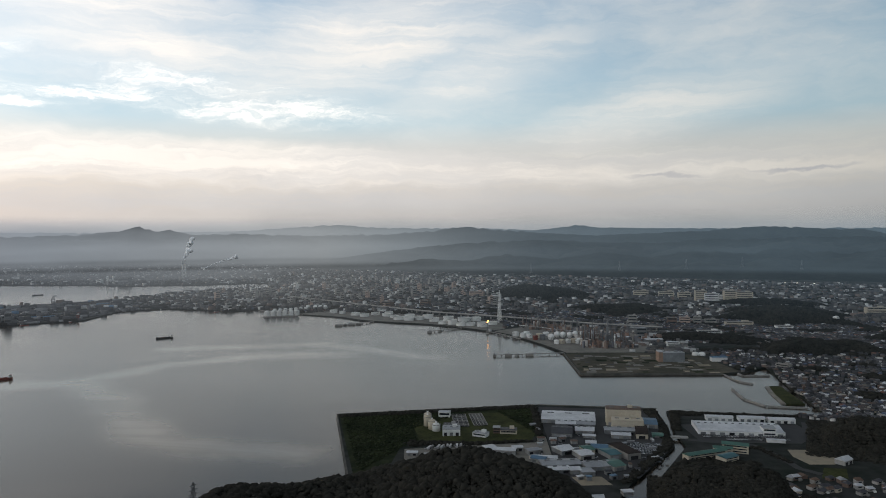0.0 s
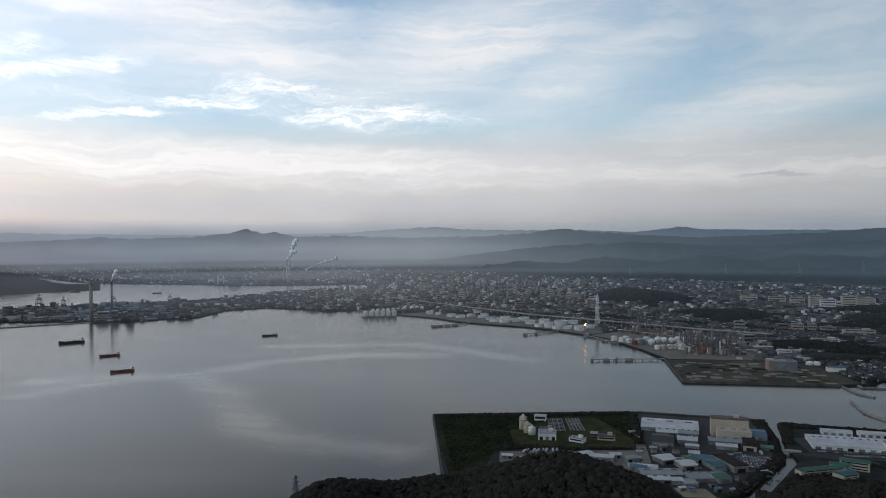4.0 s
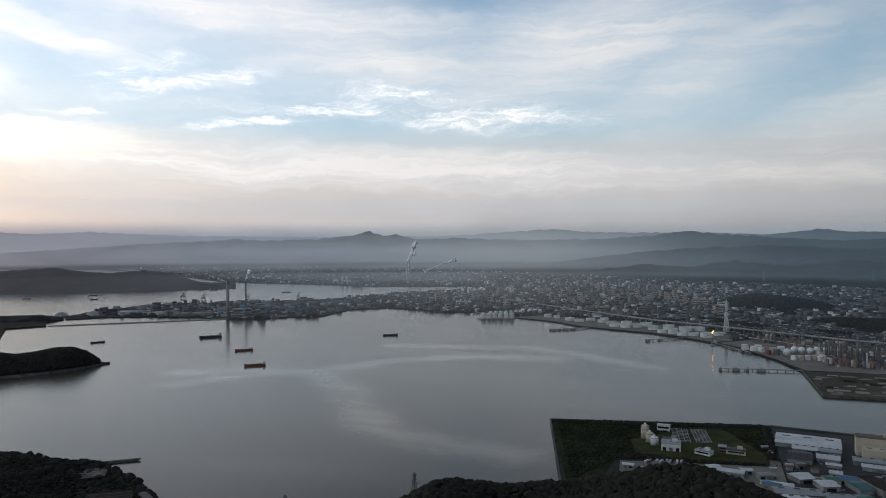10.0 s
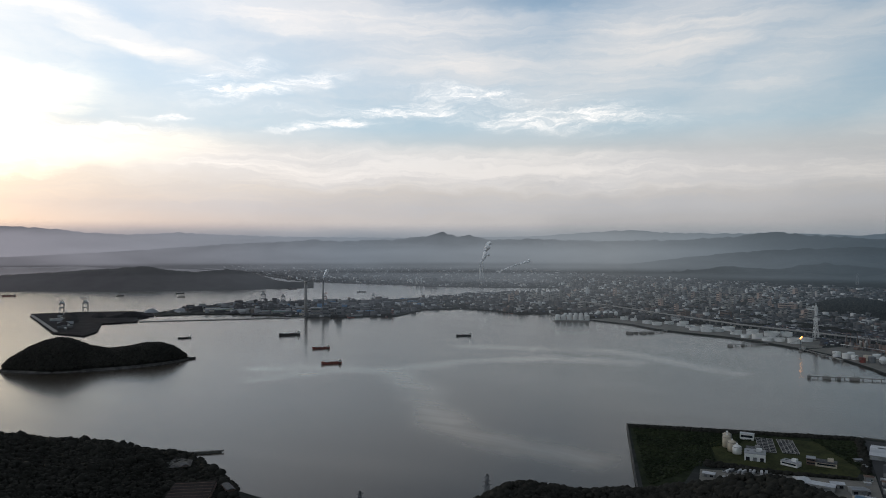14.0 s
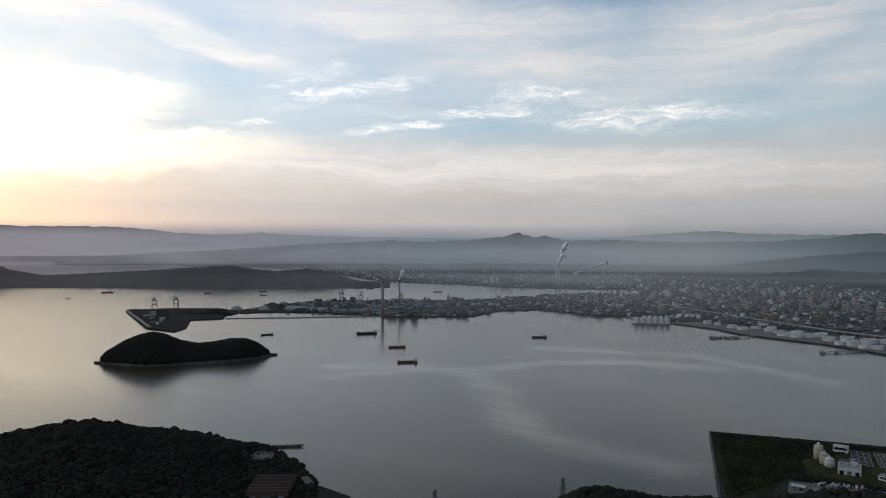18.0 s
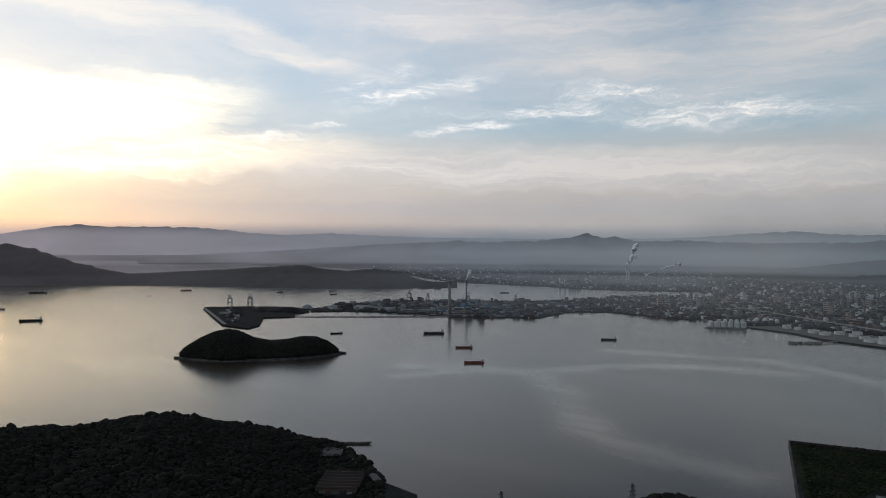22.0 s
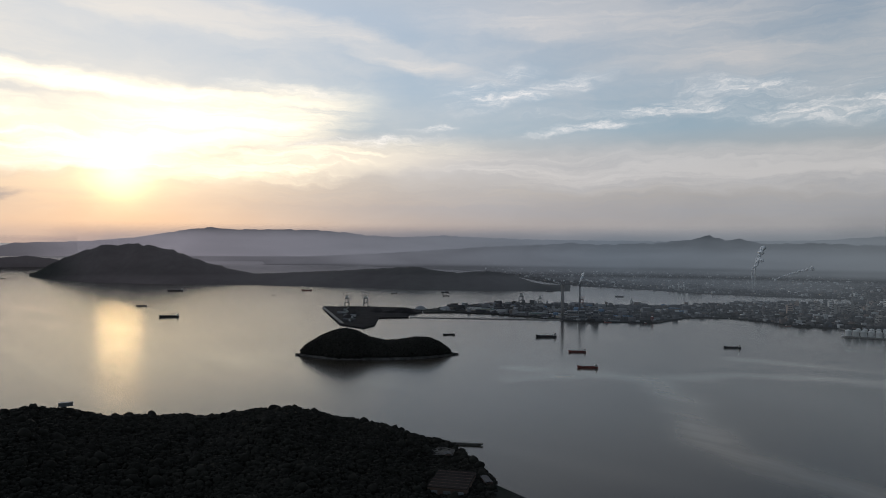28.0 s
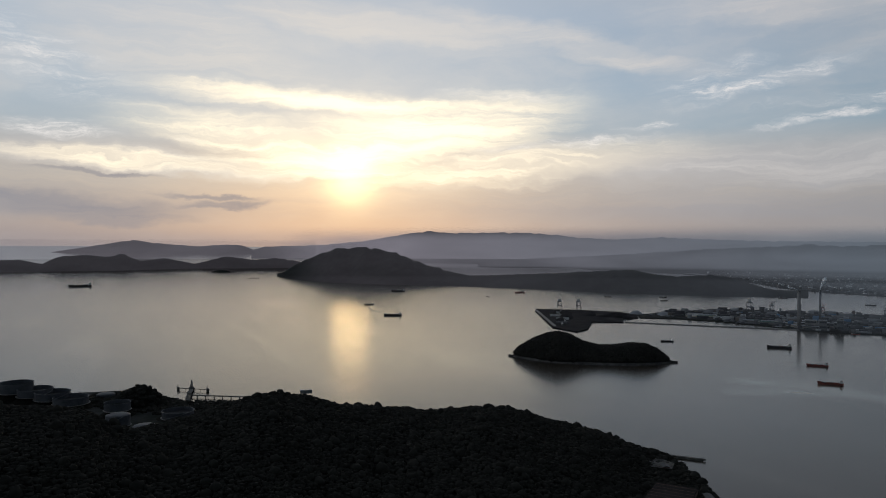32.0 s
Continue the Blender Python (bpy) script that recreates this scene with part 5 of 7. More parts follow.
# ---- ships ----
def ship(x, y, length, turn, hull, label, stern=1, name="cargo_ship"):
    t = thing(name, x, y, 0, turn, label, "ship", "ships in the bay")
    L, W, Dp = length, length * 0.155, length * 0.085
    bm = B()
    prof = [(-0.5, 0.75), (-0.46, 1.0), (0.25, 1.0), (0.40, 0.7), (0.5, 0.05)]
    low = [[bm.verts.new((u * L * 0.97, s * W / 2 * q * 0.85, -1.2)) for s in (-1, 1)] for u, q in prof]
    top = [[bm.verts.new((u * L, s * W / 2 * q, Dp * (1.0 if u < 0.25 else 1.0 + 0.5 * (u - 0.25) / 0.25))) for s in (-1, 1)] for u, q in prof]
    for i in range(len(prof) - 1):
        for s in (0, 1):
            bm.faces.new((low[i][s], low[i + 1][s], top[i + 1][s], top[i][s]))
        bm.faces.new((top[i][0], top[i + 1][0], top[i + 1][1], top[i][1]))
    bm.faces.new((low[0][0], low[0][1], top[0][1], top[0][0]))
    bm.faces.new((low[-1][0], low[-1][1], top[-1][1], top[-1][0]))
    part("hull", bm, hull, t)
    part("deckhouse", box(box(B(), -0.40 * L, 0, Dp, L * 0.10, W * 0.9, L * 0.05), -0.40 * L, 0, Dp + L * 0.05, L * 0.075, W * 0.7, L * 0.035), WHITE, t, "white deckhouse")
    part("bridge", box(B(), -0.385 * L, 0, Dp + L * 0.085, L * 0.05, W * 1.0, L * 0.02), GLASSY, t)
    part("funnel", tube(B(), -0.44 * L, 0, Dp + L * 0.05, L * 0.016, L * 0.07, n=10), hull, t)
    part("mast", tube(B(), -0.37 * L, 0, Dp + L * 0.1, L * 0.004, L * 0.07, n=6), STEEL, t)
    part("foremast", tube(B(), 0.42 * L, 0, Dp, L * 0.004, L * 0.09, n=6), STEEL, t)
    for k in range(4):
        part("hatch", box(B(), (-0.22 + 0.15 * k) * L, 0, Dp, L * 0.12, W * 0.6, L * 0.015), rng.choice([GREY_ROOF, RUST, STEEL]), t)
    part("deck_pipe", beam(B(), (-0.3 * L, 0, Dp + L * 0.02), (0.3 * L, 0, Dp + L * 0.02), L * 0.005, 6), STEEL, t)
    part("rail", box(B(), 0.42 * L, 0, Dp * 1.3, L * 0.1, W * 0.5, L * 0.008), hull, t)
    return t


def across(x, y, flip=0, skew=0):
    """The turn that lays a ship broadside to the eye."""
    return math.degrees(math.atan2(y, x)) - 90 + 180 * flip + skew


for x, y, L, flip, hull, label in [(-1225, 1513, 58, 1, HULL_BLACK, "long dark cargo ship lying at anchor"), (-1003, 1355, 42, 1, RUST, "red-hulled coastal tanker at anchor"), (-858, 1195, 43, 1, RUST, "red-hulled tanker with a white deckhouse"),
                                   (-1433, 1341, 34, 1, HULL_BLACK, "small dark coaster at anchor"), (-795, 1711, 41, 1, HULL_BLACK, "dark coaster at anchor off the city"), (-2383, 926, 66, 1, HULL_BLACK, "dark cargo ship against bright water"),
                                   (-3665, 1456, 80, 1, HULL_BLACK, "far dark cargo ship under the island"), (-2870, 1005, 42, 1, HULL_BLACK, "small dark coaster under way"), (-3307, 2033, 56, 1, RUST, "far small cargo ship with red hull"),
                                   (-3109, 1722, 20, 1, HULL_BLACK, "far small dark fishing boat"), (-2860, 2283, 36, 0, HULL_BLACK, "far low dark cargo barge"), (-2545, 2361, 34, 0, HULL_BLACK, "far low dark cargo barge"), (-2731, 2526, 40, 0, HULL_BLACK, "far dark barge near the spit"),
                                   (-4812, -173, 130, 1, HULL_BLACK, "far bulk carrier off the low islands"), (-2440, 3040, 44, 0, HULL_BLACK, "far barge in the inlet"), (-1980, 3020, 44, 0, HULL_BLACK, "far barge in the inlet")]:
    ship(x, y, L, across(x, y, flip, rng.uniform(-12, 12)), hull, label)
for x, y in [(-1130, 2410), (-900, 2330), (-660, 2190), (60, 1752), (-1240, 2050), (-1330, 1962), (-590, 2232)]:
    ship(x, y, 24, rng.uniform(0, 180), rng.choice([HULL_BLACK, RUST, STEEL]), "small work boat moored at the quay", name="work_boat")


# ---- the spit: coal wharf, unloaders, domes ----
def gantry_crane(x, y, h, turn, label, mat=STEEL, boom=1):
    t = thing("gantry_crane", x, y, 3, turn, label, "crane", "cranes")
    w = h * 0.32
    for sx in (-1, 1):
        for sy in (-1, 1):
            part("leg", beam(B(), (sx * w / 2, sy * w / 2, -0.5), (sx * w * 0.4, sy * w * 0.4, h * 0.6), h * 0.02), mat, t)
    part("portal", box(box(B(), 0, 0, h * 0.3, w, w, h * 0.05), 0, 0, h * 0.58, w, w, h * 0.07), mat, t)
    part("cabin", box(B(), 0, 0, h * 0.65, w * 0.6, w * 0.6, h * 0.12), WHITE, t)
    part("mast", beam(beam(B(), (-w * 0.3, 0, h * 0.65), (0, 0, h), h * 0.015), (w * 0.3, 0, h * 0.65), (0, 0, h), h * 0.015), mat, t)
    if boom:
        part("boom", beam(B(), (-w * 0.2, 0, h * 0.75), (w * 1.1 * boom, 0, h * 0.98), h * 0.018), mat, t)
        part("stay", beam(B(), (0, 0, h), (w * 1.1 * boom, 0, h * 0.98), h * 0.008), mat, t)
    return t


gantry_crane(-2338, 1625, 52, 40, "tall grey ship unloader on the coal wharf", boom=-1)
gantry_crane(-2282, 1677, 54, 40, "tall grey ship unloader on the coal wharf", boom=-1)
gantry_crane(-1968, 2262, 56, 60, "shipyard crane behind the power station")
gantry_crane(-1891, 2294, 44, 60, "shipyard crane behind the power station")
gantry_crane(-1770, 2420, 40, 20, "red jib crane on the far quay", RUST)
gantry_crane(-1620, 2560, 36, 20, "grey jib crane on the far quay")
gantry_crane(-1240, 2085, 24, 0, "red quay crane unloading a barge", RUST)
gantry_crane(-1252, 2100, 20, 30, "red quay crane beside a barge", RUST)


def heap(name, x, y, rx, ry, h, turn, mat, label, category="heap", z=3.2, seed=0, kind="", ragged=0.0):
    """A mound with soft, uneven slopes; ragged: how far its outline wanders."""
    bm = B()
    out = [1 + ragged * (noise.noise(Vector((math.cos(a) * 1.7, math.sin(a) * 1.7, seed + 3))) + 0.6 * noise.noise(Vector((math.cos(a) * 4, math.sin(a) * 4, seed)))) for a in [2 * math.pi * i / 28 for i in range(28)]]
    rows = []
    for j in range(9):
        k = j / 8
        rows.append([bm.verts.new((rx * (1 - k) * math.cos(a) * out[i], ry * (1 - k) * math.sin(a) * out[i], h * (1 - (1 - k) ** 2.0) * (1 + 0.22 * noise.noise(Vector((math.cos(a) * 2, math.sin(a) * 2, seed + k * 2)))) - (0.6 if j == 0 else 0))) for i, a in enumerate([2 * math.pi * i / 28 for i in range(28)])])
    for a, b in zip(rows, rows[1:]):
        for i in range(28):
            bm.faces.new((a[i], a[(i + 1) % 28], b[(i + 1) % 28], b[i]))
    ob = part(name, bm, mat, smooth=True)
    p, s = site(x, y, z)
    ob.location, ob.rotation_euler, ob.scale = p, (0, 0, radians(turn)), (s, s, s)
    return tagged(ob, label, category, "", kind)


heap("rocky_islet", -6920, 950, 70, 105, 26, 8, FARWOOD, "low dark wooded islet off the island chain", "island", z=-1, seed=4.0, ragged=0.3)
heap("rocky_islet", -5622, 1014, 12, 60, 5, 8, FARWOOD, "flat dark rock awash in the bay", "island", z=-1, seed=8.0, ragged=0.4)
for x, y, rx, ry, h, tn in [(-2180, 1540, 95, 26, 13, -35), (-2060, 1460, 95, 26, 14, -35), (-2110, 1600, 80, 24, 12, -35), (-1985, 1385, 75, 20, 9, -38), (-2010, 1620, 60, 24, 9, 45), (-1975, 1640, 40, 20, 9, 45), (-2065, 1690, 40, 24, 8, 45)]:
    heap("coal_heap", x, y, rx, ry, h, tn, COAL, "long black coal heap on the wharf", seed=x)
for k in range(9):
    u = k / 8
    block("conveyor_house", -1850 - 380 * u + rng.uniform(-15, 15), 1300 + 250 * u + rng.uniform(-15, 15), rng.uniform(18, 46), 5, rng.uniform(5, 8), -33 + 90 * (k % 2), rng.choice([LIGHT_ROOF, STEEL, STEEL]), GREY_ROOF, "pale conveyor gallery between coal heaps", "conveyor", "conveyors")
block("quay_wall", -2085, 1385, 560, 10, 2.5, -27, CONCRETE, CONCRETE, "pale concrete wharf apron", "quay", z=1.5)
for x, y in [(-2065, 1779), (-1991, 1848)]:
    heap("coal_dome", x, y, 26, 26, 12, 0, GREY_ROOF, "dark domed store on the spit", "store", seed=y)
for k in range(26):
    u = rng.random()
    x, y = -1990 + 480 * u + rng.uniform(-20, 20), 1880 + 60 * u + rng.uniform(-5, 60)
    block("harbour_shed", x, y, rng.uniform(20, 55), rng.uniform(10, 18), rng.uniform(5, 9), 35 + rng.uniform(-4, 4), rng.choice([STEEL, CONCRETE, CREAM]), rng.choice([GREY_ROOF, LIGHT_ROOF, GREY_ROOF, GREEN_ROOF]), "long low harbour shed with a metal roof", "shed", "harbour sheds", gable=rng.choice([0, 2]))
# power station below the chimneys
for x, y, sx, sy, h in [(-1470, 1955, 34, 22, 26), (-1440, 1975, 30, 20, 20), (-1425, 1950, 22, 16, 30), (-1398, 1985, 26, 20, 24), (-1500, 1975, 40, 16, 14), (-1450, 1932, 50, 14, 10), (-1380, 1965, 18, 14, 34), (-1520, 2010, 34, 20, 16)]:
    block("power_station", x, y, sx, sy, h, 37, rng.choice([STEEL, CONCRETE, STEEL]), GREY_ROOF, "dark grey power station block", "building", "power station", storeys=2)
block("blue_hall", -1375, 2470, 40, 22, 15, 8, BLUE_ROOF, BLUE_ROOF, "bright blue factory hall on the peninsula")
block("white_hall", -1330, 2440, 44, 18, 9, 8, WHITE, LIGHT_ROOF, "long pale low factory hall", gable=2)
block("white_hall", -1410, 2430, 40, 18, 8, 8, WHITE, LIGHT_ROOF, "long pale low factory hall", gable=2)


# ---- the viaduct of the railway through the town ----
VIA = [(-800, 2845), (-643, 2691), (-371, 2427), (-146, 2225), (16, 2128), (155, 2036), (322, 1925), (470, 1860)]
via = thing("railway_viaduct", *VIA[0], 0, 0, "long pale elevated railway viaduct across the town", "viaduct")
for (x0, y0), (x1, y1) in zip(VIA, VIA[1:]):
    L, a = math.hypot(x1 - x0, y1 - y0), math.degrees(math.atan2(y1 - y0, x1 - x0))
    ox, oy = VIA[0]
    part("deck", box(B(), (x0 + x1) / 2 - ox, (y0 + y1) / 2 - oy, 10, L + 4, 12, 1.6, a), TANK_GREY, via)
    for s in (-1, 1):
        part("parapet", box(B(), (x0 + x1) / 2 - ox - s * 5.9 * math.sin(radians(a)), (y0 + y1) / 2 - oy + s * 5.9 * math.cos(radians(a)), 11.6, L + 4, 0.6, 2.0, a), PALE, via)
    n = int(L / 24)
    for k in range(n):
        part("pier", box(B(), x0 + (x1 - x0) * (k + 0.5) / n - ox, y0 + (y1 - y0) * (k + 0.5) / n - oy, 2.5, 2.2, 7, 7.6, a), CONCRETE, via)

# dark asphalt strip along the seaward side of the viaduct
strip_line = [(x - 17, y - 19) for x, y in VIA[1:-1]]
left, right = [], []
for i, (x, y) in enumerate(strip_line):
    (xa, ya), (xb, yb) = strip_line[max(0, i - 1)], strip_line[min(len(strip_line) - 1, i + 1)]
    L = math.hypot(xb - xa, yb - ya)
    left.append((x - (yb - ya) / L * 12, y + (xb - xa) / L * 12, 3.02)), right.append((x + (yb - ya) / L * 12, y - (xb - xa) / L * 12, 3.02))
mesh_object("road_railway", left + right, [(i, i + len(left), i + len(left) + 1, i + 1) for i in range(len(left) - 1)], ASPHALT, label="dark asphalt strip beside the viaduct", category="railway", kind="structure")

# ---- the near reclaimed square: treatment works, yards, sheds ----
def patch(name, pts, h, mat, label, category="ground"):
    return tagged(mesh_object(name, [(x, y, h) for x, y in pts], [tuple(range(len(pts)))], mat), label, category, "", "structure")


patch("ground_scrub", [(-199, 962), (72, 1026), (76, 870), (-10, 845), (-95, 838), (-100, 760), (-134, 716)], 3.02, GRASS, "rough green scrub on reclaimed land")
patch("pavement_works", [(-76, 845), (58, 842), (66, 880), (40, 985), (-50, 980), (-93, 922)], 3.03, GRASS2, "mown grass round the treatment works")
patch("pavement_yard", [(-91, 810), (-23, 826), (63, 842), (78, 866), (78, 740), (-20, 748), (-86, 756)], 3.045, PALE_LOT, "grey yard beside the hill")
patch("pavement_industrial", [(79, 1020), (235, 1004), (226, 835), (160, 720), (80, 700)], 3.03, ASPHALT, "dark asphalt of the industrial estate")
for pts, lab in [([(-202, 966), (76, 1030)], "a"), ([(-203, 966), (-139, 712)], "b"), ([(80, 1031), (246, 1012)], "c"), ([(262, 1000), (450, 974)], "d"), ([(178, 1266), (431, 1278)], "e"), ([(177, 1268), (173, 1488)], "f")]:
    (x0, y0), (x1, y1) = pts
    L, a = math.hypot(x1 - x0, y1 - y0), math.degrees(math.atan2(y1 - y0, x1 - x0))
    tagged(part("trim_seawall", box(B(), (x0 + x1) / 2, (y0 + y1) / 2, -1.5, L, 1.6, 5.6, a), SEAWALL), "grey concrete sea wall along the shore", "sea wall", "", "structure")


def shrubs(name, poly, count, size, label, seed, z=3.0, mat=None, squash=0.8):
    count = int(count * 1.6)
    rnd = random.Random(seed)
    xs, ys = [p[0] for p in poly], [p[1] for p in poly]
    places = [[] for _ in TUFTS]
    n = 0
    while n < count:
        x, y = rnd.uniform(min(xs), max(xs)), rnd.uniform(min(ys), max(ys))
        if inside(x, y, poly):
            r = size * rnd.uniform(0.5, 1.3)
            places[n % len(TUFTS)].append((x, y, z + r * 0.3 * squash, rnd.uniform(0, 6.3), r, r * rnd.uniform(0.8, 1.2), r * squash * rnd.uniform(0.7, 1.2)))
            n += 1
    for proto, pl in zip(TUFTS, places):
        joined(name, proto, pl, mat or LEAVES, label, "shrubs")


shrubs("shrub_belt", [(-198, 961), (70, 1025), (71, 1012), (-196, 950)], 420, 2.6, "dark shrub belt along the sea wall", 21)
shrubs("scrub", [(-192, 950), (-20, 985), (-90, 900), (-80, 850), (-130, 730)], 1500, 1.8, "low green scrub on reclaimed land", 22, mat=SCRUB, squash=0.5)
shrubs("scrub", [(20, 995), (70, 1008), (70, 900), (60, 900)], 500, 1.8, "low green scrub on reclaimed land", 23, mat=SCRUB, squash=0.5)
shrubs("tree_belt", [(-88, 842), (-10, 838), (56, 850), (62, 844), (-10, 828), (-90, 820)], 200, 2.4, "dark row of trees beside the yard", 24)
shrubs("tree_belt", [(70, 1020), (78, 1022), (76, 870), (68, 870)], 160, 2.6, "dark row of trees beside the road", 25)
shrubs("tree_belt", [(228, 1005), (245, 1008), (237, 918), (224, 834), (148, 706), (138, 706), (214, 838), (228, 920)], 420, 2.6, "dark trees along the canal", 26)
shrubs("tree_belt", [(264, 998), (300, 990), (300, 976), (270, 976), (250, 900), (244, 900)], 260, 2.8, "dark trees along the canal", 27)
shrubs("tree_belt", [(300, 984), (445, 970), (445, 978), (300, 992)], 160, 2.2, "dark trees along the shore", 28)
shrubs("tree_belt", [(192, 735), (232, 800), (300, 770), (250, 700), (175, 676)], 600, 3.4, "dark trees below the school", 29)
shrubs("tree_belt", [(432, 866), (480, 890), (490, 790), (443, 785), (440, 830)], 380, 3.2, "dark trees beside the playing field", 30)

# digester silos
for x, y, h, c in [(-72, 913, 12.5, CREAM), (-65, 897, 11, CREAM), (-59, 889, 8.5, WHITE), (-73, 928, 12, CREAM)]:
    t = thing("digester_silo", x, y, 3, 0, "pale domed digester silo of the treatment works", "silo", "digester silos")
    part("shell", tube(B(), 0, 0, -0.5, 5.0, h, n=24, dome=2.4), c, t, smooth=True)
    part("rim", ring(0, 0, h - 0.8, 5.3, 4.9, 0.6, 24), CONCRETE, t)
    part("cap", tube(B(), 0, 0, h + 1.6, 1.2, 1.8, n=12), WHITE, t)
    part("stair", box(B(), 5.2, 0, 0, 0.8, 1.2, h), STEEL, t)
w1 = block("works_hall", -39, 876, 22, 20, 8, 2, WHITE, GREY_ROOF, "white flat-roofed works building", storeys=0, vents=3, doors=3)
block("works_hall", -41, 901, 18, 16, 5, 2, DULL_WALL, TILE_DARK, "dark-roofed machine house of the works", vents=4)
block("works_hall", -52, 960, 16, 8, 7, -3, WHITE, LIGHT_ROOF, "small white works building", storeys=1)
block("boat_shaped_office", -2, 868, 18, 11, 4.5, -25, WHITE, GREY_ROOF, "small white angular office building", storeys=1, vents=2)
block("works_office", 18, 884, 9, 10, 7, -3, BROWN, GREY_ROOF, "brown brick end of a works office", storeys=2)
block("works_office", 33, 884, 21, 14, 4.5, -3, CREAM, TILE_DARK, "low works office with a dark roof", storeys=1, vents=4)


def basin(x, y, sx, sy, nx, ny, turn):
    t = thing("settling_basin", x, y, 3, turn, "concrete settling basins divided by pale walls", "basin", "settling basins")
    part("base", box(B(), 0, 0, -0.3, sx, sy, 1.2), ASPHALT, t)
    for i in range(nx):
        for j in range(ny):
            part("water_cell", box(B(), -sx / 2 + sx * (i + 0.5) / nx, -sy / 2 + sy * (j + 0.5) / ny, 0.9, sx / nx * 0.86, sy / ny * 0.82, 0.12), DARK, t, "dark still water in the cell")
    for i in range(nx + 1):
        part("wall", box(B(), -sx / 2 + sx * i / nx, 0, 0.9, 0.55, sy, 0.3), PALE, t)
    for j in range(ny + 1):
        part("cross_wall", box(B(), 0, -sy / 2 + sy * j / ny, 0.9, sx, 0.55, 0.26), PALE, t)
    part("gantry", box(B(), 0, sy * 0.1, 1.2, sx, 0.8, 0.4), STEEL, t)


basin(-30, 939, 19, 62, 3, 9, 6)
basin(-6, 944, 18, 60, 4, 11, 8)

# yard: sheds, parked trucks, cars
for x, y, sx, sy, h, tn, wall, roof, g in [(8, 805, 12, 14, 7, 30, WHITE, LIGHT_ROOF, 1.5), (22, 800, 32, 12, 6, -8, WHITE, LIGHT_ROOF, 1.2), (40, 812, 12, 9, 5, 10, WHITE, LIGHT_ROOF, 1.5), (57, 800, 14, 10, 6, 20, CREAM, GREY_ROOF, 1.5),
                                           (62, 770, 16, 12, 6, -20, WHITE, BLUE_ROOF, 1.5), (-80, 790, 12, 8, 4, 0, WHITE, LIGHT_ROOF, 1.0)]:
    block("yard_shed", x, y, sx, sy, h * 0.8, tn, DULL_WALL, roof, "white shed beside the wooded hill", "shed", "yard sheds", gable=g, doors=2)


def vehicle(x, y, turn, truck=False):
    t = thing("truck" if truck else "car", x, y, 3.07, turn, "parked white lorry in the yard" if truck else "parked car in a storage yard", "truck" if truck else "car", "parked lorries" if truck else "parked cars")
    L, W = (9.0, 2.5) if truck else (4.4, 1.8)
    part("body", box(B(), 0, 0, 0.35, L, W, 2.4 if truck else 0.75), PAINT_CARS, t)
    part("cab", box(B(), L * 0.38 if truck else -0.2, 0, 0.35 if truck else 1.1, L * 0.22 if truck else L * 0.5, W * 0.92, 2.6 if truck else 0.55, 0, 0.85), PAINT_CARS if truck else GLASSY, t)
    for sx in (-1, 1):
        for sy in (-1, 1):
            part("wheel", beam(B(), (sx * L * 0.32, sy * (W / 2 - 0.25), 0.35), (sx * L * 0.32, sy * (W / 2 + 0.02), 0.35), 0.36, 10), DARK, t)


rng = random.Random(31)
for k in range(26):
    vehicle(-66 + 3.6 * (k % 13) + rng.uniform(-0.8, 0.8), (812 if k < 13 else 786) + 0.28 * 3.6 * (k % 13) + rng.uniform(-1, 1), 80 + rng.uniform(-14, 14), k % 3 > 0)
for k in range(84):
    i, j = k % 12, k // 12
    vehicle(176 + 3.1 * i - 0.9 * j, 838 - 6.0 * j + rng.uniform(-0.4, 0.4), 90 + rng.uniform(-5, 5))
for k in range(10):
    vehicle(272 + 2.4 * k, 874, 90 + rng.uniform(-3, 3))

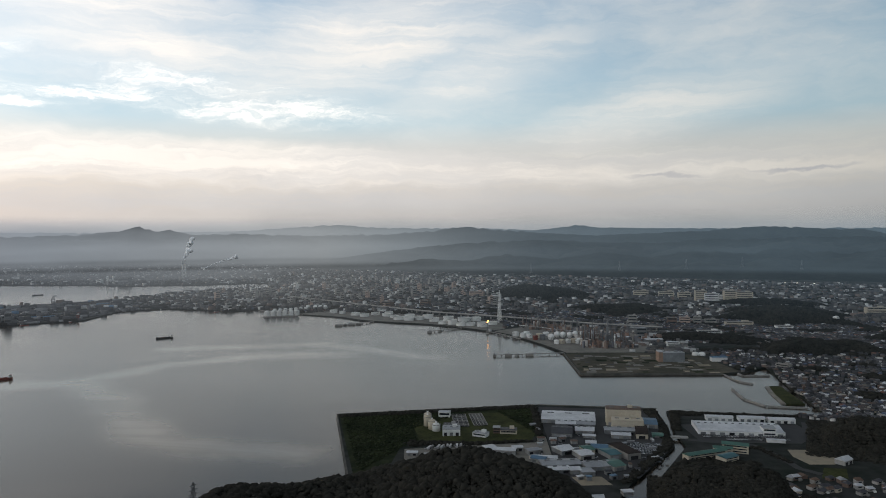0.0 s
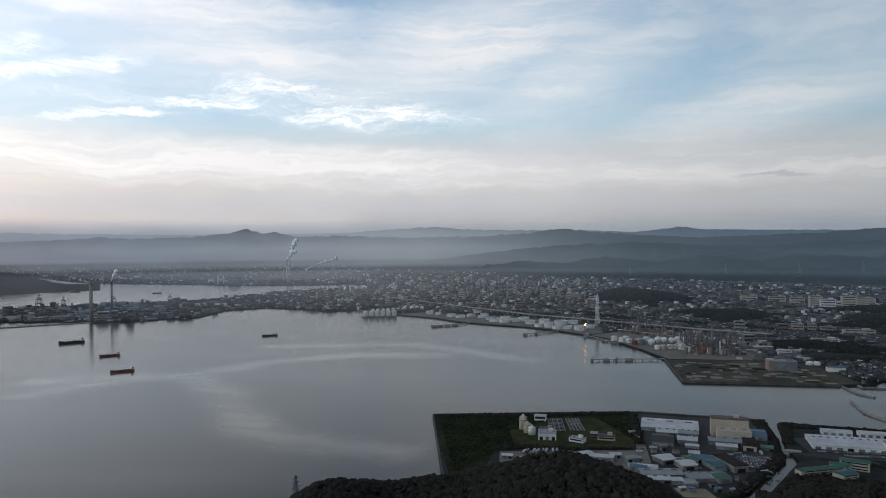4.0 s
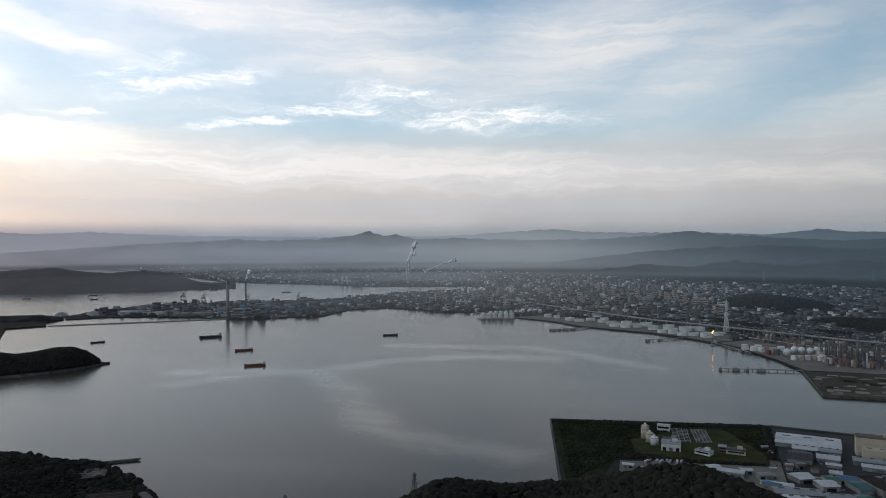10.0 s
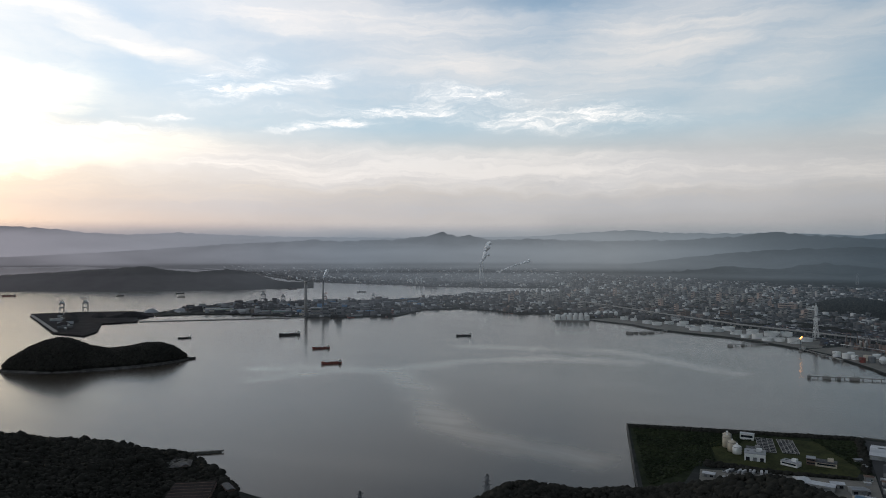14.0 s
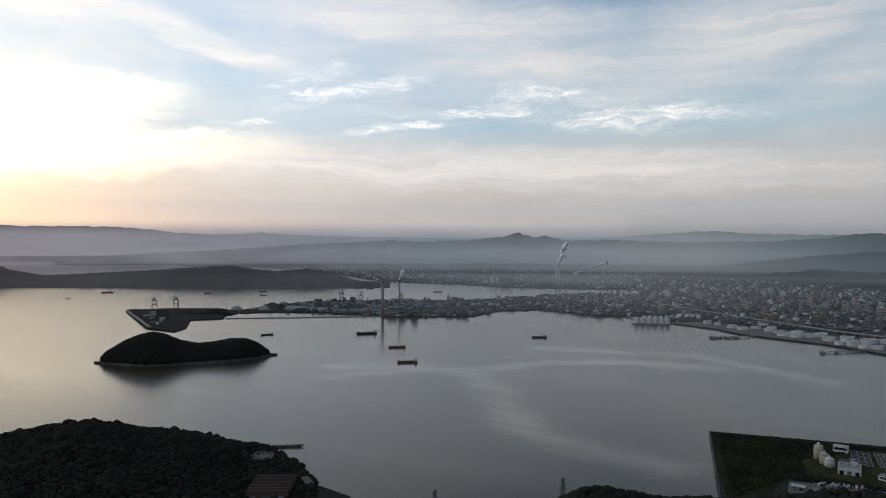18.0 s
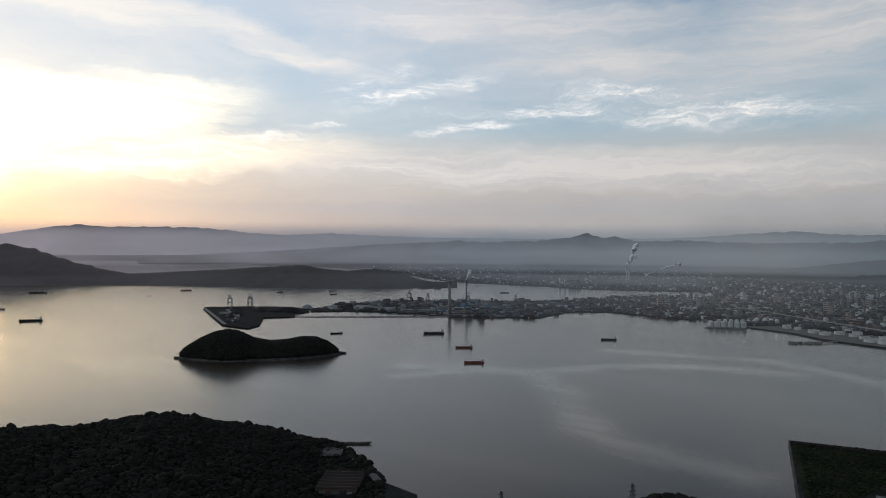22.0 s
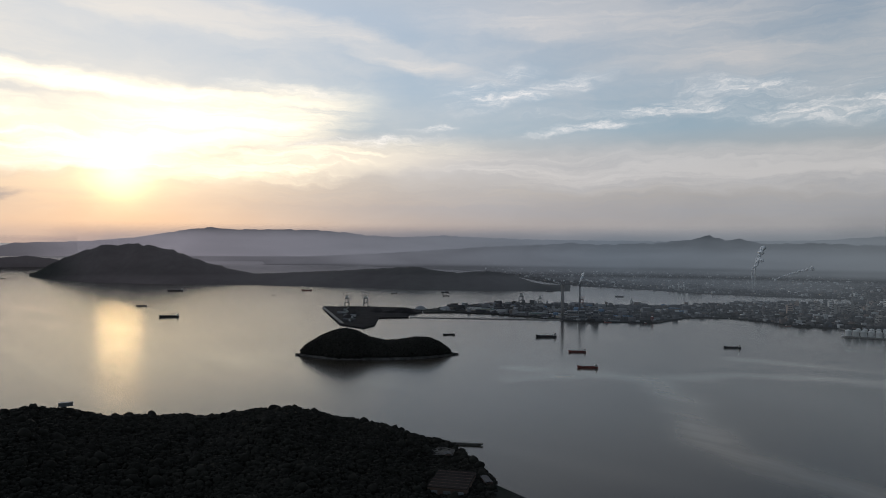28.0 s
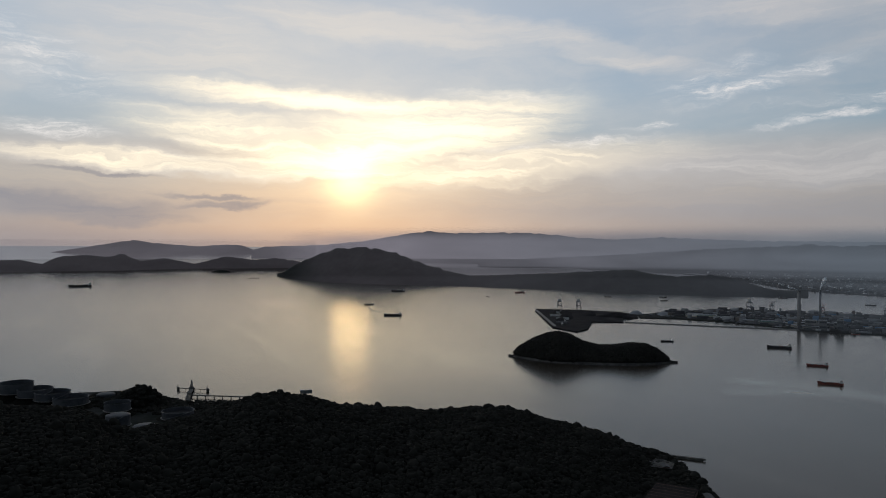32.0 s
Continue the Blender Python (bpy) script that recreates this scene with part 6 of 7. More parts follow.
# industrial estate
EST = [(116, 952, 70, 48, 7, -7, WHITE, LIGHT_ROOF, 3, "long warehouse with a white roof"), (109, 920, 26, 18, 6, -7, STEEL, LIGHT_ROOF, 2, "grey warehouse"), (100, 884, 25, 36, 6, -7, WHITE, TILE_DARK, 3, "dark gabled warehouse with a pale front"),
       (135, 918, 23, 18, 6, -8, STEEL, GREY_ROOF, 2, "grey warehouse"), (129, 889, 23, 20, 6, -8, WHITE, LIGHT_ROOF, 2.5, "white barrel-roofed shed"), (131, 866, 15, 9, 4, -8, WHITE, LIGHT_ROOF, 1, "small white shed"),
       (185, 930, 44, 20, 21, -6, CREAM, BROWN, 0, "large cream warehouse with a dark roof edge"), (186, 909, 39, 20, 12, -6, CREAM, CREAM, 0, "lower cream annex"), (172, 888, 37, 18, 7, -6, STEEL, GREY_ROOF, 2, "grey corrugated shed"), (170, 868, 23, 14, 6, -8, WHITE, LIGHT_ROOF, 2, "white-roofed shed"),
       (198, 882, 14, 42, 8, -10, CREAM, FELT, 2, "shed with a mossy green roof"), (219, 926, 16, 34, 7, -8, WHITE, BLUE_ROOF, 2, "white shed with a pale blue side"), (216, 874, 13, 13, 4, -12, GREEN_ROOF, GREEN_ROOF, 1, "green shed"), (206, 906, 12, 10, 5, -8, STEEL, GREY_ROOF, 1, "grey lean-to shed"),
       (160, 800, 17, 42, 10, 22, WHITE, FELT, 0, "long flat dark-roofed warehouse with white walls"), (135, 814, 19, 16, 7, -9, WHITE, BLUE_ROOF, 2, "workshop with a blue roof"), (143, 794, 14, 26, 7, 22, WHITE, TEAL_ROOF, 2, "workshop with a pale teal roof"),
       (120, 809, 11, 18, 6, 20, CREAM, GREEN_ROOF, 2, "workshop with a grey-green roof"), (113, 789, 17, 20, 7, 20, WHITE, LIGHT_ROOF, 2, "white workshop"), (92, 805, 17, 20, 7, 30, STEEL, LIGHT_ROOF, 3, "pale gabled workshop"), (128, 832, 12, 10, 6, -9, WHITE, LIGHT_ROOF, 2, "small white gabled workshop"),
       (72, 774, 20, 10, 6, -5, WHITE, LIGHT_ROOF, 1, "white house-like workshop"), (83, 757, 42, 20, 6, 8, STEEL, GREY_ROOF, 2, "wide workshop with a dull grey-green roof"), (76, 739, 30, 15, 5, 8, STEEL, LIGHT_ROOF, 1.5, "pale depot roof"), (121, 752, 28, 20, 6, 12, WHITE, GREY_ROOF, 3, "grey-roofed depot with a white gable"),
       (140, 754, 15, 24, 7, 24, WHITE, GREEN_ROOF, 2, "workshop with a dull green roof"), (96, 736, 11, 12, 6, 8, WHITE, LIGHT_ROOF, 2, "white shed"), (108, 733, 14, 15, 5, 12, WHITE, GREY_ROOF, 0, "flat white-framed shed"), (58, 777, 9, 13, 5, 20, CREAM, GREY_ROOF, 1, "small cream office"),
       (104, 650, 15, 15, 5, 12, WHITE, LIGHT_ROOF, 5, "white dome-like hall"), (138, 675, 10, 8, 5, 10, WHITE, LIGHT_ROOF, 1, "white house")]
# more sheds, lean-tos, containers and parked lorries that fill the lots
for k in range(64):
    x, y = rng.uniform(60, 215), rng.uniform(700, 930)
    if any(abs(x - e[0]) < e[2] * 0.6 + 4 and abs(y - e[1]) < e[3] * 0.6 + 4 for e in EST) or (x > 168 and 785 < y < 850) or x > 90 + 0.62 * (y - 600):
        continue
    sx = rng.uniform(3.5, 9)
    block("small_shed", x, y, sx, rng.uniform(3, 6), rng.uniform(2.6, 4), rng.choice([0, 8, 20, 24, 90]), rng.choice([CONCRETE, STEEL, DULL_WALL]), rng.choice([GREY_ROOF, GREY_ROOF, LIGHT_ROOF, TILE_DARK, BLUE_ROOF, RUSTY]), "small grey shed or container in a lot", "shed", "small sheds", gable=rng.choice([0, 1.2]), doors=1)
for k in range(80):
    x, y = rng.uniform(60, 205), rng.uniform(735, 930)
    if not any(abs(x - e[0]) < e[2] * 0.6 + 3 and abs(y - e[1]) < e[3] * 0.6 + 3 for e in EST):
        vehicle(x, y, rng.choice([0, 90, 20, 110]) + rng.uniform(-5, 5), k % 3 == 0)
for x, y, sx, sy, h, tn, wall, roof, g, lab in EST:
    if h < 12:
        h, wall = h * 0.72, rng.choice([DULL_WALL, DULL_WALL, CONCRETE]) if wall is WHITE else wall
    block("warehouse", x, y, sx, sy, h, tn, wall, roof, lab + " on the estate", "warehouse", "estate buildings", gable=g, doors=max(1, int(sx / 9)), vents=3 if sx > 20 else 0, storeys=1 if 9 < h < 12 else 0)
patch("pavement_bare_lot", [(91, 722), (122, 724), (129, 700), (98, 697)], 3.05, SAND, "bare brown lot near the canal")

# the store east of the canal, its car park, sheds behind
block("superstore", 322, 903, 102, 46, 4.8, -5.5, WHITE, LIGHT_ROOF, "long white-roofed superstore beside a car park", "store", doors=9, vents=0, storeys=0)
for k in range(4):
    block("roof_bay", 284 + 25.2 * k, 906.7 - 2.4 * k, 24.4, 45, 5.4, -5.5, LIGHT_ROOF, LIGHT_ROOF, "low pitched white roof bay of the superstore", "roof", "superstore bays", gable=3.2, z=3.0, vents=3)
block("store_entrance", 353, 884, 15, 16, 10, -5.5, WHITE, GREY_ROOF, "white glazed entrance block of the superstore", "entrance", storeys=2)
for x, y, L in [(317, 955, 34), (358, 952, 33), (394, 945, 33)]:
    block("long_shed", x, y, L, 13, 5, -6, WHITE, LIGHT_ROOF, "long pale shed along the shore", "shed", "shore sheds", gable=1.5, doors=4)
patch("pavement_carpark", [(258, 930), (410, 935), (408, 880), (378, 848), (262, 850)], 3.05, ASPHALT, "dark car park")
for k in range(46):
    vehicle(296 + 3.3 * (k % 23), 874 - 13 * (k // 23), 90 + rng.uniform(-4, 4))
block("gate_house", 350, 853, 20, 6, 3.5, -10, WHITE, LIGHT_ROOF, "low white gatehouse by the yard", gable=1)
# school
for x, y, sx, sy, h, tn, roof, lab in [(289, 815, 28, 13, 9, -20, GREEN_ROOF, "white school block with a green roof"), (247, 789, 54, 10, 7, 24, GREEN_ROOF, "long school wing with a green roof"), (267, 777, 20, 14, 7, 30, TEAL_ROOF, "school hall with a teal roof"), (272, 806, 20, 8, 7, -12, GREEN_ROOF, "white school block with a green roof")]:
    block("school", x, y, sx, sy, h, tn, CREAM, roof, lab, "school", "school buildings", gable=2, storeys=3)
patch("ground_playing_field", [(351, 824), (403, 823), (402, 793), (379, 772), (352, 771), (346, 798)], 3.06, SAND, "bare sandy school playing field")
patch("ground_lawn", [(362, 761), (384, 758), (371, 728), (344, 727)], 3.06, GRASS2, "small green lawn")
patch("ground_lot", [(405, 857), (426, 862), (429, 831), (396, 831)], 3.06, SAND, "pale bare lot beside the woods")
block("gymnasium", 390, 776, 16, 11, 5, 35, DULL_WALL, LIGHT_ROOF, "white school gymnasium with a rounded roof", "gymnasium", gable=3, doors=2)
block("bridge", 240, 869, 22, 7, 1.4, -10, CONCRETE, CONCRETE, "short concrete road bridge over the canal", "bridge", z=2.6)
for line, wd in [([(246, 862), (319, 838), (331, 798), (335, 757), (350, 740)], 9), ([(424, 945), (408, 905), (397, 869), (391, 828)], 7)]:
    lf, rt = [], []
    for i, (x, y) in enumerate(line):
        (xa, ya), (xb, yb) = line[max(0, i - 1)], line[min(len(line) - 1, i + 1)]
        L = math.hypot(xb - xa, yb - ya)
        lf.append((x - (yb - ya) / L * wd / 2, y + (xb - xa) / L * wd / 2, 3.075)), rt.append((x + (yb - ya) / L * wd / 2, y - (xb - xa) / L * wd / 2, 3.075))
    n = len(line)
    mesh_object("road", lf + rt, [(i, i + n, i + n + 1, i + 1) for i in range(n - 1)], ASPHALT, label="narrow asphalt road past the school", category="road", kind="structure")
shrubs("tree_belt", [(300, 838), (322, 832), (338, 776), (332, 774), (316, 826), (298, 830)], 90, 2.0, "dark hedge trees along the school road", 33)
# the flat-roofed hall below the headland
fh = block("shore_hall", -521, 494, 40, 54, 7, 35, BROWN, FELT, "brown flat-roofed hall below the headland", "hall", doors=3)
for k in range(6):
    part("roof_strip", box(B(), 0, -22 + 9 * k, 7.5, 40, 0.35, 0.2), RUSTY, fh, "dull roof strip")
for x, y, sx, sy in [(-505, 528, 20, 7), (-600, 560, 10, 7)]:
    block("shore_shed", x, y, sx, sy, 4, -30, BROWN, TILE_DARK, "low grey shed on the shore", "shed", "shore sheds", gable=1)
patch("ground_clearing", [(-628, 575), (-605, 578), (-590, 560), (-606, 545), (-622, 552)], 6.0, WET_ROCK, "bare earth clearing on the shore")

# ---- low wooded hills inside the town ----
for x, y, rx, ry, h, tn, n in [(190, 2880, 215, 130, 46, 3, 1500), (470, 2330, 170, 130, 20, -3, 1200), (900, 2130, 190, 190, 30, -4, 1800), (530, 1690, 140, 50, 15, -20, 900), (690, 1540, 85, 85, 20, 0, 900), (800, 1560, 55, 75, 16, 0, 600),
                               (1050, 1700, 120, 60, 30, 0, 500), (420, 2420, 90, 26, 12, -30, 300), (980, 2500, 200, 60, 26, -10, 500), (90, 2560, 70, 24, 10, -30, 250)]:
    ob = heap("wooded_knoll", x, y, rx, ry, h, tn, FOREST, "dark wooded hill inside the town", "hill", z=2.6, seed=x * 0.1, ragged=0.75)
    vs = [ob.matrix_basis @ v.co for v in ob.data.vertices]
    woods("knoll_wood", vs, [tuple(f.vertices) for f in ob.data.polygons if len(f.vertices) == 4], n * 3, 4.6 if y > 1800 else 3.4, "dark tree crowns on a knoll", int(x))


# ---- town: towers, blocks, houses ----
rng = random.Random(99)
KEEP_OUT = [[(100, 1960), (470, 1960), (470, 1270), (160, 1270), (20, 1840)],                       # refinery
            [(-520, 2330), (-60, 2190), (60, 2010), (60, 1830), (-600, 2100), (-720, 2250)],        # tank rows
            [(-2300, 1400), (-2300, 2050), (-1500, 2070), (-1380, 1900), (-1500, 1600)]]            # power station and spit
KNOLLS = [(190, 2880, 190, 115), (470, 2330, 140, 105), (900, 2130, 155, 155), (690, 1540, 72, 72), (800, 1560, 46, 62), (1050, 1700, 110, 55), (980, 2500, 180, 55), (500, 1590, 110, 50)]


def near_viaduct(x, y, w=32):
    for (x0, y0), (x1, y1) in zip(VIA, VIA[1:]):
        L2 = (x1 - x0) ** 2 + (y1 - y0) ** 2
        k = max(0, min(1, ((x - x0) * (x1 - x0) + (y - y0) * (y1 - y0)) / L2))
        if math.hypot(x - x0 - k * (x1 - x0), y - y0 - k * (y1 - y0)) < w:
            return True
    return False


def free(x, y):
    d = math.hypot(x, y)
    az = math.degrees(math.atan2(-x, y))
    if d > 3475:
        if d < curve(SHORE, az) + 25:
            return False
    elif not inside(x, y, TOWN):
        return False
    if d > curve([(-33, 4000), (-20, 4100), (-8, 4350), (5, 4900), (14, 5600), (20, 7000), (44, 8000)], az):
        return False
    if d < 1060 and x < 490 and y > 640:
        return False
    if any(inside(x, y, k) for k in KEEP_OUT) or any(((x - a) / b) ** 2 + ((y - c) / e) ** 2 < 1 for a, c, b, e in KNOLLS):
        return False
    return not near_viaduct(x, y)


def tower(x, y, sx, sy, h, turn, wall, label):
    t = thing("apartment_block", x, y, 3, turn, label, "building", "town blocks")
    part("wall", box(B(), 0, 0, -0.5, sx, sy, h + 0.5), wall, t)
    part("roof", box(B(), 0, 0, h, sx + 0.6, sy + 0.6, 0.8), CONCRETE, t)
    part("stair_house", box(B(), sx * 0.22, 0, h + 0.8, sx * 0.25, sy * 0.5, 3.2), wall, t)
    n = max(2, int(h / 7))
    for k in range(n):
        part("window_band", box(B(), 0, -sy / 2 - 0.06, h * (k + 0.45) / n, sx * 0.88, 0.2, h / n * 0.35), GLASSY, t)
    return t


WALLS = [WHITE, CONCRETE, PALE, PALE, CONCRETE, STEEL, PINKISH, CONCRETE]
made = 0
while made < 240:
    az, d = rng.uniform(-2, 22), rng.uniform(2450, 4100)
    v = way(az, 0) * d
    if not free(v.x, v.y) or (d < 2900 and rng.random() < 0.55):
        continue
    tower(v.x, v.y, rng.uniform(9, 22), rng.uniform(9, 14), rng.choice([12, 14, 18, 20, 24, 28, 36]) * rng.uniform(0.8, 1.15), rng.choice([-38, 52]) + rng.uniform(-6, 6), rng.choice(WALLS), rng.choice(["pale mid-rise town block with window bands", "tan apartment block in the town", "grey office block in the town"]))
    made += 1
for x, y, sx, sy, h, tn, m, lab in [(421, 1985, 24, 14, 26, -10, CONCRETE, "grey paired concrete apartment block"), (530, 1985, 26, 12, 20, -10, BROWN, "brown tiled apartment slab"), (566, 1988, 28, 12, 21, -10, PINKISH, "pinkish plaster apartment slab"), (600, 1985, 20, 12, 22, -10, CONCRETE, "grey concrete apartment slab"), (636, 1985, 30, 12, 15, -10, CONCRETE, "grey concrete apartment slab"),
                                    (562, 1765, 58, 12, 13, -4, WHITE, "long white school building"), (649, 2900, 60, 14, 26, -8, CREAM, "cream apartment slab on the rise"), (737, 2846, 60, 14, 26, -8, CREAM, "cream apartment slab on the rise"), (794, 2795, 50, 14, 26, -8, CREAM, "cream apartment slab on the rise"),
                                    (815, 2660, 40, 22, 44, -5, CREAM, "tall pale hospital block"), (850, 2650, 50, 24, 34, -5, WHITE, "pale wide hospital wing"), (935, 2700, 44, 24, 40, -5, CREAM, "large pale institute block"), (985, 2690, 60, 24, 36, -5, CREAM, "large pale institute block"), (900, 2720, 60, 20, 18, -5, WHITE, "low pale institute wing"),
                                    (702, 1955, 74, 14, 12, -4, CREAM, "long cream low town block"), (1215, 2230, 60, 20, 24, -4, CREAM, "large tan block at the town edge"), (793, 1885, 42, 18, 10, -4, WHITE, "white low flat hall"), (760, 2110, 40, 26, 14, 0, WHITE, "low white round-cornered hall"),
                                    (55, 2650, 30, 22, 34, -30, WHITE, "white slab behind the lattice tower"), (-20, 2900, 60, 40, 24, -10, PINKISH, "pinkish domed hall in the town"), (-60, 2330, 16, 14, 34, -35, STEEL, "dark tower block by the tanks"), (-330, 2450, 40, 20, 22, -35, BROWN, "brown block beside the railway"),
                                    (-200, 2480, 34, 18, 24, -35, BROWN, "dark brown block beside the railway"), (-1938, 3705, 70, 30, 40, -15, STEEL, "dark bulky plant on the far shore"), (-2110, 3760, 34, 20, 22, -15, WHITE, "pale block on the far shore"), (690, 1560, 30, 12, 10, -20, WHITE, "white hall among houses"), (560, 1330, 26, 10, 8, -50, CONCRETE, "grey hall by the shore road")]:
    tower(x, y, sx, sy, h, tn, m, lab)

PEN = [(-1240, 2320), (-1213, 2075), (-1373, 1955), (-1460, 1905), (-1740, 1880), (-2010, 1790), (-2080, 1990), (-2045, 2320), (-1870, 2390), (-1680, 2540), (-1470, 2810), (-1110, 2425)]
# houses: the nearest stand alone, the rest are one mass
GABLE_H = GABLE
near_count, walls, roofs, blocks, shade = 0, [], [], [], []


def house(x, y, sx, sy, h, turn):
    t = thing("house", x, y, 3, turn, rng.choice(["small house with a dark tiled hip roof", "small pale house with a grey tiled roof", "two-storey house with a dark roof"]), "house", "houses of the town")
    part("wall", box(B(), 0, 0, -0.4, sx, sy, h + 0.4), rng.choice([PALE, CREAM, CONCRETE, BROWN, CONCRETE]), t)
    bm = B()
    a, b, g = sx / 2 + 0.6, sy / 2 + 0.6, sy * 0.32
    vs = [bm.verts.new(p) for p in [(-a, -b, h), (a, -b, h), (a, b, h), (-a, b, h), (-a * 0.6, 0, h + g), (a * 0.6, 0, h + g)]]
    for f in ((0, 1, 5, 4), (2, 3, 4, 5), (1, 2, 5), (3, 0, 4), (3, 2, 1, 0)):
        bm.faces.new([vs[i] for i in f])
    part("roof", bm, rng.choice([TILE_DARK, TILE_DARK, TILE_DARK, TILE_DARK, GREY_ROOF, LIGHT_ROOF, TILE_BROWN, TILE_BROWN]), t)
    part("window", box(B(), 0, -sy / 2 - 0.05, h * 0.45, sx * 0.5, 0.15, 1.2), GLASSY, t)
    if rng.random() < 0.4:
        part("porch", box(B(), sx * 0.3, -sy / 2 - 1.2, -0.4, sx * 0.35, 2.4, h * 0.55 + 0.4), rng.choice([CONCRETE, WHITE]), t)


tries = 0
while len(walls) + len(blocks) < 30000 and tries < 230000:
    tries += 1
    az = rng.uniform(-33, 44)
    dip = rng.uniform(1.75, 20.0) if rng.random() < 0.45 else rng.uniform(1.75, 8.0)
    d = EYE / math.tan(radians(dip))
    v = way(az, 0) * d
    x, y = v.x, v.y
    if not free(x, y) or inside(x, y, PEN):
        continue
    green = noise.noise(Vector((x / 75, y / 75, 4.0)))
    if green > 0.24:
        if len(shade) < 9000:
            r = rng.uniform(3, 6) * (1 + d / 4000)
            p, s = site(x, y, 3)
            shade.append((p.x, p.y, p.z + r * 0.3, rng.uniform(0, 6), r * s, r * s, r * 0.7 * s))
        continue
    town = 0.9 if az < 15 else (0.7 if az < 24 else 0.4)
    if rng.random() > town:
        continue
    turn = rng.choice([-38, 52]) + 30 * noise.noise(Vector((x / 700, y / 700, 1.0))) + rng.uniform(-5, 5)
    p, s = site(x, y, 3)
    if d > 2300 and rng.random() < 0.45 or (x < -620 and rng.random() < 0.7):
        k = 1 + d / 12000
        sx, sy, h = rng.uniform(7, 18) * k, rng.uniform(6, 11) * k, rng.choice([4, 5, 6, 8, 10, 14])
        blocks.append((p.x, p.y, p.z - 0.4, radians(turn), sx * s, sy * s, h * s))
        continue
    k = 1 + max(0, d - 1500) / 9000
    sx, sy, h = rng.uniform(5, 8.5) * k, rng.uniform(4.2, 6) * k, rng.uniform(2.8, 4.4)
    if d < 1420 and near_count < 300:
        near_count += 1
        house(x, y, sx, sy, h, turn)
        continue
    walls.append((p.x, p.y, p.z - 0.4, radians(turn), sx * s, sy * s, (h + 0.4) * s))
    roofs.append((p.x, p.y, p.z + h * s, radians(turn), (sx + 1.2) * s, (sy + 1.2) * s, sy * 0.3 * s))
LANE = [(322, 750), (348, 732), (384, 718), (425, 745), (470, 770), (470, 640), (300, 640), (286, 690)]
made = 0
while made < 60:
    x, y = rng.uniform(280, 480), rng.uniform(640, 775)
    if inside(x, y, LANE):
        house(x, y, rng.uniform(6, 10), rng.uniform(5, 7), rng.uniform(2.8, 4.6), rng.choice([20, 110]) + rng.uniform(-20, 20))
        made += 1
joined("house_walls", CUBE, walls, CITY, "close-packed pale house walls of the town", "houses")
joined("house_roofs", GABLE, roofs, ROOFS, "close-packed dark gabled house roofs", "houses")
joined("town_blocks", CUBE, blocks, CITY, "mass of low flat-roofed town blocks", "buildings")
joined("town_trees", TUFTS[1], shade, LEAVES, "dark groves between the houses", "trees")

# peninsula sheds and works in one mass
works = []
while len(works) < 620:
    x, y = rng.uniform(-2100, -1100), rng.uniform(1780, 2800)
    if inside(x, y, PEN):
        works.append((x, y, 2.6, radians(35 + rng.uniform(-4, 4) + 90 * (rng.random() < 0.3)), rng.uniform(10, 48), rng.uniform(6, 17), rng.choice([2, 2.5, 3, 3, 4, 5, 6, 9, 13])))
while len(works) < 680:
    x, y = rng.uniform(-1460, -1230), rng.uniform(2930, 3440)
    if inside(x, y, INLET_QUAY):
        works.append((x, y, 2.6, radians(20 + rng.uniform(-4, 4)), rng.uniform(8, 30), rng.uniform(5, 12), rng.choice([3, 4, 5, 7])))
joined("harbour_works", CUBE, works, WORKS, "dense dark sheds and works of the peninsula", "buildings")
for x, y in [(1337, 3050), (1390, 3010), (1300, 3080)]:
    t = thing("floodlight_mast", x, y, 3, 0, "lit floodlight mast of a sports ground", "floodlight", "floodlights")
    part("pole", tube(B(), 0, 0, -0.5, 0.8, 46, n=8), STEEL, t)
    part("lamp", box(B(), 0, -1.0, 44, 3.4, 1.0, 2.6), LAMP, t, "glowing white floodlight")

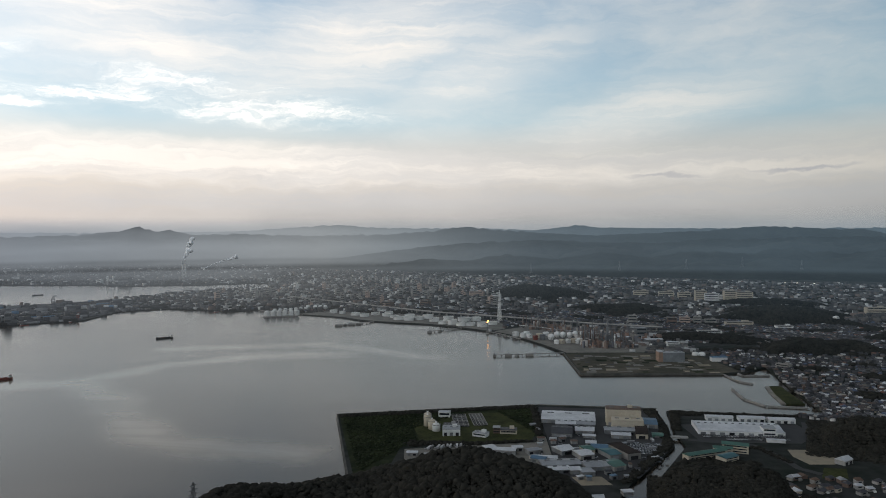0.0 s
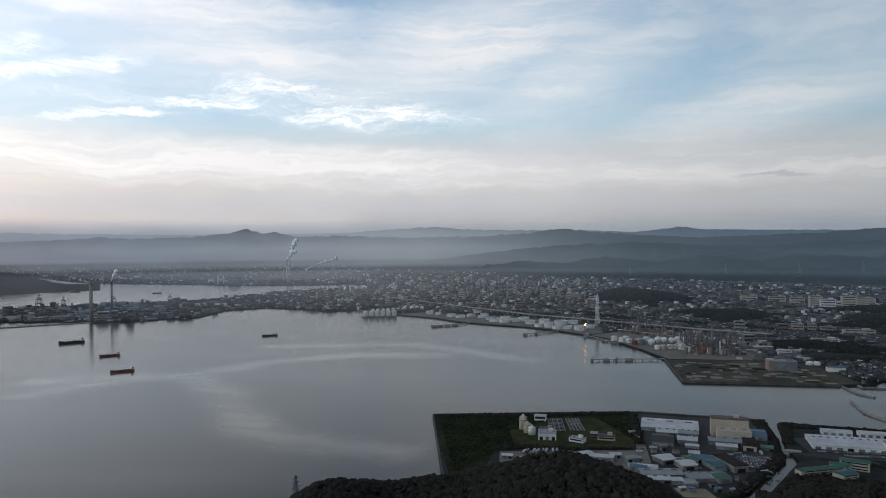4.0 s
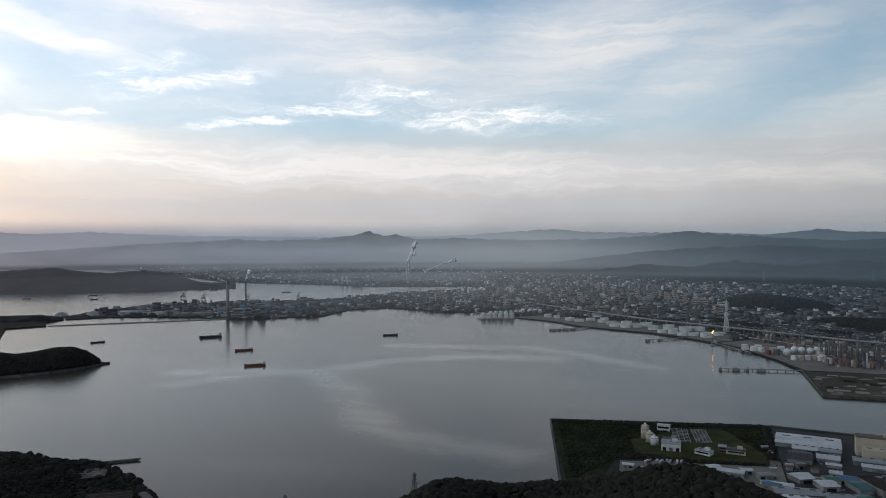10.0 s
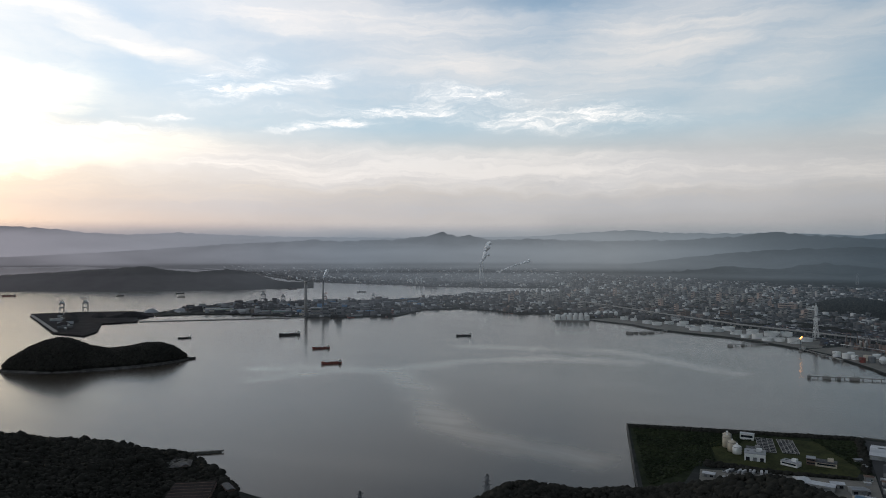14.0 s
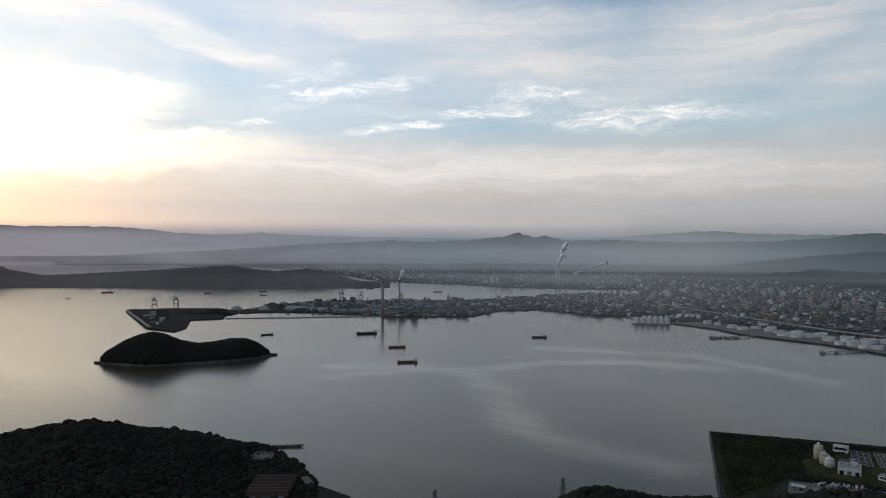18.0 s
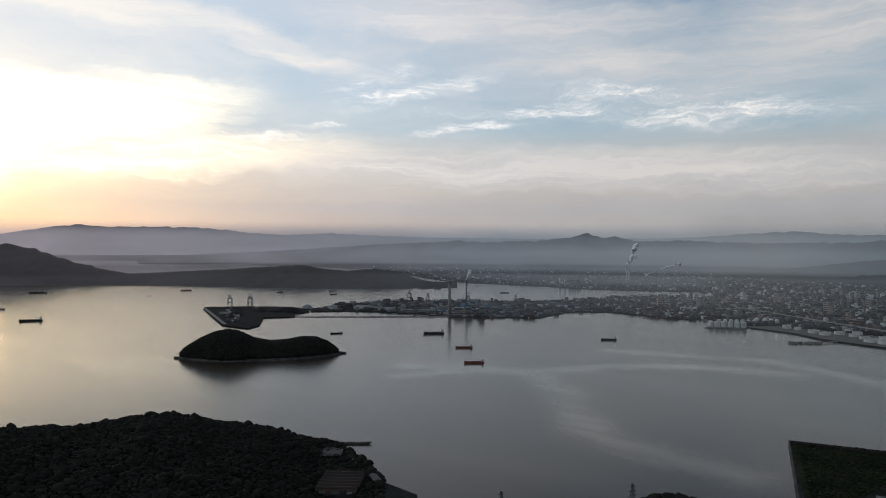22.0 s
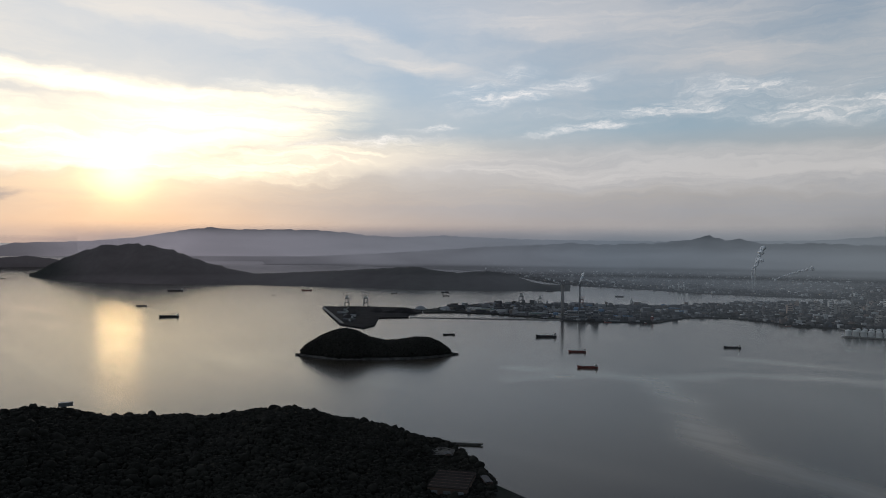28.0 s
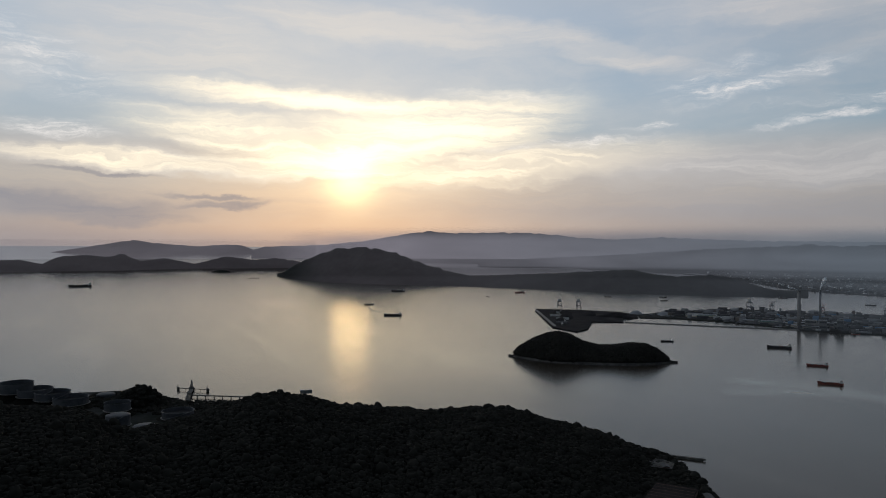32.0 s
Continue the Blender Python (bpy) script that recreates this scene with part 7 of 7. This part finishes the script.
# ---- the oil terminal behind the headland ----
for x, y, r, h, z, roof in [(-1302, -138, 25, 20, 17, "float"), (-1275, -109, 25, 15, 14, "float"), (-1247, -83, 25, 15, 12, "float"), (-1213, -56, 25, 14, 9, "float"), (-1269, -8, 14, 7, 3, "cone"), (-1129, 8, 18, 15, 11, "float"), (-1009, 8, 15, 18, 16, "cone"), (-1076, 87, 22, 13, 4, "float"), (-949, 38, 14, 8, 20, "cone")]:
    storage_tank(x, y, r, h * 0.72, roof, TERMINAL, "large grey oil tank half hidden by trees", "terminal tanks", z)
    heap("tank_mound", x, y, r * 1.5, r * 1.5, max(z - 2.0, 0.6), 0, FOREST, "low dark mound under an oil tank", "mound", z=2.6, seed=x * 0.3, kind="structure")
kn = heap("wooded_knoll", -1189, 39, 40, 40, 26, 0, FOREST, "dark wooded knoll by the oil terminal", "hill", z=2.6, seed=3.3)
woods("knoll_wood", [kn.matrix_basis @ v.co for v in kn.data.vertices], [tuple(f.vertices) for f in kn.data.polygons if len(f.vertices) == 4], 260, 4.5, "dark tree crowns on a knoll", 77)
shrubs("tree_belt", [(-1305, 30), (-1185, 102), (-1135, 190), (-1060, 300), (-1040, 120), (-1180, -10), (-1290, -70)], 1100, 3.6, "dark trees round the oil terminal", 61)
pier("terminal_pier", [(-1150, 105), (-1240, 118), (-1285, 126)], 7, 4, "dark oil terminal pier with loading gear", SEAWALL, heads=[(-1285, 126, 14), (-1240, 118, 12), (-1205, 112, 10)])
pier("terminal_pier", [(-1297, 105), (-1262, 150)], 1.8, 4, "thin dark walkway between mooring dolphins", SEAWALL, heads=[(-1297, 105, 7), (-1262, 150, 7)])
pier("terminal_pier", [(-1228, 116), (-1150, 240)], 5, 4, "dark pipe trestle over the water", SEAWALL)
lattice_tower("loading_tower", -1285, 126, 14, 5, "dark loading tower on the terminal pier", levels=4, z=4, category="tower", bar=0.3)
vd = block("viewing_deck", -828, 211, 14, 4, 3.0, 76, STEEL, GREY_ROOF, "small dark viewing deck on the ridge", "deck", z=75)

# ---- bring the plan to its scale ----
for ob in list(scene.objects):
    if ob.parent is None and ob.type in ("MESH", "EMPTY"):
        ob.matrix_basis = Matrix.Scale(SCALE, 4) @ ob.matrix_basis
